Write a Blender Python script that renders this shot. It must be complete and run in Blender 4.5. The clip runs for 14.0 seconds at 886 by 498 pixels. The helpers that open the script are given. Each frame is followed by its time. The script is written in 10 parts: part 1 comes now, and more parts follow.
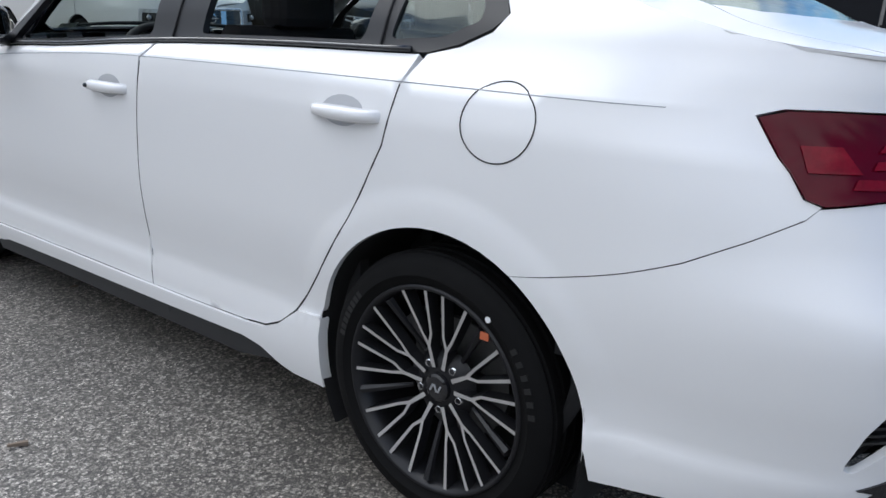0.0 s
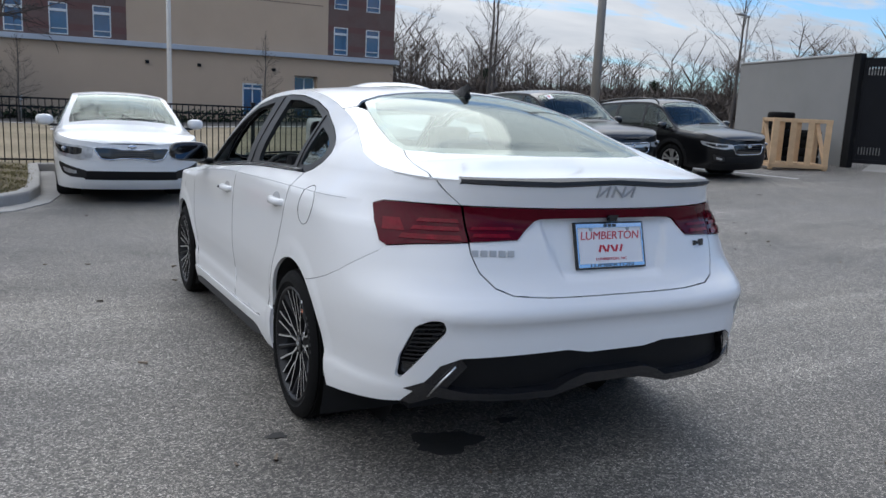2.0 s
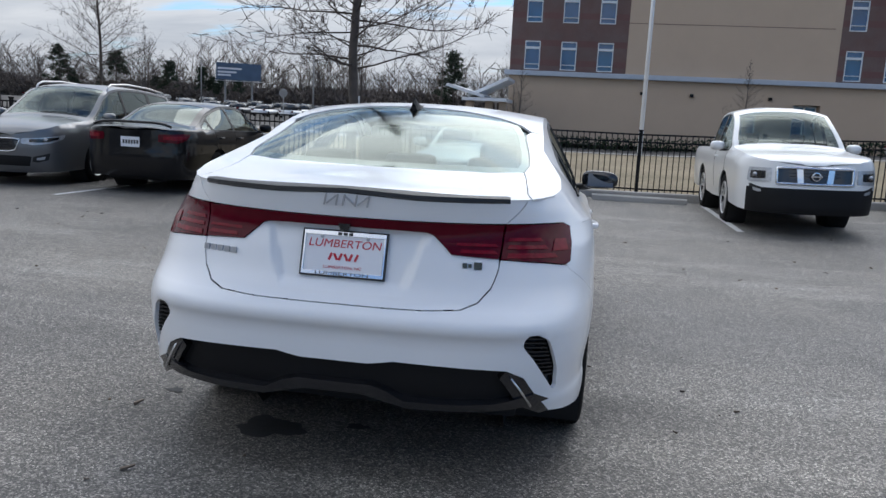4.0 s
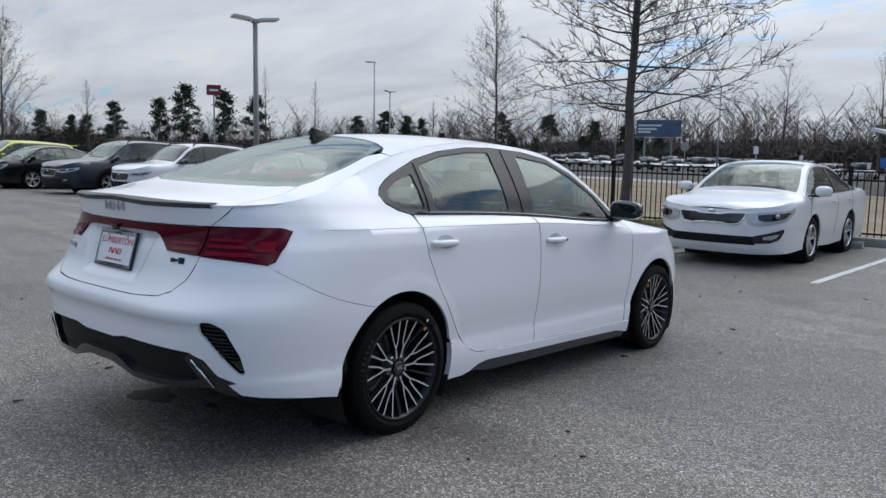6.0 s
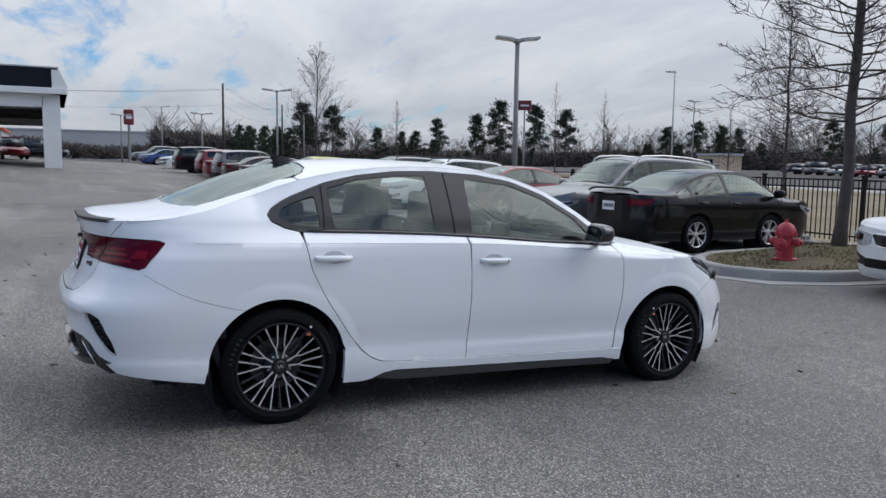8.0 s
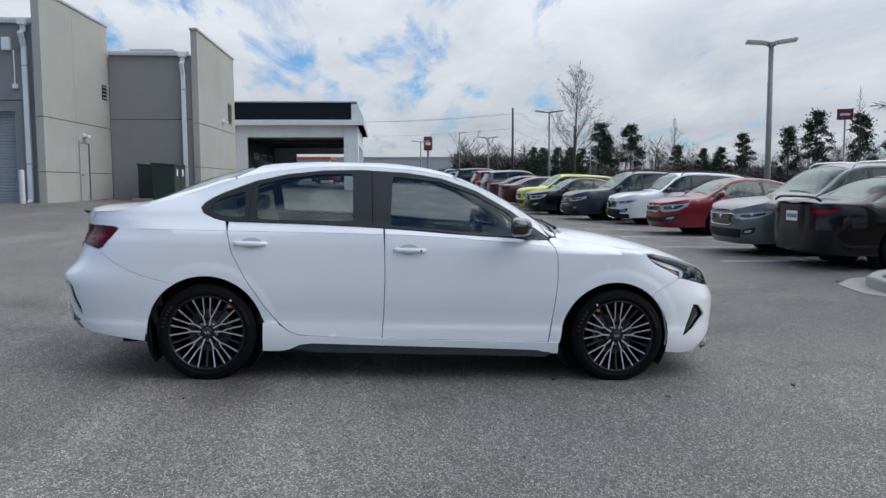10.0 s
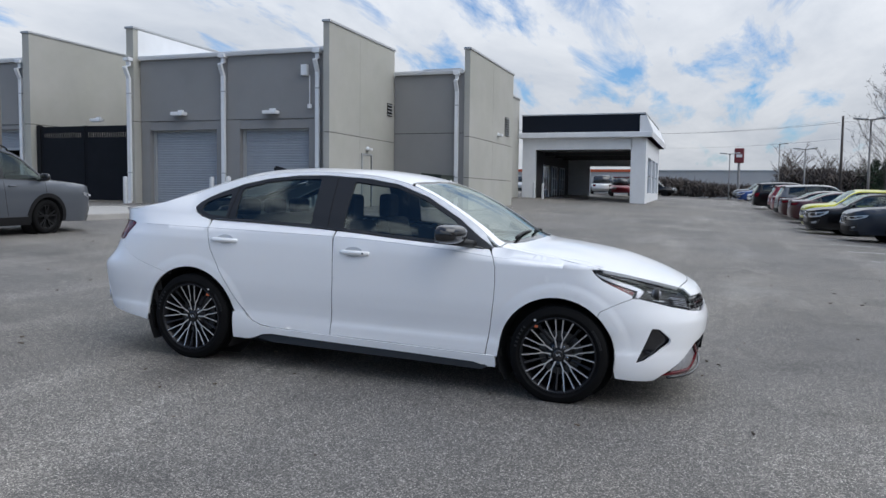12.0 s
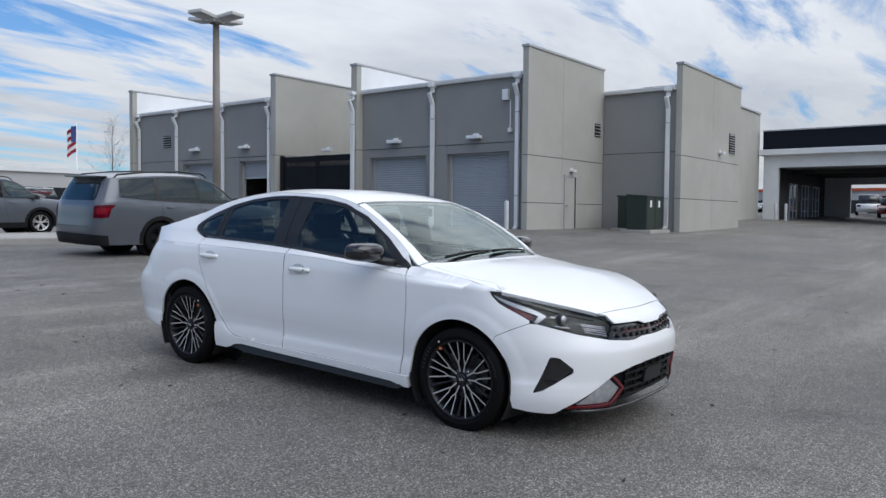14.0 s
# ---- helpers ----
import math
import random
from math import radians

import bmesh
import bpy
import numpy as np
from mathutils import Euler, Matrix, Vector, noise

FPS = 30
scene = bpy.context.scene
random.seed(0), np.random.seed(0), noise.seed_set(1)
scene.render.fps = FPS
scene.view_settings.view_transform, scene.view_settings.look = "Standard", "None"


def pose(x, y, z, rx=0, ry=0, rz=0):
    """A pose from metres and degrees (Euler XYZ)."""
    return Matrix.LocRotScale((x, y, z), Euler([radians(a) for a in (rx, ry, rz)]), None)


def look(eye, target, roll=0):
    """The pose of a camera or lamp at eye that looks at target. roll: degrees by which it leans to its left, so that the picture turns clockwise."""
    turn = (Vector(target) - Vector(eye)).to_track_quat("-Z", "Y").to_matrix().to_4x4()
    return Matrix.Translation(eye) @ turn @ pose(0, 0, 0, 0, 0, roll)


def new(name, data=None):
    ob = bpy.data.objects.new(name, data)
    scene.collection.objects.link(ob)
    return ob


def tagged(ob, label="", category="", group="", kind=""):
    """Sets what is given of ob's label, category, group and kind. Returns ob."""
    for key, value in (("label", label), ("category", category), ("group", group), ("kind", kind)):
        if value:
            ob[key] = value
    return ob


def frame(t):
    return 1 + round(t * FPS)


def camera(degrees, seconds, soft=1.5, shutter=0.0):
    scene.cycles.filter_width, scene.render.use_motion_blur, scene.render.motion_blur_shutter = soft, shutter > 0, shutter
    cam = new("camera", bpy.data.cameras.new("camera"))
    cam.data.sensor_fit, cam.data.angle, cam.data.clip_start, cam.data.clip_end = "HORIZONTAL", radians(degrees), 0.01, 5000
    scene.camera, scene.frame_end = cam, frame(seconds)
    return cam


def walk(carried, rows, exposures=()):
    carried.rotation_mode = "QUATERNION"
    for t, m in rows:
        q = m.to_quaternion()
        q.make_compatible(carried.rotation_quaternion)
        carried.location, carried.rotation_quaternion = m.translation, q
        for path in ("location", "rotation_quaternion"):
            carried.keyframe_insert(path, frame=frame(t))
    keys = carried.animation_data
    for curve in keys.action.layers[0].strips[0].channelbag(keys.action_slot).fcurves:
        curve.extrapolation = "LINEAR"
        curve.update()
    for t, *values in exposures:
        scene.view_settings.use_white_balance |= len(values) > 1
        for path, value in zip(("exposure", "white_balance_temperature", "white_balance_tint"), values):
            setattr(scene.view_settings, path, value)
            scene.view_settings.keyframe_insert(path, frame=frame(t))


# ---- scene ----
cam = camera(59.1, 14.0)
PATH = [
    (0, (-2.044, -2.335, 1.191), (-0.567, -1.129, 0.589), 3.6),
    (0.2, (-2.238, -2.537, 1.27), (-0.762, -1.278, 0.783), 3.4),
    (0.5, (-2.421, -2.872, 1.352), (-0.987, -1.536, 0.953), 2.7),
    (1, (-2.448, -3.505, 1.37), (-1.141, -2.039, 0.991), 2.6),
    (1.5, (-2.14, -3.998, 1.373), (-1.02, -2.382, 1.004), 2.5),
    (2, (-1.734, -4.448, 1.385), (-0.847, -2.691, 1.027), 2.7),
    (2.5, (-1.125, -4.695, 1.391), (-0.514, -2.823, 1.039), 2.7),
    (3, (-0.485, -4.858, 1.411), (-0.188, -2.911, 1.066), 2.8),
    (3.2, (-0.241, -4.893, 1.432), (-0.069, -2.931, 1.088), 3.0),
    (5.3, (2.571, -4.336, 1.392), (1.544, -2.643, 1.112), 1.3),
    (5.5, (2.8, -4.19, 1.371), (1.689, -2.548, 1.104), 1.2),
    (6, (3.363, -3.903, 1.358), (2.067, -2.399, 1.12), 1.0),
    (6.5, (3.805, -3.547, 1.343), (2.355, -2.187, 1.123), 0.8),
    (7, (4.22, -3.173, 1.371), (2.644, -1.962, 1.155), 0.7),
    (7.5, (4.622, -2.789, 1.457), (2.935, -1.737, 1.236), 0.8),
    (8, (4.904, -2.369, 1.457), (3.124, -1.484, 1.237), 0.8),
    (8.2, (5.052, -2.202, 1.438), (3.242, -1.381, 1.221), 0.8),
    (10.3, (6.056, 0.203, 1.318), (4.063, 0.227, 1.153), -0.3),
    (10.5, (6.105, 0.458, 1.338), (4.113, 0.399, 1.175), -0.2),
    (11, (6.017, 1.083, 1.306), (4.041, 0.819, 1.145), 0.1),
    (11.5, (5.923, 1.697, 1.304), (3.983, 1.238, 1.15), 0.4),
    (12, (5.675, 2.249, 1.283), (3.787, 1.603, 1.142), 0.7),
    (12.5, (5.43, 2.801, 1.269), (3.609, 1.981, 1.148), 0.8),
    (13, (5.131, 3.294, 1.262), (3.39, 2.316, 1.158), 0.8),
    (13.5, (4.844, 3.725, 1.273), (3.185, 2.612, 1.181), 0.7),
    (14, (4.624, 4.132, 1.278), (3.041, 2.913, 1.188), 0.5),
]
walk(cam, [(t, look(eye, target, roll)) for t, eye, target, roll in PATH], ((0, 0.64, 6430, 10), (0.4, 0.45, 6430, 10), (3, 0.56, 6430, 10), (5.5, 0.42, 6430, 10), (8, 0.42, 6430, 10), (11, 0.48, 6430, 10), (14, 0.44, 6430, 10)))


# Ground height: the lot falls gently to the north and rises to the west.
def soft(v, k=1.0):
    return k * math.log1p(math.exp(max(-40.0, min(40.0, v / k))))


def gz(x, y):
    f0 = 0.0154 - 0.0054 * max(-6.0, min(6.0, x)) - 0.0316 * max(-16.0, y) + 0.0266 * soft(y - 2.2, 0.8)
    f1 = 0.262 - 0.0417 * (-12.0 + soft(y + 12.0, 0.6)) + 0.032 * soft(y - 7.0, 1.0)
    k = max(0.0, min(1.0, (-5.0 - x) / 14.0))
    k = k * k * (3 - 2 * k)
    dip = -0.03 * soft(y - 17.0, 2.0) * max(0.0, min(1.0, (-5.0 - x) / 12.0))
    return f0 + (f1 - f0) * k + dip + 0.02 * soft(-25.0 - x, 2.0) + 0.036 * soft(x - 3.0) - 0.03 * soft(x - 24.0, 2.0)


# ---- world and sun ----
SUN_EL, SUN_AZ = radians(50), radians(5)       # azimuth clockwise from +y
world = bpy.data.worlds.new("world")
scene.world = world
world.use_nodes = True
wn, wl = world.node_tree.nodes, world.node_tree.links
wn.clear()
w_out = wn.new("ShaderNodeOutputWorld")
w_bg = wn.new("ShaderNodeBackground")
w_sky = wn.new("ShaderNodeTexSky")
w_sky.sky_type, w_sky.sun_disc = "NISHITA", False
w_sky.sun_elevation, w_sky.sun_rotation = SUN_EL, SUN_AZ
w_sky.air_density, w_sky.dust_density, w_sky.ozone_density = 1.0, 1.2, 1.6
w_bg.inputs["Strength"].default_value = 0.115
w_tc = wn.new("ShaderNodeTexCoord")
w_sep = wn.new("ShaderNodeSeparateXYZ")
wl.new(w_tc.outputs["Generated"], w_sep.inputs[0])


def w_math(op, a, b, clamp=False):
    n = wn.new("ShaderNodeMath")
    n.operation, n.use_clamp = op, clamp
    for i, v in enumerate((a, b)):
        if isinstance(v, (int, float)):
            n.inputs[i].default_value = v
        elif v is not None:
            wl.new(v, n.inputs[i])
    return n.outputs[0]


w_h = w_math("ADD", w_math("MAXIMUM", w_sep.outputs[2], 0.0), 0.16)
w_comb = wn.new("ShaderNodeCombineXYZ")
wl.new(w_math("DIVIDE", w_sep.outputs[0], w_h), w_comb.inputs[0])
wl.new(w_math("DIVIDE", w_sep.outputs[1], w_h), w_comb.inputs[1])


def w_noise(scale, detail, rough, stretch, off):
    mp = wn.new("ShaderNodeMapping")
    mp.inputs["Scale"].default_value = stretch
    mp.inputs["Location"].default_value = off
    mp.inputs["Rotation"].default_value = (0, 0, 0.5)
    wl.new(w_comb.outputs[0], mp.inputs[0])
    n = wn.new("ShaderNodeTexNoise")
    n.inputs["Scale"].default_value, n.inputs["Detail"].default_value, n.inputs["Roughness"].default_value = scale, detail, rough
    n.inputs["Distortion"].default_value = 0.35
    wl.new(mp.outputs[0], n.inputs["Vector"])
    return n.outputs["Fac"]


def w_ramp(src, pts):
    r = wn.new("ShaderNodeValToRGB")
    r.color_ramp.elements[0].position, r.color_ramp.elements[1].position = pts[0][0], pts[1][0]
    for e, (_, v) in zip(r.color_ramp.elements, pts):
        e.color = (v, v, v, 1)
    wl.new(src, r.inputs[0])
    return r.outputs[0]


cl_big = w_noise(0.55, 3, 0.5, (0.8, 1.0, 1), (3.1, 1.7, 0))
cl_mid = w_noise(2.7, 10, 0.62, (0.5, 1.5, 1), (0.4, 5.2, 0))
cover = w_math("ADD", w_math("MULTIPLY", cl_big, 0.55), w_math("MULTIPLY", cl_mid, 0.6))
# the cover is thicker to the north, open to the south and east
cover = w_math("ADD", cover, w_math("ADD", w_math("MULTIPLY", w_sep.outputs[1], 0.055), w_math("MULTIPLY", w_sep.outputs[0], -0.065)))
fac = w_ramp(cover, ((0.495, 0.0), (0.590, 1.0)))
shade = w_ramp(w_noise(1.1, 6, 0.6, (0.7, 1.3, 1), (7.4, 2.2, 0)), ((0.3, 0.0), (0.72, 1.0)))
w_cl = wn.new("ShaderNodeMix")
w_cl.data_type = "RGBA"
wl.new(shade, w_cl.inputs[0])
w_cl.inputs[6].default_value = (3.6, 3.95, 4.5, 1)
w_cl.inputs[7].default_value = (5.7, 5.9, 6.2, 1)
# clouds brighten towards the veiled sun
w_dot = wn.new("ShaderNodeVectorMath")
w_dot.operation = "DOT_PRODUCT"
wl.new(w_tc.outputs["Generated"], w_dot.inputs[0])
w_dot.inputs[1].default_value = (math.sin(SUN_AZ) * math.cos(SUN_EL), math.cos(SUN_AZ) * math.cos(SUN_EL), math.sin(SUN_EL))
w_near = w_math("POWER", w_math("MAXIMUM", w_dot.outputs["Value"], 0.0), 5.0)
# a cloud cover is brighter overhead than at the horizon
w_rise = w_math("MULTIPLY_ADD", w_math("MAXIMUM", w_sep.outputs[2], 0.0), 1.50)
w_rise.node.inputs[2].default_value = 0.67
w_rise = w_math("MINIMUM", w_math("ADD", w_rise, w_math("MULTIPLY", w_math("MAXIMUM", w_math("SUBTRACT", w_sep.outputs[2], 0.3), 0.0), 1.3)), 1.98)
w_glow = w_math("ADD", w_math("MULTIPLY", w_near, 0.35), w_rise)
w_lit = wn.new("ShaderNodeVectorMath")
w_lit.operation = "SCALE"
wl.new(w_cl.outputs[2], w_lit.inputs[0])
wl.new(w_glow, w_lit.inputs["Scale"])
w_mix = wn.new("ShaderNodeMix")
w_mix.data_type = "RGBA"
wl.new(fac, w_mix.inputs[0])
w_blue = wn.new("ShaderNodeVectorMath")
w_blue.operation = "MULTIPLY"
w_blue.inputs[1].default_value = (0.47, 0.69, 0.92)
wl.new(w_sky.outputs[0], w_blue.inputs[0])
wl.new(w_blue.outputs[0], w_mix.inputs[6])
wl.new(w_lit.outputs[0], w_mix.inputs[7])
wl.new(w_mix.outputs[2], w_bg.inputs[0])
wl.new(w_bg.outputs[0], w_out.inputs[0])

sun = new("sun", bpy.data.lights.new("sun", "SUN"))
sun.data.energy, sun.data.angle, sun.data.color = 0.85, radians(56), (1.0, 0.96, 0.91)
sun_dir = Vector((math.sin(SUN_AZ) * math.cos(SUN_EL), math.cos(SUN_AZ) * math.cos(SUN_EL), math.sin(SUN_EL)))
sun.matrix_world = look(sun_dir * 60, (0, 0, 0))


# ---- materials ----
def mat(name, col, rough=0.5, metal=0.0, var=0.12, scale=3.0, bump=0.0, bscale=60.0, coat=0.0, spec=0.5, fine=0.0, fscale=200.0,
        rand=0.0, island=0.0, tint=None, trans=0.0, emit=0.0):
    """A principled material with colour variation at two scales and a bump, in metres."""
    m = bpy.data.materials.new(name)
    m.use_nodes = True
    nt, b = m.node_tree, m.node_tree.nodes["Principled BSDF"]
    b.inputs["Roughness"].default_value, b.inputs["Metallic"].default_value = rough, metal
    b.inputs["Coat Weight"].default_value, b.inputs["Specular IOR Level"].default_value = coat, spec
    b.inputs["Coat Roughness"].default_value = 0.04
    b.inputs["Transmission Weight"].default_value = trans
    m.diffuse_color = (*col, 1)
    tc = nt.nodes.new("ShaderNodeTexCoord")
    geo = nt.nodes.new("ShaderNodeNewGeometry")

    def nz(scale_, detail=5, rough_=0.6):
        n = nt.nodes.new("ShaderNodeTexNoise")
        n.inputs["Scale"].default_value, n.inputs["Detail"].default_value, n.inputs["Roughness"].default_value = scale_, detail, rough_
        nt.links.new(geo.outputs["Position"], n.inputs["Vector"])
        return n.outputs["Fac"]

    def mth(op, a, b_):
        n = nt.nodes.new("ShaderNodeMath")
        n.operation = op
        for i, v in enumerate((a, b_)):
            if isinstance(v, (int, float)):
                n.inputs[i].default_value = v
            else:
                nt.links.new(v, n.inputs[i])
        return n.outputs[0]

    value = None
    for amount, src in ((var, lambda: nz(scale)), (fine, lambda: nz(fscale, 3, 0.7))):
        if amount:
            v = mth("ADD", mth("MULTIPLY", mth("SUBTRACT", src(), 0.5), amount * 4), 1.0)
            value = v if value is None else mth("MULTIPLY", value, v)
    if rand:
        oi = nt.nodes.new("ShaderNodeObjectInfo")
        v = mth("ADD", mth("MULTIPLY", mth("SUBTRACT", oi.outputs["Random"], 0.5), rand * 2), 1.0)
        value = v if value is None else mth("MULTIPLY", value, v)
    if island:
        v = mth("ADD", mth("MULTIPLY", mth("SUBTRACT", geo.outputs["Random Per Island"], 0.5), island * 2), 1.0)
        value = v if value is None else mth("MULTIPLY", value, v)
    base = nt.nodes.new("ShaderNodeMix")
    base.data_type = "RGBA"
    base.inputs[6].default_value = (*col, 1)
    base.inputs[7].default_value = (*(tint or col), 1)
    base.inputs[0].default_value = 0
    if tint:
        r = nt.nodes.new("ShaderNodeMapRange")
        r.inputs[1].default_value, r.inputs[2].default_value = 0.4, 0.65
        nt.links.new(nz(scale * 0.6, 6), r.inputs[0])
        nt.links.new(r.outputs[0], base.inputs[0])
    if value is not None:
        hsv = nt.nodes.new("ShaderNodeHueSaturation")
        nt.links.new(base.outputs[2], hsv.inputs["Color"])
        nt.links.new(mth("MAXIMUM", value, 0.05), hsv.inputs["Value"])
        nt.links.new(hsv.outputs[0], b.inputs["Base Color"])
    else:
        nt.links.new(base.outputs[2], b.inputs["Base Color"])
    if bump:
        bp = nt.nodes.new("ShaderNodeBump")
        bp.inputs["Strength"].default_value, bp.inputs["Distance"].default_value = 1.0, bump
        nt.links.new(nz(bscale, 4, 0.65), bp.inputs["Height"])
        nt.links.new(bp.outputs[0], b.inputs["Normal"])
    if emit:
        b.inputs["Emission Color"].default_value = (*col, 1)
        b.inputs["Emission Strength"].default_value = emit
    return m


def glass(name, col, rough=0.0, clear=0.6, spec=0.9):
    """Thin glass: a tinted see-through layer under a mirror gloss."""
    m = bpy.data.materials.new(name)
    m.use_nodes = True
    nt = m.node_tree
    nt.nodes.clear()
    out = nt.nodes.new("ShaderNodeOutputMaterial")
    tr = nt.nodes.new("ShaderNodeBsdfTransparent")
    tr.inputs[0].default_value = (*[c * clear for c in col], 1)
    gl = nt.nodes.new("ShaderNodeBsdfGlossy")
    gl.inputs["Roughness"].default_value = rough
    gl.inputs[0].default_value = (spec * 0.90, spec, spec * 0.96, 1)
    lw = nt.nodes.new("ShaderNodeLayerWeight")
    lw.inputs[0].default_value = 0.5
    pw = nt.nodes.new("ShaderNodeMath")
    pw.operation = "POWER"
    pw.inputs[1].default_value = 4.0
    nt.links.new(lw.outputs["Facing"], pw.inputs[0])
    fr = nt.nodes.new("ShaderNodeMath")
    fr.operation = "MULTIPLY_ADD"
    fr.inputs[1].default_value, fr.inputs[2].default_value = 0.92, 0.07
    nt.links.new(pw.outputs[0], fr.inputs[0])
    mx = nt.nodes.new("ShaderNodeMixShader")
    nt.links.new(fr.outputs[0], mx.inputs[0])
    nt.links.new(tr.outputs[0], mx.inputs[1])
    nt.links.new(gl.outputs[0], mx.inputs[2])
    nt.links.new(mx.outputs[0], out.inputs[0])
    m.diffuse_color = (*col, 0.5)
    return m


# ---- mesh helpers ----
def part(name, bm, material, parent=None, label="", smooth=False):
    me = bpy.data.meshes.new(name)
    bm.normal_update()
    bm.to_mesh(me)
    bm.free()
    for m in material if isinstance(material, (list, tuple)) else (material,):
        me.materials.append(m)
    if smooth:
        me.polygons.foreach_set("use_smooth", [True] * len(me.polygons))
    ob = new(name, me)
    if parent is not None:
        ob.parent = parent
    return tagged(ob, label) if label else ob


def sharp(ob, degrees=35):
    """Smooth shading with hard edges past an angle."""
    me = ob.data
    bm = bmesh.new()
    bm.from_mesh(me)
    for f in bm.faces:
        f.smooth = True
    for e in bm.edges:
        if len(e.link_faces) == 2 and e.calc_face_angle(0) > radians(degrees):
            e.smooth = False
    bm.to_mesh(me)
    bm.free()
    return ob


def empty(name, m=None):
    ob = new(name)
    if m is not None:
        ob.matrix_world = m
    return ob


def box(bm, x0, x1, y0, y1, z0, z1, bevel=0.0, m=None):
    r = bmesh.ops.create_cube(bm, size=1.0)
    vs = r["verts"]
    for v in vs:
        v.co = Vector(((x0 + x1) / 2 + v.co.x * (x1 - x0), (y0 + y1) / 2 + v.co.y * (y1 - y0), (z0 + z1) / 2 + v.co.z * (z1 - z0)))
    if bevel:
        es = list({e for v in vs for e in v.link_edges})
        g = bmesh.ops.bevel(bm, geom=es, offset=bevel, segments=2, affect="EDGES", profile=0.5)
        vs = list({v for f in g["faces"] for v in f.verts} | {v for v in vs if v.is_valid})
    if m is not None:
        bmesh.ops.transform(bm, matrix=m, verts=[v for v in vs if v.is_valid])
    return vs


def boxes(*rows, bevel=0.0):
    bm = bmesh.new()
    for r in rows:
        box(bm, *r, bevel=bevel)
    return bm


def tube(bm, pts, radii, sides=8, caps=True):
    """A round bar along points; radii a number or one for each point."""
    pts = [Vector(p) for p in pts]
    rad = radii if isinstance(radii, (list, tuple)) else [radii] * len(pts)
    rings = []
    ref = None
    for i, p in enumerate(pts):
        d = (pts[min(i + 1, len(pts) - 1)] - pts[max(i - 1, 0)]).normalized()
        if ref is None:
            ref = d.orthogonal().normalized()
        ref = (ref - d * ref.dot(d)).normalized()
        o = d.cross(ref)
        rings.append([bm.verts.new(p + (ref * math.cos(a) + o * math.sin(a)) * rad[i]) for a in (2 * math.pi * k / sides for k in range(sides))])
    for a, b in zip(rings, rings[1:]):
        for k in range(sides):
            bm.faces.new((a[k], a[(k + 1) % sides], b[(k + 1) % sides], b[k]))
    if caps:
        bm.faces.new(rings[0][::-1])
        bm.faces.new(rings[-1])
    return bm


def prism(bm, pts, depth, m=None):
    """A flat outline in x, z, made thick along +y, then moved by m."""
    a = [bm.verts.new((x, 0, z)) for x, z in pts]
    b = [bm.verts.new((x, depth, z)) for x, z in pts]
    n = len(pts)
    bm.faces.new(a)
    bm.faces.new(b[::-1])
    for i in range(n):
        bm.faces.new((a[i], b[i], b[(i + 1) % n], a[(i + 1) % n]))
    if m is not None:
        bmesh.ops.transform(bm, matrix=m, verts=a + b)
    bmesh.ops.recalc_face_normals(bm, faces=list({f for v in a + b for f in v.link_faces}))
    return a + b


def lathe(bm, prof, sides=32, axis="x", m=None, a0=0.0, a1=2 * math.pi):
    """Turns (along, radius) points round an axis."""
    full = abs(a1 - a0 - 2 * math.pi) < 1e-6
    n = sides if full else sides + 1
    rings = []
    for u, r in prof:
        ring = []
        for k in range(n):
            a = a0 + (a1 - a0) * k / sides
            c, s = r * math.cos(a), r * math.sin(a)
            ring.append(bm.verts.new({"x": (u, c, s), "y": (c, u, s), "z": (c, s, u)}[axis]))
        rings.append(ring)
    for p, q in zip(rings, rings[1:]):
        for k in range(n if full else n - 1):
            try:
                bm.faces.new((p[k], p[(k + 1) % n], q[(k + 1) % n], q[k]))
            except ValueError:
                pass
    vs = [v for r in rings for v in r]
    if m is not None:
        bmesh.ops.transform(bm, matrix=m, verts=vs)
    bmesh.ops.recalc_face_normals(bm, faces=list({f for v in vs for f in v.link_faces}))
    return vs


def curve_at(table, x):
    """A smooth curve through (x, value) points, monotone between them."""
    if x <= table[0][0]:
        return table[0][1]
    if x >= table[-1][0]:
        return table[-1][1]
    i = 0
    while table[i + 1][0] <= x:
        i += 1
    (x0, v0), (x1, v1) = table[i], table[i + 1]
    d = (v1 - v0) / (x1 - x0)

    def slope(j):
        if j <= 0 or j >= len(table) - 1:
            k = 0 if j <= 0 else len(table) - 2
            return (table[k + 1][1] - table[k][1]) / (table[k + 1][0] - table[k][0])
        a = (table[j][1] - table[j - 1][1]) / (table[j][0] - table[j - 1][0])
        b = (table[j + 1][1] - table[j][1]) / (table[j + 1][0] - table[j][0])
        return 0.0 if a * b <= 0 else 2 * a * b / (a + b)

    m0, m1, h = slope(i), slope(i + 1), x1 - x0
    t = (x - x0) / h
    return v0 * (1 + 2 * t) * (1 - t) ** 2 + m0 * h * t * (1 - t) ** 2 + v1 * t * t * (3 - 2 * t) + m1 * h * t * t * (t - 1)


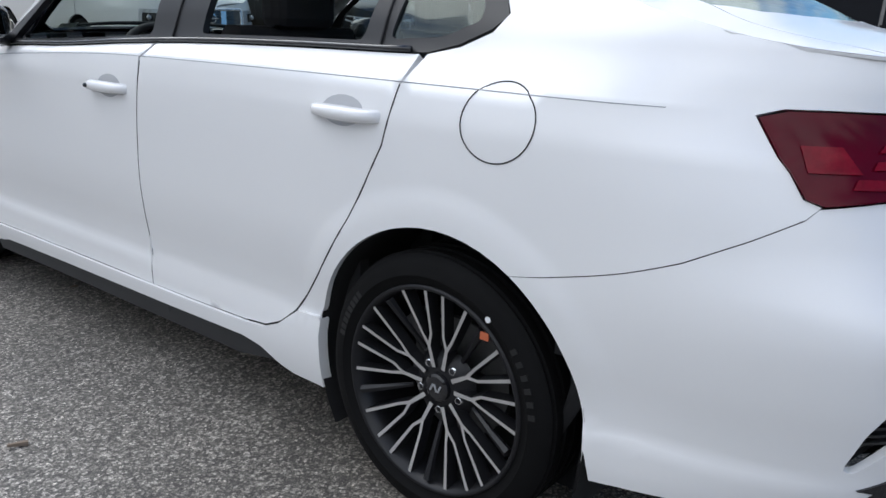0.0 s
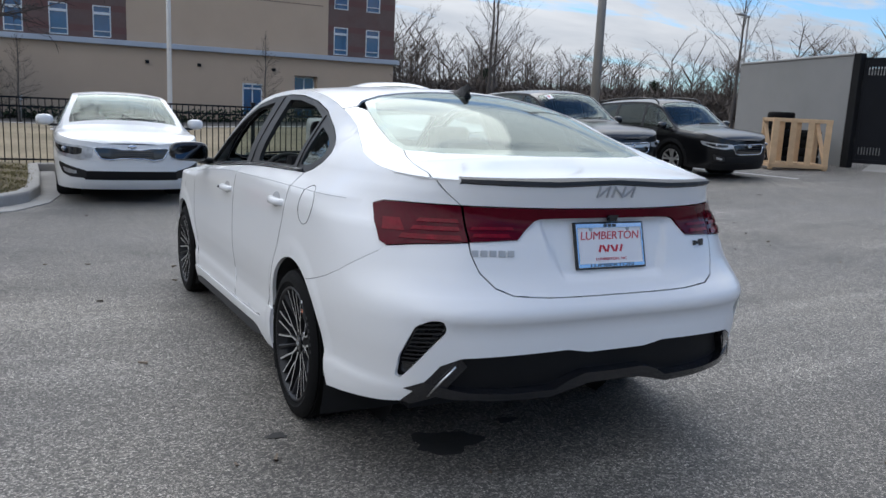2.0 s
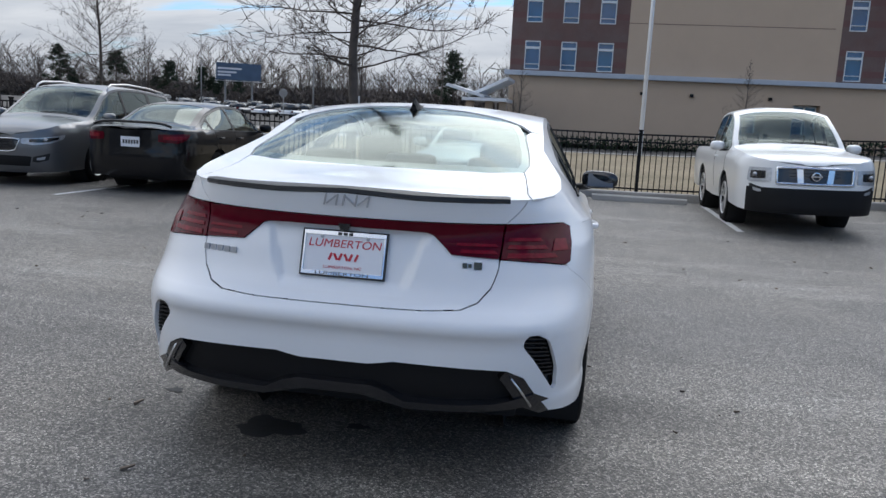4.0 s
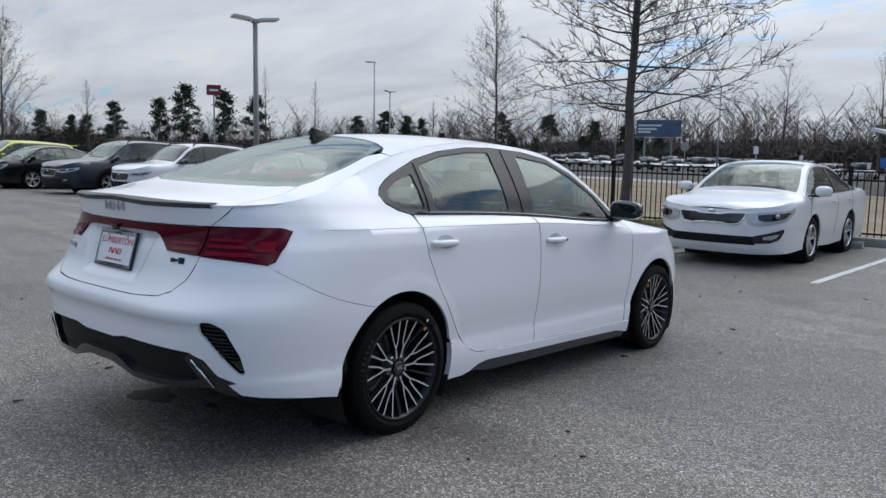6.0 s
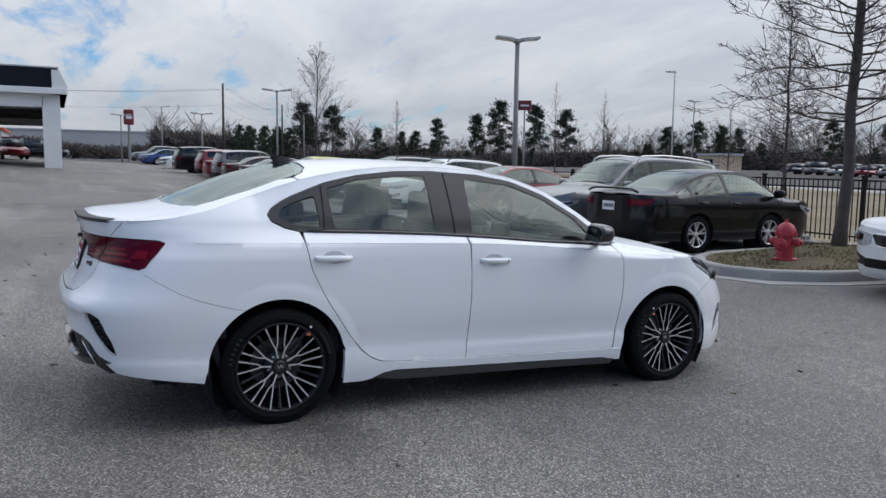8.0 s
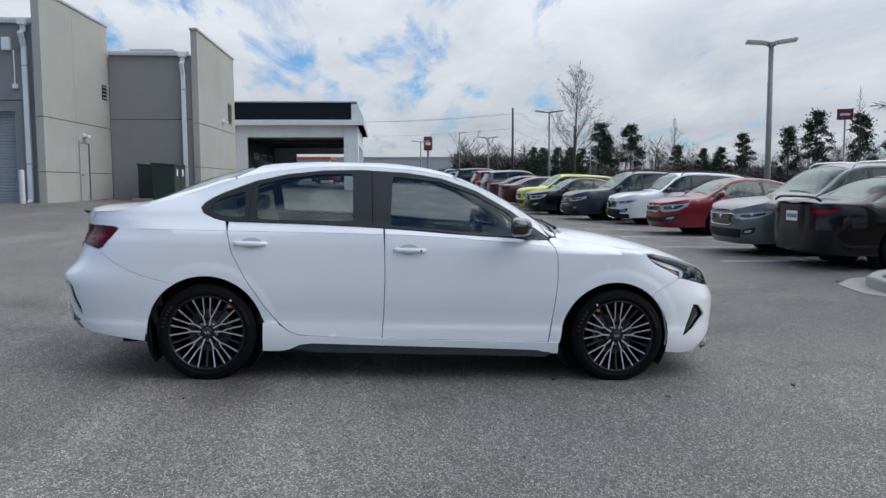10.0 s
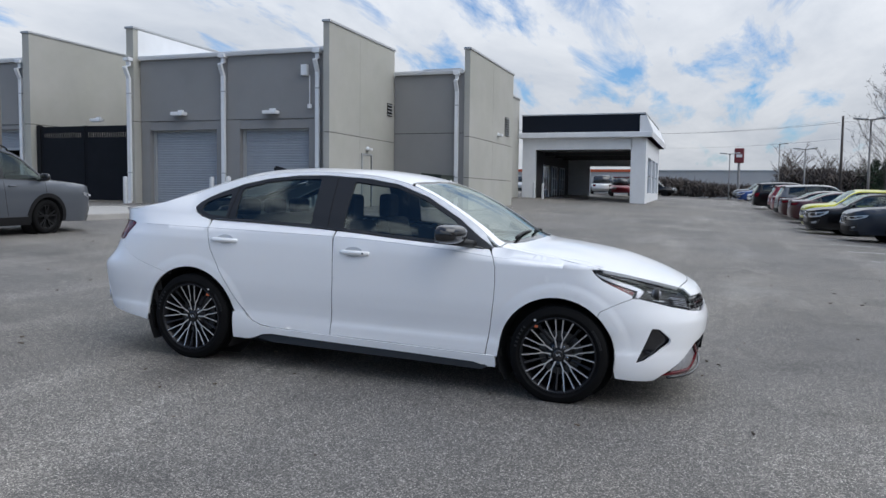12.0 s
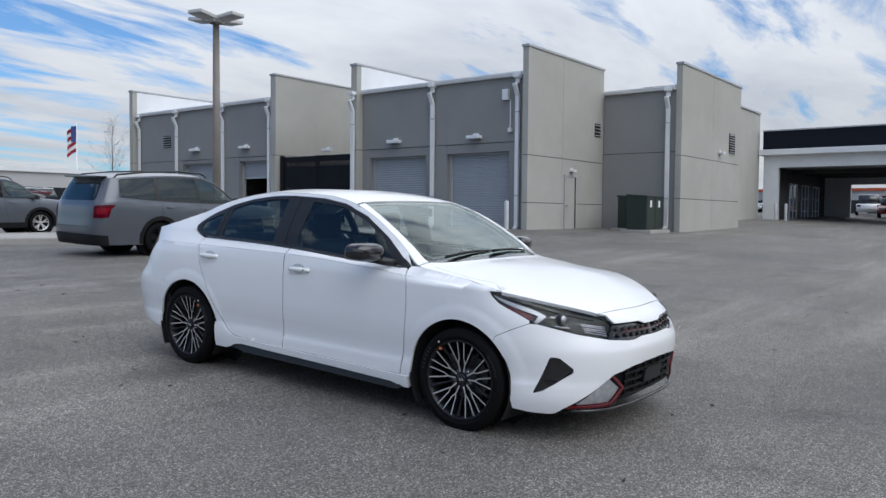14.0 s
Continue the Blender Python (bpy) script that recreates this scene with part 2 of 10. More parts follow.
WHITE = mat("pearl_white_paint", (0.85, 0.852, 0.855), 0.36, var=0.01, scale=0.8, coat=0.7, spec=0.35)
BLACKGLOSS = mat("gloss_black", (0.012, 0.012, 0.014), 0.12, var=0.05, coat=0.6)
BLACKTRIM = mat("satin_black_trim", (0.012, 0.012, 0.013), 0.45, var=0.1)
PLASTIC = mat("dark_plastic", (0.008, 0.008, 0.009), 0.55, spec=0.25, var=0.15, bump=0.0006, bscale=400)
RUBBER = mat("tyre_rubber", (0.0045, 0.0045, 0.0048), 0.75, var=0.2, scale=9, spec=0.14, bump=0.0006, bscale=260)
LINER = mat("wheel_well_liner", (0.010, 0.010, 0.011), 0.9, var=0.2)
ALLOY = mat("machined_alloy", (0.70, 0.69, 0.68), 0.34, metal=0.72, var=0.05)
ALLOYDARK = mat("dark_grey_wheel_paint", (0.014, 0.014, 0.016), 0.4, metal=0.1, var=0.1, coat=0.1, spec=0.3)
STEEL = mat("brushed_steel", (0.45, 0.45, 0.45), 0.35, metal=1.0, var=0.15, scale=20)
CHROME = mat("chrome", (0.75, 0.76, 0.78), 0.10, metal=1.0, var=0.02)
SILVERBADGE = mat("satin_silver_badge", (0.50, 0.51, 0.53), 0.35, metal=0.5, var=0.03)
LAMPRED = mat("red_lamp_lens", (0.084, 0.0009, 0.008), 0.12, var=0.2, scale=14, coat=0.06, spec=0.16)
LAMPREDLIT = mat("bright_red_reflector", (0.18, 0.003, 0.012), 0.2, var=0.3, scale=40, coat=0.05, spec=0.2)
LAMPCLEAR = mat("clear_lamp_inside", (0.46, 0.47, 0.49), 0.28, metal=0.5, var=0.3, scale=25, coat=1.0)
AMBER = mat("amber_lamp", (0.55, 0.13, 0.05), 0.15, var=0.15, coat=1.0)
REDPAINTTRIM = mat("red_trim_paint", (0.14, 0.008, 0.014), 0.25, var=0.05, coat=0.7)
SEATS = mat("black_seat_cloth", (0.020, 0.020, 0.022), 0.8, var=0.2, bump=0.001, bscale=200)
CABIN = mat("dark_cabin_plastic", (0.028, 0.028, 0.030), 0.7, var=0.15)
CABINLIGHT = mat("grey_headliner", (0.30, 0.29, 0.28), 0.9, var=0.1)
PLATEWHITE = mat("plate_white", (0.82, 0.82, 0.84), 0.4, var=0.02)
REDPRINT = mat("red_print", (0.55, 0.02, 0.04), 0.5, var=0.02)
BLACKPRINT = mat("black_print", (0.02, 0.02, 0.02), 0.5, var=0.02)
GLASS_CLEAR = glass("windscreen_glass", (0.80, 0.90, 0.86), rough=0.06, clear=0.72)
GLASS_SIDE = glass("side_glass", (0.78, 0.88, 0.84), clear=0.62)
GLASS_DARK = glass("privacy_glass", (0.5, 0.55, 0.55), clear=0.10)
GLASS_LENS = glass("lamp_lens", (0.95, 0.95, 0.97), clear=0.9, spec=0.25)

def asphalt(name):
    """Worn asphalt: pale stones of two sizes in a dark binder, patches, stains and tyre-polished streaks."""
    m = mat(name, (0.268, 0.249, 0.225), 0.66, var=0.14, scale=0.35, tint=(0.305, 0.275, 0.234), spec=0.5)
    nt = m.node_tree
    b = nt.nodes["Principled BSDF"]
    src = b.inputs["Base Color"].links[0].from_socket
    geo = nt.nodes.new("ShaderNodeNewGeometry")

    def n(kind, **kw):
        k = nt.nodes.new(kind)
        for a, v in kw.items():
            k.inputs[a].default_value = v
        return k

    def op(kind, a, c=None, d=None):
        k = nt.nodes.new("ShaderNodeMath")
        k.operation = kind
        for i, v in enumerate((a, c, d)):
            if v is None:
                continue
            if isinstance(v, (int, float)):
                k.inputs[i].default_value = v
            else:
                nt.links.new(v, k.inputs[i])
        return k.outputs[0]

    total, height = None, None
    for scale, lo, hi in ((120.0, 0.42, 1.85), (250.0, 0.48, 1.62)):
        v = n("ShaderNodeTexVoronoi", Scale=scale)
        nt.links.new(geo.outputs["Position"], v.inputs["Vector"])
        sep = nt.nodes.new("ShaderNodeSeparateColor")
        nt.links.new(v.outputs["Color"], sep.inputs[0])
        bright = op("POWER", sep.outputs[0], 2.2)
        stone = op("MULTIPLY_ADD", bright, hi - lo, lo)
        edge = op("MULTIPLY_ADD", op("MINIMUM", op("MULTIPLY", v.outputs["Distance"], 1.3), 1.0), -0.5, 1.25)
        f = op("MULTIPLY", stone, edge)
        total = f if total is None else op("MULTIPLY", total, f)
        height = bright if height is None else height
    # dark worn patches and pale streaks
    for scale, stretch, lo, hi, amount in ((0.24, (1, 1, 1), 0.44, 0.64, -0.24), (0.9, (1, 1, 1), 0.54, 0.70, -0.34), (0.5, (0.28, 2.0, 1), 0.52, 0.66, 0.46), (3.2, (1, 1, 1), 0.60, 0.70, -0.24)):
        mp = nt.nodes.new("ShaderNodeMapping")
        mp.inputs["Scale"].default_value = stretch
        mp.inputs["Rotation"].default_value = (0, 0, 0.6)
        nt.links.new(geo.outputs["Position"], mp.inputs[0])
        z = n("ShaderNodeTexNoise", Scale=scale, Detail=6.0, Roughness=0.65)
        nt.links.new(mp.outputs[0], z.inputs["Vector"])
        r = nt.nodes.new("ShaderNodeMapRange")
        r.inputs[1].default_value, r.inputs[2].default_value = lo, hi
        nt.links.new(z.outputs["Fac"], r.inputs[0])
        total = op("MULTIPLY", total, op("MULTIPLY_ADD", r.outputs[0], amount, 1.0))
    hsv = nt.nodes.new("ShaderNodeHueSaturation")
    nt.links.new(src, hsv.inputs["Color"])
    nt.links.new(total, hsv.inputs["Value"])
    nt.links.new(hsv.outputs[0], b.inputs["Base Color"])
    bp = nt.nodes.new("ShaderNodeBump")
    bp.inputs["Distance"].default_value = 0.004
    nt.links.new(height, bp.inputs["Height"])
    nt.links.new(bp.outputs[0], b.inputs["Normal"])
    return m


ASPHALT = asphalt("asphalt")
CONCRETE = mat("concrete", (0.36, 0.345, 0.32), 0.85, var=0.14, scale=1.3, fine=0.12, fscale=50, bump=0.002, bscale=90)
LINEPAINT = mat("line_paint", (0.60, 0.60, 0.59), 0.7, var=0.22, scale=9, fine=0.2, fscale=70)
DRYGRASS = mat("dormant_grass", (0.27, 0.220, 0.150), 0.95, var=0.25, scale=0.25, fine=0.3, fscale=12, tint=(0.20, 0.168, 0.110), spec=0.15)
ISLEGRASS = mat("island_turf", (0.155, 0.125, 0.060), 0.95, var=0.25, scale=1.6, fine=0.3, fscale=45, bump=0.02, bscale=30, tint=(0.11, 0.085, 0.05))
FARGROUND = mat("far_lot", (0.105, 0.098, 0.090), 0.95, var=0.2, scale=0.1, spec=0.15)
STUCCODARK = mat("dark_grey_stucco", (0.24, 0.238, 0.238), 0.85, var=0.06, scale=0.6, bump=0.003, bscale=70, tint=(0.255, 0.252, 0.25))
STUCCOLIGHT = mat("light_grey_stucco", (0.41, 0.40, 0.365), 0.85, var=0.07, scale=0.5, bump=0.003, bscale=70, tint=(0.37, 0.365, 0.32))
WHITEMETAL = mat("white_sheet_metal", (0.74, 0.75, 0.76), 0.45, var=0.05, scale=1.5)
COPING = mat("grey_coping_metal", (0.42, 0.43, 0.44), 0.4, metal=0.3, var=0.06)
ROLLDOOR = mat("blue_grey_roll_door", (0.31, 0.335, 0.37), 0.45, var=0.05, scale=2)
BLACKPANEL = mat("black_fascia_panel", (0.008, 0.011, 0.018), 0.5, var=0.05, spec=0.15)
IRON = mat("black_iron", (0.009, 0.009, 0.010), 0.6, var=0.2, spec=0.2)
GATEBLACK = mat("black_gate_sheet", (0.008, 0.009, 0.012), 0.6, var=0.15, scale=2, spec=0.15)
GREENBOX = mat("dark_green_cabinet", (0.016, 0.028, 0.021), 0.5, var=0.1)
HYDRANTRED = mat("hydrant_red_paint", (0.42, 0.030, 0.045), 0.4, var=0.18, scale=14, bump=0.002, bscale=60)
BRICKBROWN = mat("brown_brick_wall", (0.150, 0.105, 0.095), 0.9, var=0.1, scale=0.8, fine=0.1, fscale=9, tint=(0.145, 0.088, 0.078))
TANWALL = mat("tan_stucco", (0.50, 0.385, 0.285), 0.9, var=0.05, scale=0.4)
HOTELGLASS = mat("blue_window_glass", (0.015, 0.085, 0.20), 0.06, var=0.25, scale=0.6, spec=0.9)
WINFRAME = mat("pale_window_frame", (0.62, 0.66, 0.68), 0.5, var=0.03)
LEDGE = mat("pale_blue_grey_ledge", (0.42, 0.46, 0.52), 0.7, var=0.05)
BARK = mat("grey_bark", (0.085, 0.072, 0.064), 0.95, var=0.25, scale=6, bump=0.01, bscale=40)
TWIG = mat("bare_twigs", (0.042, 0.033, 0.029), 0.95, var=0.25, scale=2, island=0.3)
FARWOOD = mat("far_bare_woods", (0.118, 0.098, 0.086), 1.0, var=0.3, scale=0.12, island=0.35)
PINE = mat("pine_needles", (0.022, 0.036, 0.018), 0.95, var=0.3, scale=0.8, island=0.4)
POLEGREY = mat("concrete_pole", (0.27, 0.26, 0.25), 0.7, var=0.12, scale=3)
POLEBRONZE = mat("grey_brown_pole", (0.20, 0.175, 0.155), 0.6, var=0.12, scale=3)
LAMPHEAD = mat("pale_lamp_housing", (0.50, 0.50, 0.49), 0.5, var=0.06)
WOODCRATE = mat("raw_pine_boards", (0.50, 0.34, 0.20), 0.8, var=0.16, scale=5, rand=0.2)
BOLLARD = mat("pale_bollard_paint", (0.52, 0.53, 0.54), 0.5, var=0.08, scale=8)
FARWHITE = mat("far_white_wall", (0.42, 0.42, 0.42), 0.8, var=0.06, scale=0.1)
FLAGRED = mat("flag_red", (0.35, 0.03, 0.05), 0.8, var=0.05)
FLAGBLUE = mat("flag_blue", (0.03, 0.04, 0.15), 0.8, var=0.05)
SIGNRED = mat("sign_red", (0.17, 0.02, 0.025), 0.5, var=0.05)
SIGNBLUE = mat("sign_blue", (0.07, 0.11, 0.17), 0.5, var=0.2, scale=0.5)
REDBRICK = mat("red_brick_band", (0.150, 0.078, 0.072), 0.9, var=0.1, scale=0.8, fine=0.1, fscale=9)
GREENLABEL = mat("green_label", (0.10, 0.32, 0.12), 0.6, var=0.1)
WIRE = mat("black_wire", (0.02, 0.02, 0.02), 0.7, var=0.05)
CARGLASSFAR = mat("dark_car_glass", (0.02, 0.025, 0.03), 0.08, var=0.1, spec=0.8)
SIGNWHITE = mat("sign_white", (0.7, 0.7, 0.7), 0.5, var=0.05)
ORANGE = mat("orange_band", (0.50, 0.09, 0.03), 0.6, var=0.08)
HEDGE = mat("evergreen_hedge", (0.020, 0.036, 0.016), 0.95, var=0.3, scale=2, island=0.4)
SIGNBLUEBRIGHT = mat("banner_blue", (0.03, 0.16, 0.50), 0.6, var=0.08)
DEBRIS = mat("dry_debris", (0.13, 0.10, 0.075), 0.9, var=0.2, island=0.6)
PROJECTOR = mat("projector_lens", (0.42, 0.43, 0.45), 0.25, metal=0.7, var=0.1, scale=30)
MIRRORDARK = mat("tinted_mirror_glass", (0.10, 0.11, 0.12), 0.05, metal=1.0, var=0.02)
OILSTAIN = mat("oil_stain", (0.030, 0.029, 0.028), 0.75, var=0.3, scale=9, fine=0.4, fscale=120)
ENCLGREY = mat("mid_grey_stucco", (0.235, 0.235, 0.235), 0.85, var=0.07, scale=0.5, bump=0.003, bscale=70, tint=(0.21, 0.212, 0.21))
MARKER = mat("dark_red_marker_lens", (0.16, 0.022, 0.022), 0.15, var=0.15, coat=0.6)
BRAKESTEEL = mat("dull_brake_steel", (0.12, 0.12, 0.12), 0.5, metal=0.8, var=0.2, scale=20)
ISLEBLADES = mat("dormant_grass_blades", (0.17, 0.145, 0.055), 0.9, var=0.3, scale=1.5, island=0.5, tint=(0.09, 0.085, 0.03))


# ---- ground: one sheet to the horizon ----
def ground_sheet():
    bm = bmesh.new()
    def steps(lo, hi, fine_lo, fine_hi):
        v = list(np.arange(fine_lo, fine_hi + 0.01, 1.0))
        for sgn, end, lim in ((1, fine_hi, hi), (-1, fine_lo, lo)):
            d, p = 1.3, end
            while abs(p) < abs(lim):
                p += sgn * d
                d *= 1.35
                v.append(p)
        return sorted(v)
    xs, ys = steps(-2500, 2500, -60, 45), steps(-2500, 2500, -45, 40)
    grid = [[bm.verts.new((x, y, gz(max(-70, min(60, x)), max(-50, min(60, y))))) for y in ys] for x in xs]
    for i in range(len(xs) - 1):
        for j in range(len(ys) - 1):
            f = bm.faces.new((grid[i][j], grid[i + 1][j], grid[i + 1][j + 1], grid[i][j + 1]))
            c = f.calc_center_median()
            f.material_index = 0 if (-75 < c.x < 60 and -60 < c.y < 11.6) else (1 if c.y < 40 and -60 < c.x < 16 else 2)
    ob = part("ground", bm, (ASPHALT, DRYGRASS, FARGROUND), None, smooth=True)
    return tagged(ob, "worn grey asphalt parking lot with dry grass beyond the fence", "ground", kind="structure")


ground_sheet()


def draped(name, outline, material, lift=0.004, step=0.5):
    """A flat patch that follows the ground, from an outline given as a strip of left and right points."""
    bm = bmesh.new()
    rows = []
    for (a, b) in outline:
        rows.append([bm.verts.new((p[0], p[1], gz(*p) + lift)) for p in (a, b)])
    for p, q in zip(rows, rows[1:]):
        bm.faces.new((p[0], p[1], q[1], q[0]))
    bmesh.ops.recalc_face_normals(bm, faces=bm.faces)
    return part(name, bm, material)


def bay_line(x, y0, y1, w=0.10, dx=0.0):
    n = 8
    rows = []
    for i in range(n + 1):
        y = y0 + (y1 - y0) * i / n
        xx = x + dx * i / n
        rows.append(((xx - w / 2, y), (xx + w / 2, y)))
    ob = draped("bay_line", rows, LINEPAINT, 0.005)
    return tagged(ob, "worn white painted bay line on the asphalt", "road marking", "bay lines", "structure")


for x, y0, dx in ((0.72, 5.9, 0.1), (6.85, 6.8, -0.35), (3.2, 7.0, 0.0), (9.6, 6.9, -0.3), (12.4, 7.0, -0.3), (-1.95, 7.4, 0.0)):
    bay_line(x, y0, 10.6, dx=dx)
for k in range(19):
    bay_line(-6.75 - 2.72 * k, 5.45 - 0.03 * k, 10.6 - 0.08 * k, dx=0.25)


def wall_strip(name, pts, w, h, material, label, category, lift=0.0, z_of=None, bevel=0.03):
    """A kerb or low wall along points, with rounded top edges, standing on the ground."""
    bm = bmesh.new()
    sec = [(-w / 2, -0.1), (-w / 2, h - bevel), (-w / 2 + bevel * 0.3, h - bevel * 0.3), (-w / 2 + bevel, h), (w / 2 - bevel, h), (w / 2 - bevel * 0.3, h - bevel * 0.3), (w / 2, h - bevel), (w / 2, -0.1)]
    rings = []
    n = len(pts)
    for i, p in enumerate(pts):
        a, b = Vector(pts[max(i - 1, 0)]), Vector(pts[min(i + 1, n - 1)])
        d = (b - a).normalized()
        nrm = Vector((-d.y, d.x))
        z = gz(*p) + lift
        rings.append([bm.verts.new((p[0] + nrm.x * u, p[1] + nrm.y * u, z + v)) for u, v in sec])
    for r, q in zip(rings, rings[1:]):
        for k in range(len(sec) - 1):
            bm.faces.new((r[k], r[k + 1], q[k + 1], q[k]))
    bm.faces.new(rings[0])
    bm.faces.new(rings[-1][::-1])
    bmesh.ops.recalc_face_normals(bm, faces=bm.faces)
    return tagged(part(name, bm, material, smooth=False), label, category, kind="structure")


# ---- the island with the hydrant ----
ISLE = [(-2.05, 11.3), (-2.0, 9.6), (-1.98, 7.6), (-2.1, 6.8), (-2.45, 6.2), (-3.0, 5.92), (-3.55, 6.05), (-4.05, 6.5), (-4.35, 7.1), (-4.45, 8.0), (-4.6, 11.3)]
wall_strip("kerb", ISLE, 0.17, 0.15, CONCRETE, "pale concrete kerb round a planted island", "kerb")
wall_strip("gutter", [(x * 1.0 + (0.16 if x > -2.6 else -0.16 if x < -3.5 else 0), y - (0.18 if y < 6.6 else 0.03)) for x, y in ISLE], 0.34, 0.012, CONCRETE, "pale concrete gutter pan beside the kerb", "gutter", bevel=0.005)


def turf_edges(y):
    xl = curve_at([(6.0, -3.4), (6.3, -3.75), (6.7, -4.12), (7.2, -4.32), (8.0, -4.4), (11.4, -4.55)], y)
    xr = curve_at([(6.0, -2.7), (6.3, -2.4), (6.8, -2.16), (7.6, -2.05), (11.4, -2.1)], y)
    return xl, xr


def turf_z(x, y):
    xl, xr = turf_edges(y)
    u = max(0.0, min(1.0, (x - xl) / (xr - xl)))
    m = 0.10 * math.sin(math.pi * u) * min(1, (y - 6.0) / 5.4 * 5)
    hump = 0.16 * math.exp(-((x + 3.22) ** 2 + (y - 8.5) ** 2) / 0.6)
    return gz(x, y) + 0.12 + m * 0.6 + hump + 0.02 * noise.noise((x * 3, y * 3, 0))


def island_fill():
    bm = bmesh.new()
    rows = []
    for i in range(27):
        v = i / 26
        y = 6.0 + v * 5.4
        xl, xr = turf_edges(y)
        row = []
        for k in range(15):
            u = k / 14
            x = xl + (xr - xl) * u
            row.append(bm.verts.new((x, y, turf_z(x, y))))
        rows.append(row)
    for a, b in zip(rows, rows[1:]):
        for k in range(14):
            bm.faces.new((a[k], a[k + 1], b[k + 1], b[k]))
    ob = part("island_turf", bm, ISLEGRASS, smooth=True)
    return tagged(ob, "patchy yellow-green turf inside the kerbed island", "grass", kind="stuff")


island_fill()
# kerb along the fence and wheel stops
wall_strip("kerb", [(x, 11.35) for x in np.arange(-52.0, -4.4, 2.0)], 0.17, 0.15, CONCRETE, "pale concrete kerb along the parking bays", "kerb")
wall_strip("kerb", [(x, 11.35) for x in np.arange(-2.0, 15.0, 2.0)], 0.17, 0.15, CONCRETE, "pale concrete kerb along the parking bays", "kerb")


def wheel_stop(x, y, rz=0.0):
    bm = bmesh.new()
    prism(bm, [(-0.08, 0), (-0.06, 0.09), (-0.03, 0.115), (0.03, 0.115), (0.06, 0.09), (0.08, 0)], 1.8, pose(0, -0.9, 0))
    ob = part("wheel_stop", bm, CONCRETE)
    ob.matrix_world = pose(x, y, gz(x, y), 0, 0, 90 + rz)
    return tagged(ob, "weathered concrete wheel stop on the asphalt", "wheel stop", "wheel stops")


for x in (-0.75, 2.0, -6.0, 4.3, 8.0):
    wheel_stop(x, 10.75)


# ---- parked vehicles ----
def wheel(parent, x, y, r, side, width=0.21, rim=None, spokes=5, name="wheel", rim_r=None):
    """A tyre with a spoked rim under a wheel part; side is +1 on the right."""
    rr = rim_r or r * 0.69
    hub = new(name)
    hub.parent = parent
    hub.matrix_parent_inverse = Matrix()
    hub.location = (x, y, r)
    bm = bmesh.new()
    w = width / 2
    lathe(bm, [(-w * side, rr), (-w * side, rr + 0.02), (-w * 0.97 * side, r * 0.93), (-w * 0.8 * side, r * 0.985), (-w * 0.4 * side, r), (w * 0.4 * side, r), (w * 0.8 * side, r * 0.985),
               (w * 0.99 * side, r * 0.92), (w * side, rr + 0.03), (w * 0.93 * side, rr), (w * 0.5 * side, rr * 0.96), (-w * side, rr)], 36, "x")
    part("tyre", bm, RUBBER, hub, smooth=True)
    bm = bmesh.new()
    lathe(bm, [(w * 0.90 * side, rr), (w * 0.94 * side, rr * 0.97), (w * 0.55 * side, rr * 0.93), (-w * 0.2 * side, rr * 0.9), (-w * 0.25 * side, 0.0)], 32, "x")
    part("barrel", bm, LINER, hub, smooth=True)
    bm = bmesh.new()
    lathe(bm, [(w * 0.93 * side, rr), (w * 0.98 * side, rr * 0.985), (w * 0.90 * side, rr * 0.94), (w * 0.80 * side, rr * 0.93)], 32, "x")
    lathe(bm, [(w * 0.4 * side, rr * 0.26), (w * 0.72 * side, rr * 0.22), (w * 0.78 * side, rr * 0.12), (w * 0.78 * side, 0.0)], 16, "x")
    for k in range(spokes):
        a = 2 * math.pi * (k + 0.25) / spokes
        for off in (-0.5, 0.5):
            b = a + off * 0.9 / spokes * 2.2
            c1, s1, c2, s2 = math.cos(a), math.sin(a), math.cos(b), math.sin(b)
            p, q = Vector((0, c1, s1)) * rr * 0.2, Vector((0, c2, s2)) * rr * 0.95
            d = (q - p).normalized()
            t = Vector((0, -d.z, d.y)) * rr * 0.055
            f = Vector((w * side, 0, 0))
            vs = [bm.verts.new(v) for v in (p - t + f * 0.72, p + t + f * 0.72, q + t * 1.25 + f * 0.9, q - t * 1.25 + f * 0.9, p - t + f * 0.4, p + t + f * 0.4, q + t * 1.25 + f * 0.5, q - t * 1.25 + f * 0.5)]
            for ix in ((0, 1, 2, 3), (4, 7, 6, 5), (0, 4, 5, 1), (1, 5, 6, 2), (2, 6, 7, 3), (3, 7, 4, 0)):
                bm.faces.new([vs[i] for i in ix])
    bmesh.ops.recalc_face_normals(bm, faces=bm.faces)
    part("rim", bm, rim or ALLOY, hub, smooth=False)
    return hub


def stand(x, y, rz):
    """A pose on the ground at x, y with the nose turned rz degrees from +y, tilted with the slope."""
    e = 1.0
    nx, ny = (gz(x + e, y) - gz(x - e, y)) / (2 * e), (gz(x, y + e) - gz(x, y - e)) / (2 * e)
    up = Vector((-nx, -ny, 1)).normalized()
    tilt = Vector((0, 0, 1)).rotation_difference(up).to_matrix().to_4x4()
    return Matrix.Translation((x, y, gz(x, y))) @ tilt @ pose(0, 0, 0, 0, 0, rz)


def paint(name, col, metal=0.35, rough=0.3):
    return mat(name, col, rough, metal=metal, var=0.02, scale=1.0, coat=0.7)


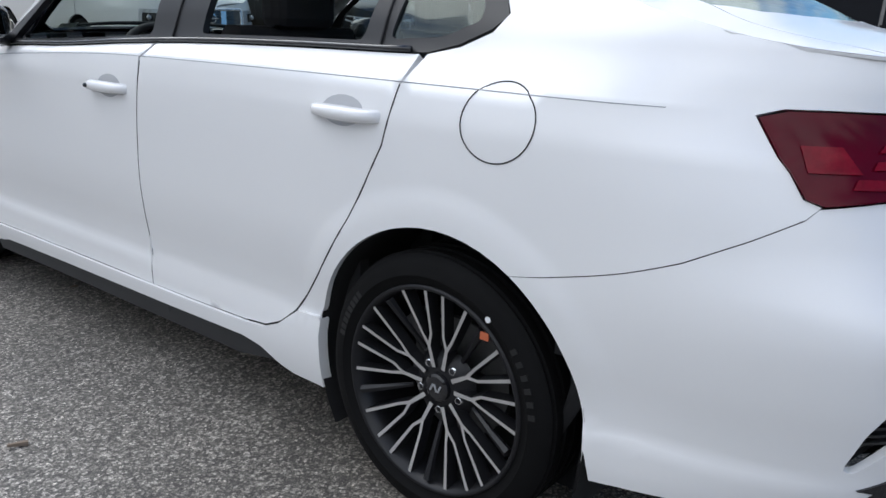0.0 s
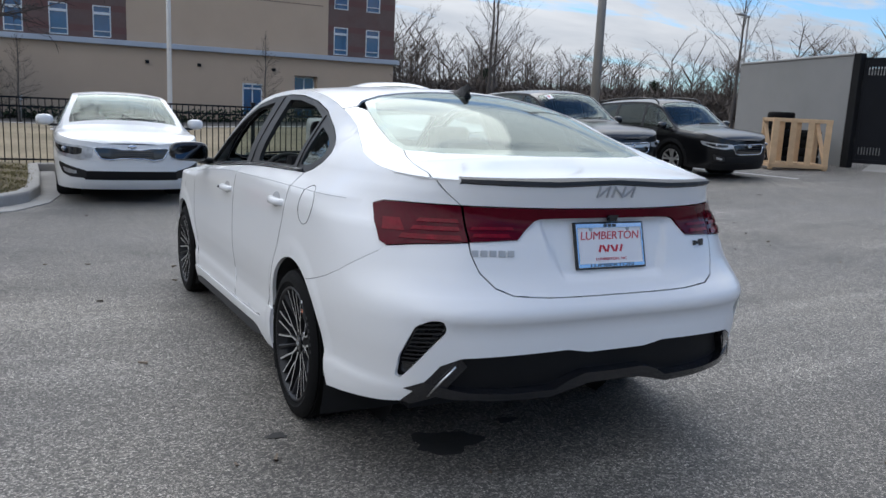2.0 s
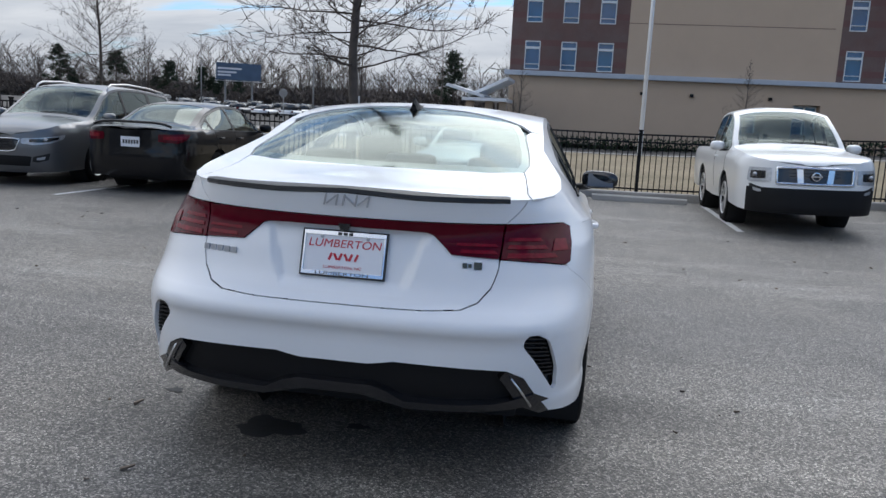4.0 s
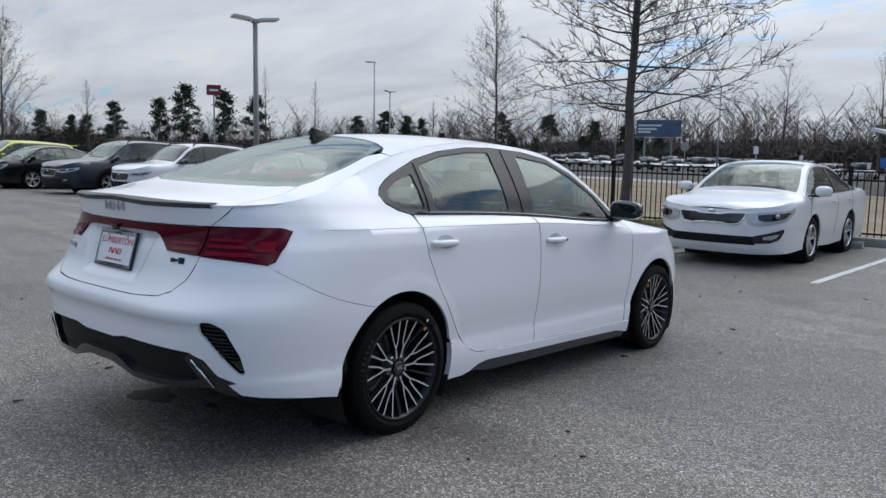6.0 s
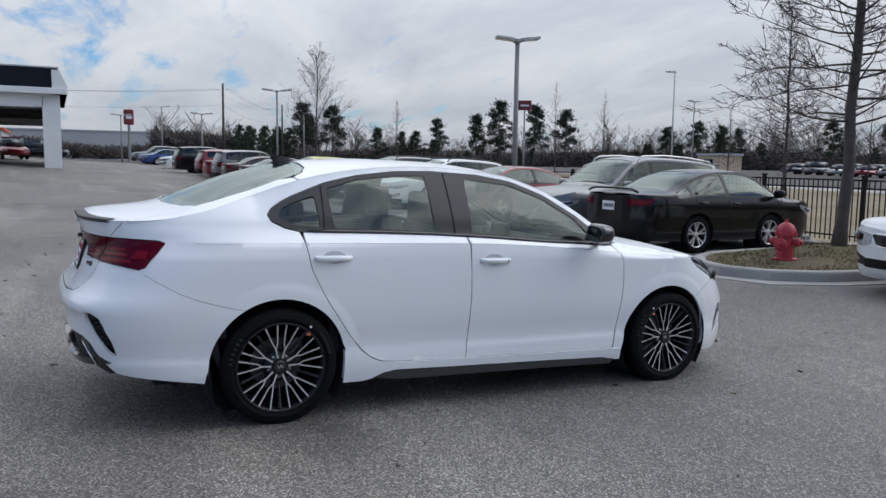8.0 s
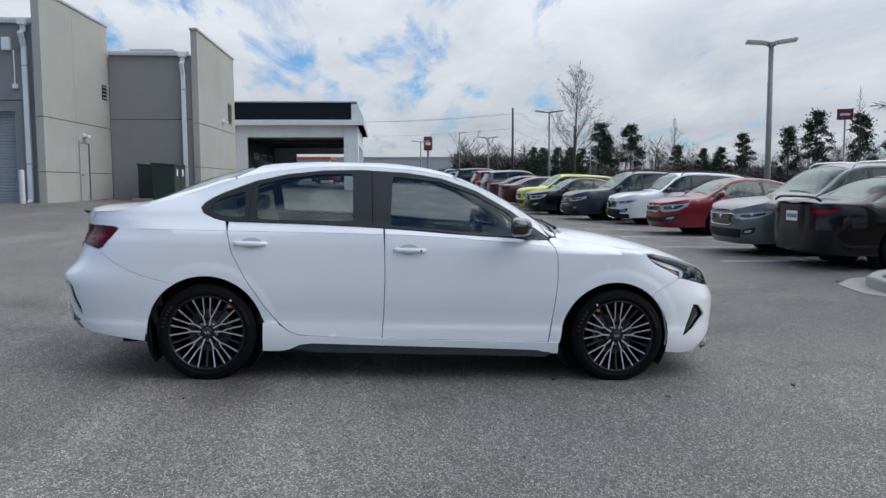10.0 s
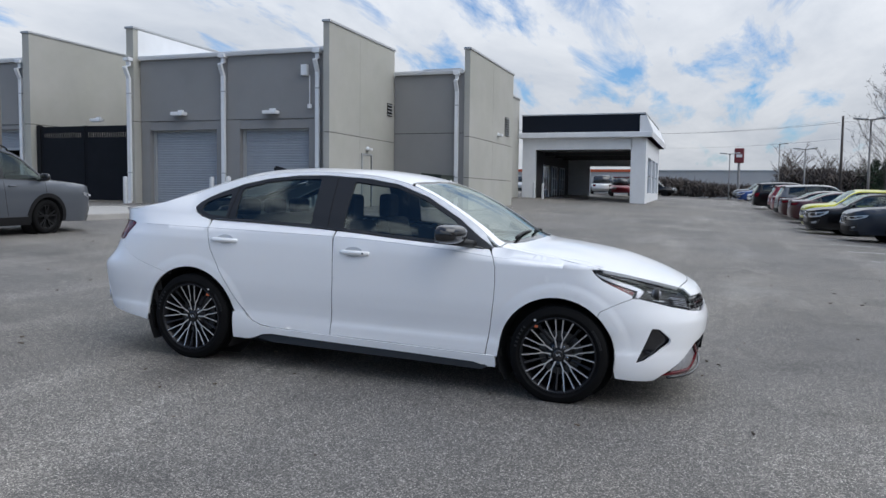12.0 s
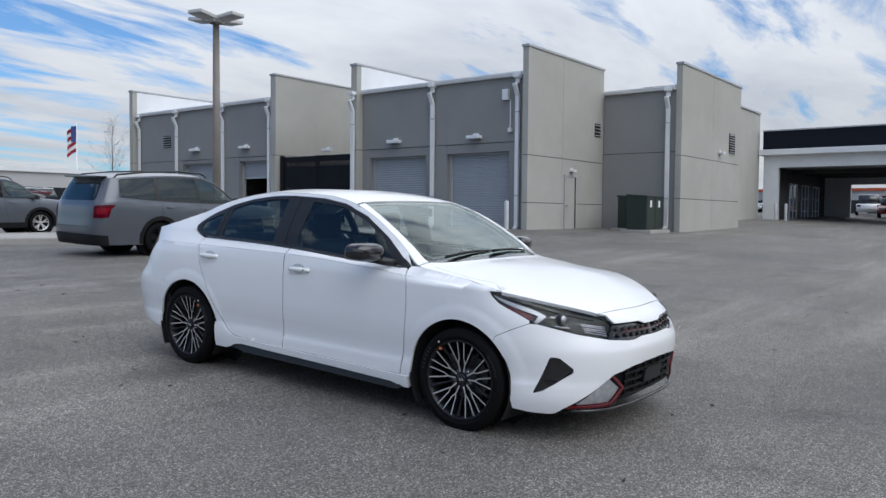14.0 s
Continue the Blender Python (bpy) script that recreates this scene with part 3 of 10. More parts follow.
P_WHITE = paint("white_car_paint", (0.78, 0.78, 0.77), 0.0)
P_BLACK = mat("black_car_paint", (0.005, 0.005, 0.006), 0.3, var=0.02, coat=0.65, spec=0.1)
P_GREY = paint("steel_grey_car_paint", (0.092, 0.102, 0.120), 0.3, 0.32)
P_NAVY = paint("navy_car_paint", (0.012, 0.018, 0.030), 0.2)
P_RED = paint("red_car_paint", (0.21, 0.008, 0.018), 0.3)
P_SILVER = paint("silver_car_paint", (0.36, 0.36, 0.35), 0.6)
P_YELLOW = paint("yellow_car_paint", (0.62, 0.60, 0.03), 0.0)
P_MAROON = paint("maroon_car_paint", (0.05, 0.006, 0.010), 0.3)
P_PEWTER = paint("pewter_car_paint", (0.15, 0.152, 0.155), 0.5)
P_BLUE = paint("blue_car_paint", (0.02, 0.06, 0.22), 0.4)



# ---- service building to the west ----
def louver(parent, cx, cy, z0, z1, w, normal):
    """A wall louver: a dark box with sloped slats, facing +x or +y."""
    lv = part("louver", boxes((-w / 2, w / 2, -0.02, 0.015, 0, z1 - z0)), LINER, parent, "dark louvred vent")
    lv.matrix_parent_inverse = parent.matrix_world.inverted()
    lv.matrix_world = pose(cx, cy, z0, rz=0 if normal == "y" else -90)
    bm = bmesh.new()
    n = max(4, int((z1 - z0) / 0.11))
    for i in range(n):
        z = (i + 0.5) * (z1 - z0) / n
        box(bm, -w / 2 + 0.02, w / 2 - 0.02, -0.05, 0.05, -0.008, 0.008, m=pose(0, 0.03, z, rx=-38))
    part("louver_slats", bm, COPING, lv)
    return lv


def wall_lamp(parent, x, y, z, normal="x"):
    bm = bmesh.new()
    box(bm, -0.28, 0.28, 0.0, 0.32, 0.0, 0.13, bevel=0.02)
    lm = part("wall_lamp", bm, WHITEMETAL, parent, "pale wall lamp with a downward lens")
    lm.matrix_world = pose(x, y, z, rz=0 if normal == "y" else -90)
    part("lamp_lens", boxes((-0.22, 0.22, 0.06, 0.27, -0.015, 0.0)), LAMPCLEAR, lm)
    part("lamp_bracket", boxes((-0.12, 0.12, -0.02, 0.06, 0.02, 0.22)), WHITEMETAL, lm)
    return lm


def downspout(parent, y, zt, x=-20.2, zb=0.75):
    """A square downpipe with a gooseneck from the gutter."""
    dx = [(0.10, zt - 0.02), (0.10, zt - 0.30), (0.30, zt - 0.36), (0.30, zt - 0.42), (0.10, zt - 0.80), (0.10, zb + 0.1), (0.20, zb)]
    bm = bmesh.new()
    prev = None
    w, d = 0.075, 0.055
    for a, z in dx:
        ring = [bm.verts.new((x + a + sx * d, y + sy * w, z)) for sx, sy in ((-1, -1), (1, -1), (1, 1), (-1, 1))]
        if prev:
            for k in range(4):
                bm.faces.new((prev[k], prev[(k + 1) % 4], ring[(k + 1) % 4], ring[k]))
        prev = ring
    bmesh.ops.recalc_face_normals(bm, faces=bm.faces)
    ds = part("downspout", bm, WHITEMETAL, parent, "white square downspout")
    part("leader_head", boxes((x + 0.0, x + 0.26, y - 0.14, y + 0.14, zt - 0.12, zt + 0.02), bevel=0.01), WHITEMETAL, ds)
    for z in (zt - 1.4, zb + 1.2):
        part("pipe_strap", boxes((x, x + 0.165, y - 0.095, y + 0.095, z, z + 0.04)), COPING, ds)
    return ds


def gutter(parent, x, y0, y1, z, slope=0.0):
    bm = bmesh.new()
    sec = [(0, 0), (0.13, 0.0), (0.17, 0.10), (0.17, 0.15), (0.155, 0.15), (0.12, 0.03), (0.0, 0.03)]
    a = [bm.verts.new((x + u, y0, z + v)) for u, v in sec]
    b = [bm.verts.new((x + u, y1, z + slope + v)) for u, v in sec]
    for i in range(len(sec)):
        bm.faces.new((a[i], a[(i + 1) % len(sec)], b[(i + 1) % len(sec)], b[i]))
    bm.faces.new(a)
    bm.faces.new(b[::-1])
    bmesh.ops.recalc_face_normals(bm, faces=bm.faces)
    part("gutter", bm, WHITEMETAL, parent, "white metal eave gutter")


def roll_door(parent, y0, y1, zt, x=-20.52, zb=0.7, lift=0.0):
    """A sheet of interlocking curved slats in side guides."""
    door = part("door_guide", boxes((x - 0.05, x + 0.10, y0 - 0.06, y0 + 0.05, zb, zt), (x - 0.05, x + 0.10, y1 - 0.05, y1 + 0.06, zb, zt),
                                     (x - 0.25, x + 0.06, y0, y1, zt - 0.06, zt + 0.12)), COPING, parent)
    door.name = "roll_door"
    n = int((zt - zb - lift) / 0.095)
    bm = bmesh.new()
    v = [bm.verts.new((x + u, yy, w)) for yy in (y0, y1) for u, w in ((0, 0), (0.022, 0.02), (0.022, 0.075), (0, 0.095))]
    for k in range(3):
        bm.faces.new((v[k], v[k + 1], v[k + 5], v[k + 4]))
    bmesh.ops.recalc_face_normals(bm, faces=bm.faces)
    if sum(f.normal.x for f in bm.faces) < 0:
        bmesh.ops.reverse_faces(bm, faces=bm.faces)
    me = bpy.data.meshes.new("door_slat")
    bm.to_mesh(me)
    bm.free()
    me.materials.append(ROLLDOOR)
    for i in range(n):
        sl = new("door_slat", me)
        sl.parent = door
        sl.location = (0, 0, zt - 0.095 * (i + 1))
    part("bottom_bar", boxes((x - 0.03, x + 0.03, y0, y1, zt - 0.095 * n - 0.1, zt - 0.095 * n)), COPING, door)
    return door


def facade(parent, y0, y1, zt, doors, x=-20.2, zj=4.0, zb=0.2):
    """Tilt-up panels: lower piers, upper panels and reveals round the doors, with open joints."""
    up = [y0] + [0.5 * (a[1] + b[0]) for a, b in zip(doors, doors[1:])] + [y1]
    for a, b in zip(up, up[1:]):
        part("upper_panel", boxes((x - 0.3, x, a + 0.008, b - 0.008, zj + 0.012, zt)), STUCCODARK, parent)
    edges = [y0] + [v for d in doors for v in d[:2]] + [y1]
    for a, b in zip(edges[::2], edges[1::2]):
        part("pier", boxes((x - 0.45, x - 0.012, a + 0.004, b - 0.004, zb, zj - 0.006)), STUCCODARK, parent)
    for d in doors:
        part("lintel", boxes((x - 0.40, x - 0.035, d[0], d[1], d[2], zj - 0.008)), STUCCODARK, parent)


def fin(parent, x0, x1, y, zt, thick=0.36, zb=0.2, joints=(), white_from=None, seams=()):
    """A party wall that stands above the roofs, in stacked panels with a metal cap; its sunny face is at y."""
    zs = [zb] + list(joints) + [zt]
    xs = sorted([x0, x1] + list(seams))
    f = part("party_wall", boxes((min(x0, x1) + 0.03, max(x0, x1) - 0.03, y - thick + 0.025, y - 0.025, zb, zt - 0.02)), LINER, parent, "light grey stucco party wall with panel joints")
    for a, b in zip(zs, zs[1:]):
        for p, q in zip(xs, xs[1:]):
            part("wall_panel", boxes((p + (0.005 if p != xs[0] else 0), q - (0.005 if q != xs[-1] else 0), y - thick, y, a + (0.012 if a != zb else 0), b - (0.012 if b != zt else 0))), STUCCOLIGHT, f)
    part("coping", boxes((min(x0, x1) - 0.05, max(x0, x1) + 0.05, y - thick - 0.04, y + 0.04, zt, zt + 0.09), bevel=0.01), COPING, f, "grey metal wall cap")
    if white_from:
        part("white_facing", boxes((min(x0, x1), max(x0, x1) - 0.25, y, y + 0.02, white_from, zt - 0.015)), WHITEMETAL, f, "white metal facing above the roof")
    return f


def service_building():
    b = tagged(empty("service_building", pose(-24, -20, 0.7)), "grey stucco service building with roll-up doors and white downspouts", "building")
    b.matrix_world = pose(0, 0, 0)
    # stretch beside the light walls
    facade(b, -19.42, -11.15, 6.42, [(-19.0, -15.9, 3.65), (-14.85, -11.9, 3.65)])
    for d in ((-19.0, -15.9), (-14.85, -11.9)):
        roll_door(b, d[0] + 0.06, d[1] - 0.06, 3.65)
    gutter(b, -20.2, -19.4, -11.12, 6.40)
    for y in (-15.5, -11.48):
        downspout(b, y, 6.45)
    downspout(b, -19.60, 6.45, x=-19.84)
    for y, z in ((-17.5, 4.2), (-13.4, 4.17), (-31.4, 4.45), (-27.3, 4.4)):
        wall_lamp(b, -20.2, y, z)
    part("junction_box", boxes((-20.2, -20.05, -12.15, -11.9, 5.55, 5.95), bevel=0.01), WHITEMETAL, b, "white wall junction box")
    cam_b = part("security_camera", boxes((-20.2, -20.0, -11.85, -11.75, 4.35, 4.5), bevel=0.01), WHITEMETAL, b)
    bm = bmesh.new()
    tube(bm, [(-20.15, -11.83, 5.55), (-20.15, -11.83, 4.5)], 0.02, 6)
    part("conduit", bm, WHITEMETAL, b)
    part("roof", boxes((-34, -20.25, -19.4, -11.16, 6.0, 6.35)), WHITEMETAL, b, "pale low-slope metal roof")
    # party walls
    f1 = fin(b, -26.0, -19.9, -10.9, 7.38, 0.24, joints=(1.72, 3.47), seams=(-22.5,))
    louver(f1, -25.45, -10.9, 4.55, 5.1, 0.5, "y")
    dr = part("service_door", boxes((-23.55, -22.7, -10.93, -10.872, 0.55, 2.78)), STUCCOLIGHT, f1, "grey steel service door")
    part("door_frame", boxes((-23.62, -23.55, -10.92, -10.85, 0.5, 2.85), (-22.7, -22.63, -10.92, -10.85, 0.5, 2.85), (-23.55, -22.7, -10.92, -10.85, 2.78, 2.85)), COPING, dr)
    # black strip painted in as the shade along one jamb
    part("door_shade", boxes((-23.56, -23.48, -10.9, -10.866, 0.55, 2.78)), BLACKTRIM, dr)
    part("door_handle", boxes((-22.88, -22.78, -10.87, -10.81, 1.62, 1.68)), STEEL, dr)
    wall_lamp(f1, -23.2, -10.9, 2.98, "y").scale = (0.5, 0.6, 0.7)
    # recess
    part("recess_wall", boxes((-26.3, -26.0, -10.88, -7.70, 0.2, 3.84), (-26.3, -26.0, -10.88, -7.70, 3.865, 6.35)), STUCCODARK, b)
    part("recess_core", boxes((-26.28, -26.03, -10.88, -7.70, 0.2, 6.3)), LINER, b)
    gutter(b, -26.0, -10.85, -7.75, 6.33)
    downspout(b, -8.02, 6.38, x=-26.0)
    part("roof", boxes((-34, -26.1, -11.15, -7.70, 6.0, 6.3)), WHITEMETAL, b)
    f2 = fin(b, -33.4, -25.9, -7.45, 7.3, 0.24, joints=(1.97, 3.7), seams=(-29.6,))
    louver(f2, -32.2, -7.45, 4.16, 5.06, 0.85, "y")
    wall_lamp(f2, -30.5, -7.45, 4.03, "y").scale = (0.55, 0.7, 0.8)
    # lower stretch running on towards the pavilion
    part("end_wall", boxes((-46.9, -33.45, -12.3, -10.35, 0.2, 7.7)), STUCCOLIGHT, b, "light grey stucco end wall")
    part("coping", boxes((-46.9, -33.42, -12.35, -10.27, 7.7, 7.8)), COPING, b)
    wall_lamp(b, -38.0, -10.35, 2.9, "y").scale = (0.5, 0.6, 0.7)
    # party walls and yard gate further along
    fin(b, -30.0, -19.84, -19.44, 7.6, 0.34, joints=(4.0,), white_from=6.5)
    fin(b, -33.0, -20.0, -24.9, 7.75, 0.36, joints=(4.0,))
    part("yard_wall", boxes((-33.3, -33.0, -24.9, -19.78, 0.2, 5.6)), STUCCODARK, b)
    gate = part("yard_gate", boxes((-20.28, -20.14, -24.75, -24.55, 0.6, 3.95)), IRON, b, "tall black sheet metal yard gate")
    part("gate_post", boxes((-20.28, -20.14, -19.96, -19.79, 0.6, 3.95)), IRON, gate)
    for y0, y1 in ((-24.53, -22.27), (-22.23, -19.98)):
        leaf = part("gate_leaf", boxes((-20.25, -20.2, y0, y1, 0.85, 3.42), (-20.25, -20.2, y0, y1, 3.62, 3.88), (-20.27, -20.18, y0, y0 + 0.08, 0.85, 3.9), (-20.27, -20.18, y1 - 0.08, y1, 0.85, 3.9)), GATEBLACK, gate)
        n = 18
        rows = [(-20.245, -20.205, y0 + 0.08 + (y1 - y0 - 0.16) * i / n, y0 + 0.08 + (y1 - y0 - 0.16) * (i + 0.55) / n, 3.42, 3.62) for i in range(n)]
        part("slot_pattern", boxes(*rows), GATEBLACK, leaf)
    wall_lamp(b, -20.3, -21.6, 4.05).scale = (0.9, 0.8, 0.9)
    facade(b, -37.0, -25.28, 6.62, [(-32.7, -29.5, 3.8), (-27.9, -25.6, 3.8)])
    roll_door(b, -32.64, -29.56, 3.8, lift=1.7)
    roll_door(b, -27.84, -25.66, 3.8, lift=2.3)
    gutter(b, -20.2, -37.0, -25.2, 6.62)
    for y in (-25.5, -29.1, -33.1, -36.7):
        downspout(b, y, 6.67)
    louver(b, -20.2, -34.1, 4.75, 5.4, 0.7, "x")
    part("roof", boxes((-34, -20.25, -37.0, -25.2, 6.2, 6.55)), WHITEMETAL, b)
    fin(b, -30.0, -19.84, -36.9, 8.0, 0.34, joints=(4.0,), white_from=6.75)
    # inner walls that close the service bays
    part("inner_wall", boxes((-33.9, -33.7, -37, -11.2, 0.2, 6.0), (-33.7, -20.5, -37.2, -37.0, 0.2, 6.0)), STUCCODARK, b)
    part("inner_ceiling", boxes((-33.7, -20.5, -37.0, -25.2, 5.2, 5.3)), COPING, b)
    return b


service_building()


def bollard(x, y, h=1.05):
    z = gz(x, y)
    bm = bmesh.new()
    lathe(bm, [(-0.05, 0.085), (h - 0.06, 0.085), (h - 0.02, 0.07), (h, 0.0)], 16, "z")
    ob = sharp(part("bollard", bm, BOLLARD))
    ob.matrix_world = pose(x, y, z)
    return tagged(ob, "pale painted steel bollard with a domed top", "bollard", "bollards before the roll-up doors")


for p in ((-18.9, -15.2), (-17.9, -13.8), (-19.3, -11.4), (-19.0, -19.2), (-45.8, -9.0), (-45.8, -8.4)):
    bollard(*p)


def transformer(x, y, w, d, h, labels=True):
    z = gz(x, y)
    t = tagged(empty("electrical_cabinet", pose(x, y, z, rz=90)), "dark green metal electrical cabinet on a concrete pad", "electrical box", "electrical cabinets")
    bm = bmesh.new()
    box(bm, -d / 2, d / 2, -w / 2, w / 2, 0.1, h - 0.06, bevel=0.015)
    part("cabinet_body", bm, GREENBOX, t)
    bm = bmesh.new()
    prism(bm, [(-d / 2 - 0.03, h - 0.06), (d / 2 + 0.04, h - 0.09), (d / 2 + 0.04, h - 0.05), (-d / 2 - 0.03, h + 0.02)], w + 0.06, pose(0, -w / 2 - 0.03, 0))
    part("cabinet_lid", bm, GREENBOX, t)
    part("concrete_pad", boxes((-d / 2 - 0.2, d / 2 + 0.25, -w / 2 - 0.15, w / 2 + 0.15, -0.1, 0.1), bevel=0.02), CONCRETE, t)
    for s in (-1, 1):
        part("cabinet_door", boxes((d / 2, d / 2 + 0.015, s * w / 4 - w / 4 + 0.03, s * w / 4 + w / 4 - 0.03, 0.16, h - 0.14), bevel=0.004), GREENBOX, t)
    for c in (-w / 4, w / 4) if labels else ():
        part("warning_label", boxes((d / 2 + 0.015, d / 2 + 0.018, c - 0.09, c + 0.09, h - 0.48, h - 0.22)), PLATEWHITE, t, "small white warning label")
    return t


transformer(-24.45, -8.30, 1.6, 0.80, 1.45)
transformer(-25.0, -9.12, 1.1, 0.66, 1.40, False)


# ---- drive-through pavilion ----
def pavilion():
    p = tagged(empty("pavilion"), "white drive-through service pavilion with a black fascia", "building")
    zb, ZC = 0.3, 4.35
    part("front_wall", boxes((-47.35, -47.0, -10.1, -9.2, zb, 5.1), (-47.35, -47.0, -2.85, -1.9, zb, 5.1), (-47.35, -47.0, -9.2, -2.8, ZC, 5.1)), WHITEMETAL, p, "white panelled front wall with a wide opening")
    part("side_wall", boxes((-60.0, -47.35, -2.2, -1.9, zb, 1.5), (-60.0, -47.35, -2.2, -1.9, 3.9, 5.1), (-49.0, -47.35, -2.2, -1.9, 1.5, 3.9), (-53.2, -52.6, -2.2, -1.9, 1.5, 3.9),
                            (-56.8, -56.2, -2.2, -1.9, 1.5, 3.9), (-60.0, -59.4, -2.2, -1.9, 1.5, 3.9)), WHITEMETAL, p)
    for x0, x1 in ((-52.6, -49.0), (-56.2, -53.2), (-59.4, -56.8)):
        w = part("side_window", boxes((x0, x1, -2.10, -2.08, 1.5, 3.9)), HOTELGLASS, p)
        part("window_bar", boxes((x0, x1, -2.07, -2.02, 2.66, 2.74), ((x0 + x1) / 2 - 0.04, (x0 + x1) / 2 + 0.04, -2.07, -2.02, 1.5, 3.9)), BLACKTRIM, w)
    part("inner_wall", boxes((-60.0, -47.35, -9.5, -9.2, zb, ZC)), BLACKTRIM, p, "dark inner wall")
    for x0 in (-49.6, -52.8, -56.0):
        d = part("glass_door", boxes((x0 - 1.9, x0, -9.2, -9.17, 0.95, 3.4)), HOTELGLASS, p)
        for r in ((x0 - 1.92, x0 + 0.02, -9.17, -9.12, 3.36, 3.46), (x0 - 1.92, x0 - 1.84, -9.17, -9.12, 0.9, 3.4), (x0 - 0.06, x0 + 0.02, -9.17, -9.12, 0.9, 3.4), (x0 - 1.0, x0 - 0.94, -9.17, -9.12, 0.9, 3.4),
                               (x0 - 1.9, x0, -9.17, -9.13, 1.65, 1.7), (x0 - 1.9, x0, -9.17, -9.13, 2.5, 2.55)):
            part("door_bar", boxes(r), WHITEMETAL, d)
    part("back_wall", boxes((-60.2, -60.0, -9.5, -7.4, zb, ZC), (-60.2, -60.0, -7.4, -2.6, 3.7, ZC), (-60.2, -60.0, -2.6, -1.9, zb, ZC)), WHITEMETAL, p)
    part("ceiling", boxes((-60.1, -47.3, -9.4, -2.0, ZC + 0.02, ZC + 0.3)), COPING, p)
    for x in (-50.5, -54.0, -57.5):
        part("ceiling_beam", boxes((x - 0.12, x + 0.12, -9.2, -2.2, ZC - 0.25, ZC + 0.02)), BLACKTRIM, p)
    # white overhanging band and its wedge-shaped end
    part("canopy_band", boxes((-60.6, -46.5, -10.3, -1.5, 5.1, 5.46), bevel=0.03), WHITEMETAL, p, "white overhanging canopy band")
    bm = bmesh.new()
    prism(bm, [(-2.3, 5.1), (-1.5, 5.1), (-1.45, 5.47), (-1.9, 6.5), (-2.3, 6.5)], 14.0, Matrix(((0, 1, 0, -60.6), (1, 0, 0, 0), (0, 0, 1, 0), (0, 0, 0, 1))))
    part("canopy_side", bm, WHITEMETAL, p, "sloped white canopy side")
    part("fascia", boxes((-60.0, -46.75, -10.1, -1.97, 5.46, 6.6), bevel=0.01), BLACKPANEL, p, "black fascia panel")
    part("roof_cap", boxes((-60.0, -46.7, -10.12, -1.92, 6.6, 6.68)), COPING, p)
    return p


pavilion()


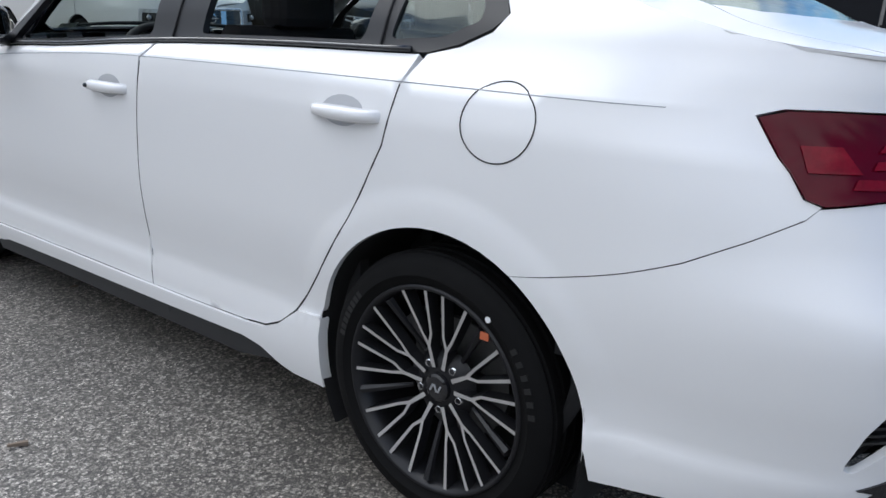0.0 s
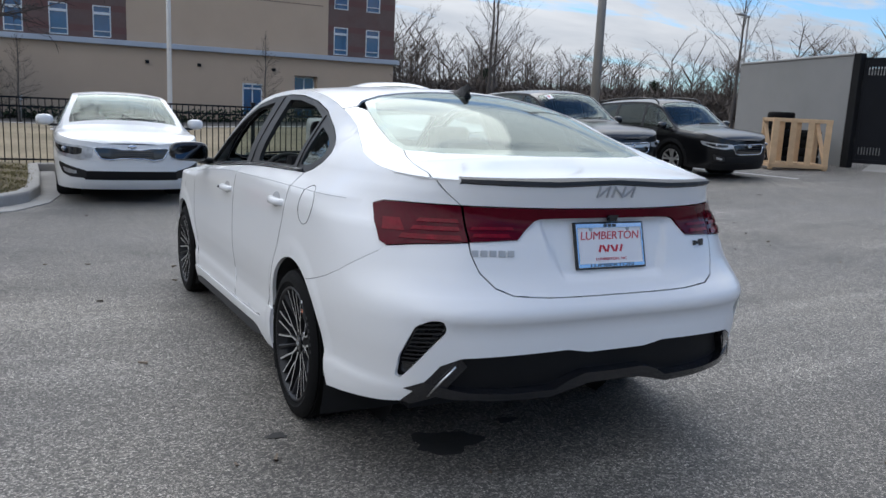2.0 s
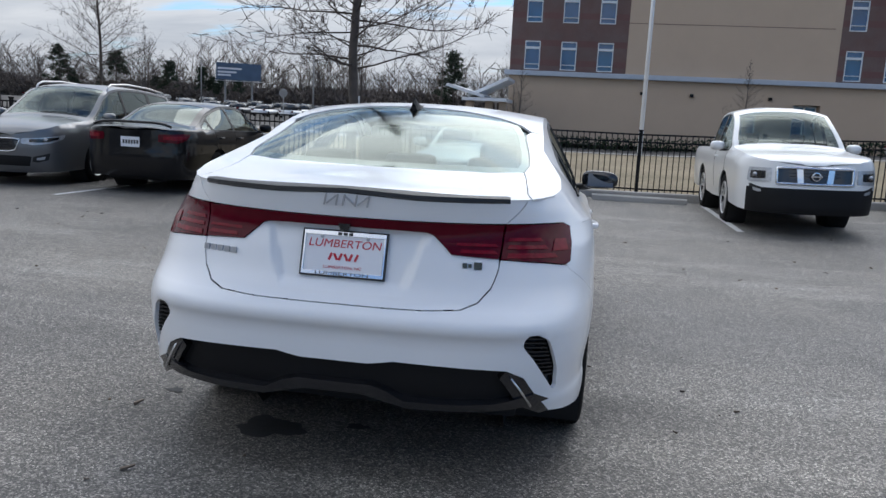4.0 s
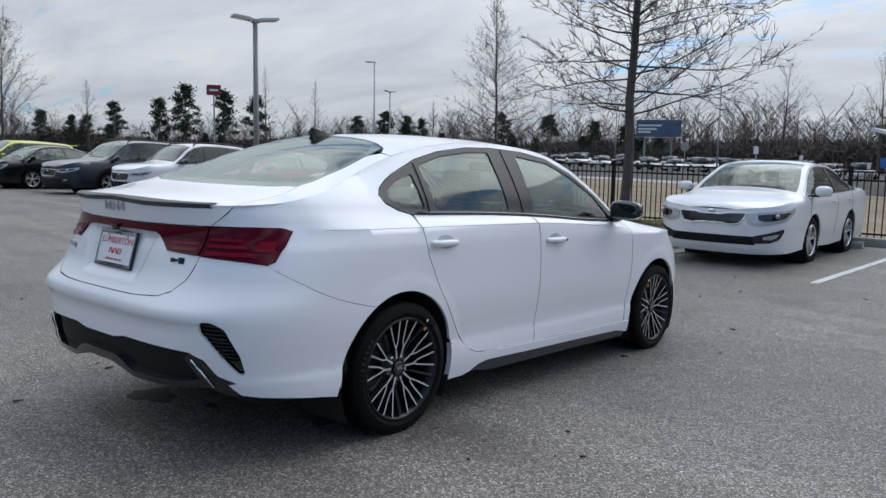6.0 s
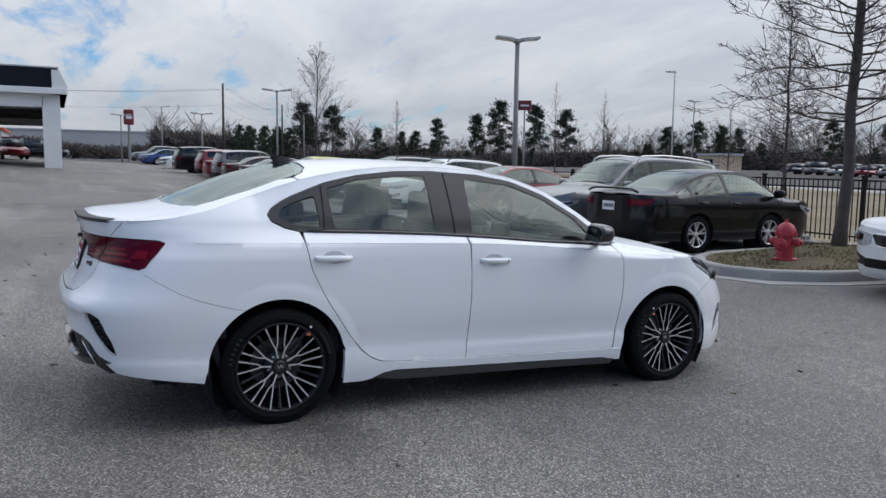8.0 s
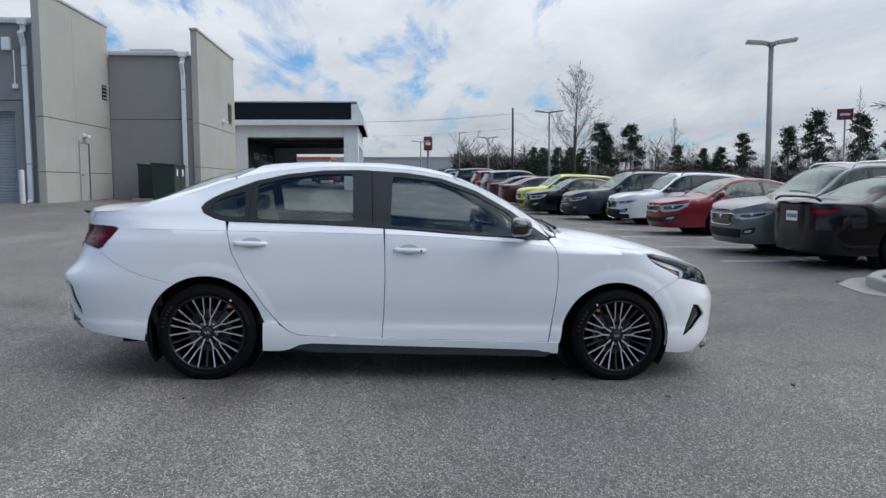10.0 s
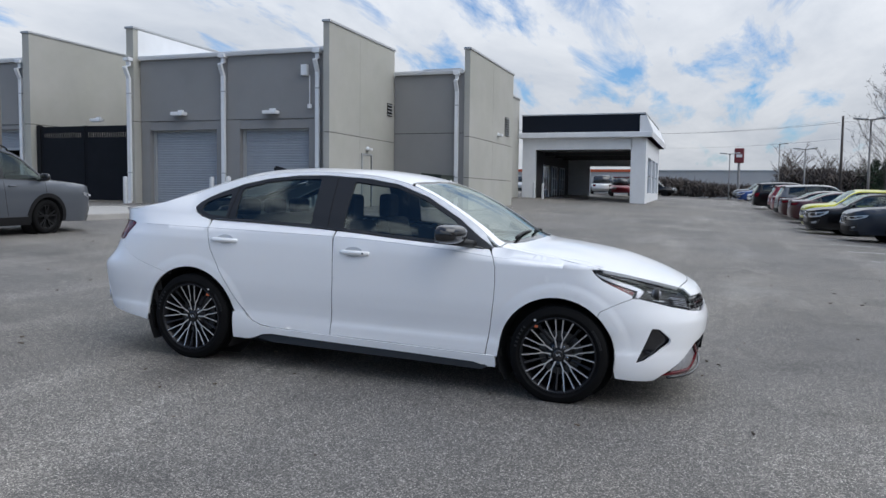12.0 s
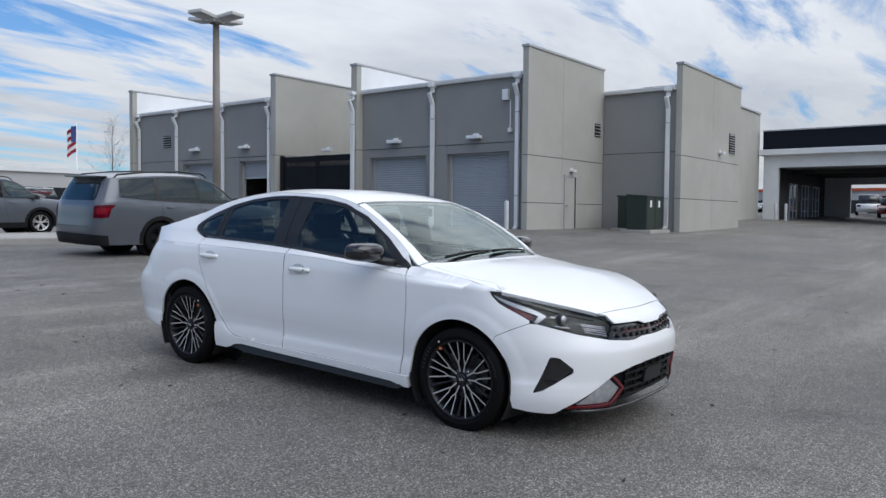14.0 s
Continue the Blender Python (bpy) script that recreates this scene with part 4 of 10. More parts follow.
# ---- brick and stucco hotel across the field ----
def hotel():
    h = tagged(empty("hotel", pose(10, 66, 0)), "tan and brown hotel with blue windows across the field", "building")
    h.matrix_world = pose(0, 0, 0)
    top, y = 17.0, 65.0
    for r in ((-5.9, 17.8, y, y + 14, -0.6, 5.0), (19.9, 27.2, y, y + 14, -0.6, 5.0), (17.8, 19.9, y, y + 14, 3.5, 5.0), (17.8, 19.9, y + 0.8, y + 14, -0.6, 3.5)):
        part("ground_storey", boxes(r), TANWALL, h, "tan stucco ground storey")
    part("ledge", boxes((-6.3, 27.65, y - 0.45, y + 14.3, 5.0, 5.42), bevel=0.04), LEDGE, h, "pale blue-grey projecting ledge")
    part("middle_wall", boxes((4.0, 20.8, y - 0.02, y + 13, 5.42, top)), TANWALL, h, "plain tan stucco wall")
    part("wall_joint", boxes((4.0, 20.3, y - 0.035, y - 0.02, 9.62, 9.67)), BRICKBROWN, h)
    rows_z = (5.55, 9.5, 13.45)
    for x0, x1, cx in ((-5.9, 4.0, (-4.0, -0.9, 2.2)), (20.8, 27.2, (22.0, 25.05))):
        cells = []
        edge = [x0] + [v for c in cx for v in (c - 0.66, c + 0.66)] + [x1]
        for a, b in zip(edge[::2], edge[1::2]):
            cells.append((a, b, y, y + 13, 5.42, top))
        for c in cx:
            zz = [5.42] + [v for z in rows_z for v in (z, z + 2.4)] + [top]
            for a, b in zip(zz[::2], zz[1::2]):
                cells.append((c - 0.66, c + 0.66, y, y + 13, a, b))
        part("brick_wall", boxes(*cells), BRICKBROWN, h, "brown brick wall with red bands")
        for z in rows_z:
            for zz in (z + 0.35, z + 2.0):
                for a, b in zip(edge[::2], edge[1::2]):
                    part("brick_band", boxes((a, b, y - 0.012, y, zz, zz + 0.5)), REDBRICK, h, "darker red brick band")
        for c in cx:
            for z in rows_z:
                w = part("window", boxes((c - 0.66, c - 0.58, y - 0.03, y + 0.12, z, z + 2.4), (c + 0.58, c + 0.66, y - 0.03, y + 0.12, z, z + 2.4), (c - 0.58, c + 0.58, y - 0.03, y + 0.12, z, z + 0.08),
                                          (c - 0.58, c + 0.58, y - 0.03, y + 0.12, z + 2.32, z + 2.4), (c - 0.58, c + 0.58, y - 0.02, y + 0.1, z + 1.72, z + 1.92), (c - 0.58, c + 0.58, y - 0.02, y + 0.1, z + 0.42, z + 0.48)), WINFRAME, h)
                part("pane", boxes((c - 0.58, c + 0.58, y + 0.08, y + 0.10, z + 0.08, z + 2.32)), HOTELGLASS, w)
    for x0, x1, z0, z1 in ((17.9, 19.8, -0.2, 3.45), (13.2, 14.9, -0.2, 2.6)):
        yy = y + 0.75 if x0 > 17 else y - 0.02
        d = part("lobby_door", boxes((x0, x0 + 0.1, yy - 0.05, yy, z0, z1), (x1 - 0.1, x1, yy - 0.05, yy, z0, z1), (x0, x1, yy - 0.05, yy, z1 - 0.12, z1), ((x0 + x1) / 2 - 0.05, (x0 + x1) / 2 + 0.05, yy - 0.05, yy, z0, z1), (x0, x1, yy - 0.05, yy, 2.1, 2.25)), WINFRAME, h)
        part("pane", boxes((x0 + 0.05, x1 - 0.05, yy - 0.02, yy - 0.01, z0, z1)), HOTELGLASS, d)
    for x in (9.6, 15.9, 5.5):
        part("wall_lamp", boxes((x - 0.14, x + 0.14, y - 0.25, y, 3.75, 4.0), bevel=0.02), IRON, h)
    part("side_return", boxes((27.2, 27.5, y + 1, y + 13, -0.6, top - 0.3)), BRICKBROWN, h)
    # slanted entrance canopy at its west end
    c = tagged(empty("entrance_canopy"), "white entrance canopy with slanted wings and stone piers", "canopy")
    bm = bmesh.new()
    prism(bm, [(-9.9, 3.55), (-7.0, 2.75), (-6.9, 2.95), (-9.8, 3.75)], 6, pose(0, 56, 0))
    part("wing_roof", bm, WHITEMETAL, c)
    bm = bmesh.new()
    prism(bm, [(-8.2, 2.75), (-5.2, 4.2), (-5.2, 4.45), (-8.4, 2.95)], 6, pose(0, 57, 0))
    part("wing_roof", bm, WHITEMETAL, c)
    part("canopy_beam", boxes((-8.6, -5.2, 56, 62, 2.5, 2.75)), WHITEMETAL, c)
    for x in (-8.1, -6.6, -5.5):
        part("pier", boxes((x - 0.3, x + 0.3, 57, 57.6, -0.6, 2.5), bevel=0.03), TANWALL, c)
    return h


hotel()


# ---- east enclosure with gates and a dumpster ----
def wall_between(name, a, b, z0, z1, thick, material, parent=None, label="", lift=0.0):
    a, b = Vector((*a, 0)), Vector((*b, 0))
    L = (b - a).length
    ob = part(name, boxes((0, L, -thick / 2, thick / 2, z0, z1), bevel=0.012), material, parent, label)
    ob.matrix_world = pose(a.x, a.y, lift, rz=math.degrees(math.atan2(b.y - a.y, b.x - a.x)))
    return ob


def enclosure():
    e = tagged(empty("refuse_enclosure"), "grey stucco refuse enclosure with black metal gates", "enclosure")
    for a, b, zt in (((16.3, 8.9), (17.9, 14.0), 3.12), ((19.9, 10.2), (21.2, 14.0), 3.05), ((17.9, 14.0), (27.5, 11.2), 3.05), ((21.45, 5.85), (27.5, 9.0), 3.1), ((27.5, 11.2), (26.0, 3.0), 3.0), ((26.0, 3.0), (21.0, -0.5), 3.0)):
        w = wall_between("enclosure_wall", a, b, 0.1, zt, 0.24, ENCLGREY, e, "grey stucco wall with a metal cap")
        L = (Vector(a) - Vector(b)).length
        part("coping", boxes((-0.03, L + 0.03, -0.15, 0.15, zt, zt + 0.05), bevel=0.01), COPING, w)

    def post(x, y, zt=3.15):
        part("gate_post", boxes((x - 0.1, x + 0.1, y - 0.1, y + 0.1, 0.2, zt), bevel=0.01), IRON, e)

    for p in ((16.18, 8.75), (19.9, 7.78), (20.85, 4.95), (21.35, 5.65), (20.9, 0.2)):
        post(*p)
    for a, b in (((18.4, 9.0), (19.8, 7.9)), ((16.25, 8.65), (16.9, 7.35)), ((20.85, 4.8), (20.9, 2.6)), ((20.9, 2.5), (20.95, 0.35))):
        L = (Vector(a) - Vector(b)).length
        z0 = gz(*a) + 0.12
        g = wall_between("gate_leaf", a, b, 0, 0.1, 0.07, GATEBLACK, e, "black sheet metal gate leaf with slot rows", lift=z0)
        H = 3.05 - z0
        rows = [(0, L, -0.02, 0.02, 0.1, 0.22), (0, L, -0.02, 0.02, 0.40, H - 0.42), (0, L, -0.02, 0.02, H - 0.22, H - 0.05)]
        rows += [(0, L, -0.035, 0.035, H - 0.05, H)] + [(u, u + 0.07, -0.035, 0.035, 0.1, H - 0.05) for u in (0, L - 0.07)]
        part("gate_sheet", boxes(*rows), GATEBLACK, g)
        n = 22
        bars = []
        for i in range(n):
            u = L * i / n
            solid = abs(i - n / 2) < 3
            bars += [(u, u + L / n * (1 if solid else 0.55), -0.018, 0.018, z, z + 0.2) for z in (0.21, H - 0.42)]
        tagged(part("slot_pattern", boxes(*bars), GATEBLACK, g), kind="stuff")
        part("hinge", boxes((-0.05, 0.02, -0.05, 0.05, 0.5, 0.62), (-0.05, 0.02, -0.05, 0.05, H - 0.7, H - 0.58)), IRON, g)
        part("drop_rod", boxes((L - 0.12, L - 0.09, 0.03, 0.06, -0.1, 1.3)), STEEL, g)
    return e


enclosure()


def dumpster():
    z = gz(20.3, 6.8)
    d = tagged(empty("dumpster", pose(20.6, 6.95, z, rz=math.degrees(math.atan2(-1.6, 1.5)))), "black steel dumpster with a closed plastic lid in the enclosure", "dumpster")
    bm = bmesh.new()
    prism(bm, [(-0.75, 0.12), (0.75, 0.12), (0.85, 1.25), (0.85, 1.4), (-0.85, 1.75), (-0.85, 1.25)], 2.0, Matrix(((0, 1, 0, -1.0), (1, 0, 0, 0), (0, 0, 1, 0), (0, 0, 0, 1))))
    part("bin_body", bm, GATEBLACK, d)
    for z0 in (0.5, 0.95):
        part("bin_rib", boxes((-1.02, 1.02, -0.86, 0.86, z0, z0 + 0.07), bevel=0.01), GATEBLACK, d)
    bm = bmesh.new()
    prism(bm, [(-0.9, 1.76), (0.92, 1.40), (0.92, 1.45), (-0.9, 1.84)], 2.1, Matrix(((0, 1, 0, -1.05), (1, 0, 0, 0), (0, 0, 1, 0), (0, 0, 0, 1))))
    part("bin_lid", bm, PLASTIC, d)
    for s in (-1, 1):
        part("lift_pocket", boxes((s * 1.06 - 0.06, s * 1.06 + 0.06, -0.7, 0.3, 0.75, 0.95), bevel=0.01), GATEBLACK, d)
        for yy in (-0.55, 0.55):
            part("caster", boxes((s * 0.8 - 0.05, s * 0.8 + 0.05, yy - 0.07, yy + 0.07, 0.0, 0.13), bevel=0.02), IRON, d)
    part("bin_label", boxes((0.25, 0.5, -0.865, -0.855, 1.3, 1.5)), PLATEWHITE, d, "white label")
    part("bin_label", boxes((-0.15, 0.1, -0.865, -0.855, 1.28, 1.52)), GREENLABEL, d, "green and white label")
    return d


dumpster()


def crate():
    x, y = 14.35, 8.85
    c = tagged(empty("wooden_crate", pose(x, y, gz(x, y), rz=-32)), "raw pine shipping crate frame open at the side", "crate")
    for u in (-0.6, -0.2, 0.2, 0.6):
        part("board", boxes((u - 0.07, u + 0.07, -0.45, -0.425, 0.12, 1.2), bevel=0.004), WOODCRATE, c)
        part("board", boxes((u - 0.07, u + 0.07, 0.425, 0.45, 0.12, 1.2), bevel=0.004), WOODCRATE, c)
    for v in (-0.4, 0.4):
        for z0 in (0.05, 1.12):
            part("rail", boxes((-0.68, 0.68, v - 0.045, v + 0.045, z0, z0 + 0.09), bevel=0.004), WOODCRATE, c)
    for u in (-0.62, 0.62):
        for z0 in (0.05, 1.12):
            part("rail", boxes((u - 0.045, u + 0.045, -0.42, 0.42, z0 + 0.004, z0 + 0.086), bevel=0.004), WOODCRATE, c)
        for v in (-0.38, 0.38):
            part("corner_post", boxes((u - 0.045, u + 0.045, v - 0.045, v + 0.045, 0.0, 1.15)), WOODCRATE, c)
        bm = bmesh.new()
        box(bm, -0.04, 0.04, -0.62, 0.62, -0.03, 0.03, m=pose(u, 0, 0.62, rx=52))
        part("brace", bm, WOODCRATE, c)
    for u in (-0.45, -0.15, 0.15, 0.45):
        part("base_board", boxes((u - 0.12, u + 0.12, -0.42, 0.42, 0.14, 0.165)), WOODCRATE, c)
    return c


crate()


def tyre_stack(x, y, n):
    for i in range(n):
        bm = bmesh.new()
        lathe(bm, [(0.0, 0.21), (0.0, 0.29), (0.03, 0.325), (0.07, 0.335), (0.15, 0.335), (0.19, 0.325), (0.22, 0.29), (0.22, 0.21), (0.16, 0.19), (0.06, 0.19), (0.0, 0.21)], 28, "z")
        ob = sharp(part("tyre", bm, RUBBER), 40)
        ob.matrix_world = pose(x + 0.02 * ((i * 7) % 3 - 1), y + 0.02 * ((i * 5) % 3 - 1), gz(x, y) + 0.005 + 0.223 * i)
        tagged(ob, "worn black tyre lying in a stack by the enclosure wall", "tyre", "stacked tyres")


tyre_stack(15.35, 10.2, 6)
tyre_stack(15.7, 9.6, 4)


def bucket(x, y):
    bm = bmesh.new()
    lathe(bm, [(0.0, 0.0), (0.0, 0.24), (0.7, 0.28), (0.75, 0.3), (0.75, 0.27), (0.05, 0.22)], 24, "z")
    ob = sharp(part("waste_drum", bm, PLASTIC))
    ob.matrix_world = pose(x, y, gz(x, y))
    tagged(ob, "black open waste drum inside the enclosure gates", "drum")


bucket(17.6, 8.3)


# ---- the white sedan in the middle: surfaces ----
from mathutils.geometry import delaunay_2d_cdt

YR, YF = -1.45, 1.35                                # where the rear and the front corners begin to turn
Z_CREASE = [(-2.4, 0.962), (-1.9, 0.968), (-1.2, 0.970), (-0.23, 0.966), (0.59, 0.930), (0.875, 0.905), (1.465, 0.864), (1.9, 0.80)]
X_CREASE = [(-1.5, 0.856), (-1.2, 0.862), (-0.2, 0.868), (0.6, 0.868), (1.0, 0.862), (1.4, 0.845)]
Z_BELT = [(-1.5, 1.045), (-1.2, 1.028), (-0.84, 1.024), (-0.45, 1.015), (-0.06, 0.997), (0.32, 0.972), (0.70, 0.956), (0.90, 0.935), (1.1, 0.915), (1.4, 0.885)]
X_BELT = [(-1.5, 0.795), (-1.2, 0.803), (-0.2, 0.812), (0.6, 0.812), (0.9, 0.815), (1.1, 0.82), (1.4, 0.81)]
Z_RAIL = [(-2.35, 1.055), (-2.15, 1.062), (-2.0, 1.072), (-1.8, 1.105), (-1.6, 1.165), (-1.41, 1.232), (-1.27, 1.282), (-1.07, 1.336), (-0.87, 1.371), (-0.63, 1.397), (-0.4, 1.405), (-0.08, 1.394),
          (0.15, 1.364), (0.39, 1.288), (0.63, 1.165), (0.80, 1.055), (0.92, 0.965), (1.05, 0.945), (1.35, 0.905), (1.5, 0.884), (1.7, 0.846), (1.9, 0.795), (2.05, 0.748), (2.2, 0.70)]
X_RAIL = [(-1.5, 0.645), (-1.27, 0.628), (-1.07, 0.615), (-0.87, 0.606), (-0.4, 0.602), (-0.08, 0.606), (0.15, 0.622), (0.39, 0.655), (0.63, 0.700), (0.80, 0.735), (0.92, 0.765), (1.05, 0.775), (1.4, 0.755)]
Z_TOP = [(-2.35, 1.062), (-2.294, 1.066), (-2.25, 1.078), (-2.2, 1.087), (-2.1, 1.098), (-2.0, 1.108), (-1.85, 1.132), (-1.75, 1.180), (-1.6, 1.250), (-1.45, 1.312), (-1.25, 1.372), (-1.1, 1.402), (-0.93, 1.423), (-0.6, 1.440), (-0.25, 1.440), (0.04, 1.418),
         (0.285, 1.366), (0.5, 1.282), (0.8, 1.128), (1.0, 1.015), (1.08, 0.985), (1.2, 0.975), (1.37, 0.955), (1.58, 0.917), (1.79, 0.866), (1.95, 0.815), (2.05, 0.772), (2.13, 0.728), (2.2, 0.69)]
Y_TAIL = [(0.15, -2.24), (0.25, -2.295), (0.33, -2.335), (0.42, -2.353), (0.50, -2.359), (0.56, -2.362), (0.595, -2.372), (0.622, -2.389), (0.645, -2.387), (0.67, -2.371), (0.70, -2.343), (0.77, -2.305), (0.85, -2.285), (0.92, -2.266), (0.95, -2.268), (0.99, -2.276), (1.03, -2.288), (1.09, -2.30), (1.3, -2.30)]
Y_TAIL_SOFT = [(0.15, -2.24), (0.25, -2.30), (0.36, -2.350), (0.45, -2.370), (0.53, -2.380), (0.60, -2.380), (0.66, -2.368), (0.70, -2.345), (0.77, -2.305), (0.85, -2.285), (0.92, -2.268), (1.3, -2.30)]
N_TAIL = [(0.2, 3.3), (0.4, 3.7), (0.62, 3.8), (0.76, 3.3), (0.96, 2.75), (1.07, 2.95)]
Y_NOSE = [(0.12, 2.11), (0.19, 2.17), (0.27, 2.205), (0.36, 2.215), (0.46, 2.232), (0.53, 2.236), (0.58, 2.222), (0.63, 2.200), (0.69, 2.178), (0.73, 2.14), (0.78, 2.06), (0.9, 1.9)]
N_NOSE = [(0.2, 3.0), (0.35, 2.9), (0.52, 2.7), (0.7, 2.45), (0.88, 2.3)]


def flare(y, z):
    """The raised lip round the wheel arches, stepping in along a ring."""
    x = 0.0
    for ay in (-1.352, 1.345):
        v = max(0.0, min(1.0, (0.462 - math.hypot(y - ay, z - 0.315)) / 0.055))
        x += 0.006 * v * v * (3 - 2 * v) * max(0.0, min(1.0, (z - 0.24) / 0.25))
    return x


def side_w(y, z):
    """Half-width of the body side at a height, without the arch lips."""
    zc, xc = curve_at(Z_CREASE, y), curve_at(X_CREASE, y)
    zb, xb = curve_at(Z_BELT, y), curve_at(X_BELT, y)
    zr, xr = curve_at(Z_RAIL, y), curve_at(X_RAIL, y)
    if z <= zc:
        full = 0.004 * math.exp(-((abs(y) - 1.35) / 0.45) ** 2)
        x = curve_at([(0.10, 0.815), (0.17, 0.850), (0.24, 0.868), (0.30, 0.874), (0.345, 0.8735), (0.385, 0.866), (0.44, 0.870), (0.52, 0.881), (0.62, 0.888), (0.75, 0.887), (0.88, 0.880), (zc, xc)], z) + full
        return x
    pts = [(zc, xc), (zc + 0.010, xc - 0.009), (zb, xb)]
    if zr > zb + 0.10:
        pts += [(zb + (zr - zb) * t, xb + (xr - xb) * t ** 1.22) for t in (0.25, 0.5, 0.75)]
    pts.append((max(zr, zb + 0.01), xr))
    return curve_at(pts, z)


_t = np.linspace(0, 1, 401)
_c, _s = np.cos(_t * np.pi / 2) ** (2 / 3), np.sin(_t * np.pi / 2) ** (2 / 3)
_len = np.concatenate([[0], np.cumsum(np.hypot(np.diff(_c * 0.87), np.diff(_s * 0.92)))])
ARC = float(_len[-1])


def corner(k):
    """Angle in the turn for a share k of its length."""
    return float(np.interp(k * ARC, _len, _t)) * math.pi / 2


def body(u, z):
    """The outer skin: u runs along the side as y does, and on round the corners to the centre line."""
    if YR <= u <= YF:
        return Vector((side_w(u, z) + flare(u, z), u, z))
    if u < YR:
        a, n, y0 = corner(min(1, (YR - u) / ARC)), curve_at(N_TAIL, z), YR
        k = max(0.0, min(1.0, (a - 0.62) / 0.40))
        soft_end = curve_at(Y_TAIL_SOFT, z)
        end = soft_end + (curve_at(Y_TAIL, z) - soft_end) * k * k * (3 - 2 * k)
    else:
        a, n, end, y0 = corner(min(1, (u - YF) / ARC)), curve_at(N_NOSE, z), curve_at(Y_NOSE, z), YF
    y = y0 + (end - y0) * max(0.0, math.sin(a)) ** (2 / n)
    w = side_w(y0, z)
    if u < YR:
        k = max(0.0, min(1.0, (a - 0.12) / 0.36))
        if k > 0 and 0.90 < z < 1.03:                # the crease dies away round the corner
            lo, hi = side_w(y0, 0.90), side_w(y0, 1.03)
            w += (lo + (hi - lo) * (z - 0.90) / 0.13 - w) * k * k * (3 - 2 * k)
        w -= 0.016 * math.exp(-((z - 0.72) / 0.07) ** 2) * math.sin(a) ** 2
    return Vector((w * max(0.0, math.cos(a)) ** (2 / n) + flare(y, z) * math.cos(a) ** 2, y, z))


def u_at(z, x=None, y=None, rear=True):
    """The u of the skin at a height, from its x or its y."""
    lo, hi = (YR, YR - ARC) if rear else (YF, YF + ARC)
    for _ in range(40):
        mid = (lo + hi) / 2
        p = body(mid, z)
        far = p.x > x if x is not None else ((p.y > y) if rear else (p.y < y))
        lo, hi = (mid, hi) if far else (lo, mid)
    return (lo + hi) / 2


def R(x, z):
    return (u_at(z, x=x), z)


def RY(y, z):
    return (u_at(z, y=y), z) if y < YR else (y, z)


def N(x, z):
    return (u_at(z, x=x, rear=False), z)


def NY(y, z):
    return (u_at(z, y=y, rear=False), z) if y > YF else (y, z)


def edge_x(y):
    z = curve_at(Z_RAIL, y)
    if YR <= y <= YF:
        return side_w(y, z)
    n, end, y0 = (curve_at(N_TAIL, z), curve_at(Y_TAIL, z), YR) if y < YR else (curve_at(N_NOSE, z), curve_at(Y_NOSE, z), YF)
    k = min(0.9999, abs((y - y0) / (end - y0)))
    return side_w(y0, z) * (1 - k ** n) ** (1 / n)


def deck(x, y):
    """The top skin over x, y: bonnet, screens, roof and boot."""
    zr, zc, xr = curve_at(Z_RAIL, y), curve_at(Z_TOP, y), max(0.2, edge_x(y))
    k = min(1.0, abs(x) / xr)
    return Vector((x, y, zr + (zc - zr) * (1 - k ** 2.3)))


def inside(p, poly):
    x, y = p
    c = False
    for (x0, y0), (x1, y1) in zip(poly, poly[1:] + poly[:1]):
        if (y0 > y) != (y1 > y) and x < (x1 - x0) * (y - y0) / (y1 - y0) + x0:
            c = not c
    return c


def inside_all(pts, poly):
    x, y = pts[:, 0], pts[:, 1]
    c = np.zeros(len(pts), bool)
    for (x0, y0), (x1, y1) in zip(poly, poly[1:] + poly[:1]):
        if y0 != y1:
            c ^= ((y0 > y) != (y1 > y)) & (x < (x1 - x0) * (y - y0) / (y1 - y0) + x0)
    return c


def dense(poly, step):
    out = []
    for (x0, y0), (x1, y1) in zip(poly, poly[1:] + poly[:1]):
        n = max(1, int(math.hypot(x1 - x0, y1 - y0) / step + 0.5))
        out += [(x0 + (x1 - x0) * i / n, y0 + (y1 - y0) * i / n) for i in range(n)]
    return out


def rounded(poly, r=0.03, n=4):
    """Rounds the corners of an outline."""
    out = []
    m = len(poly)
    for i in range(m):
        p, a, b = Vector(poly[i]), Vector(poly[i - 1]), Vector(poly[(i + 1) % m])
        ra = min(r, (a - p).length * 0.45)
        rb = min(r, (b - p).length * 0.45)
        s, e = p + (a - p).normalized() * ra, p + (b - p).normalized() * rb
        for k in range(n + 1):
            t = k / n
            out.append(tuple(s * (1 - t) ** 2 + p * 2 * t * (1 - t) + e * t * t))
    return out


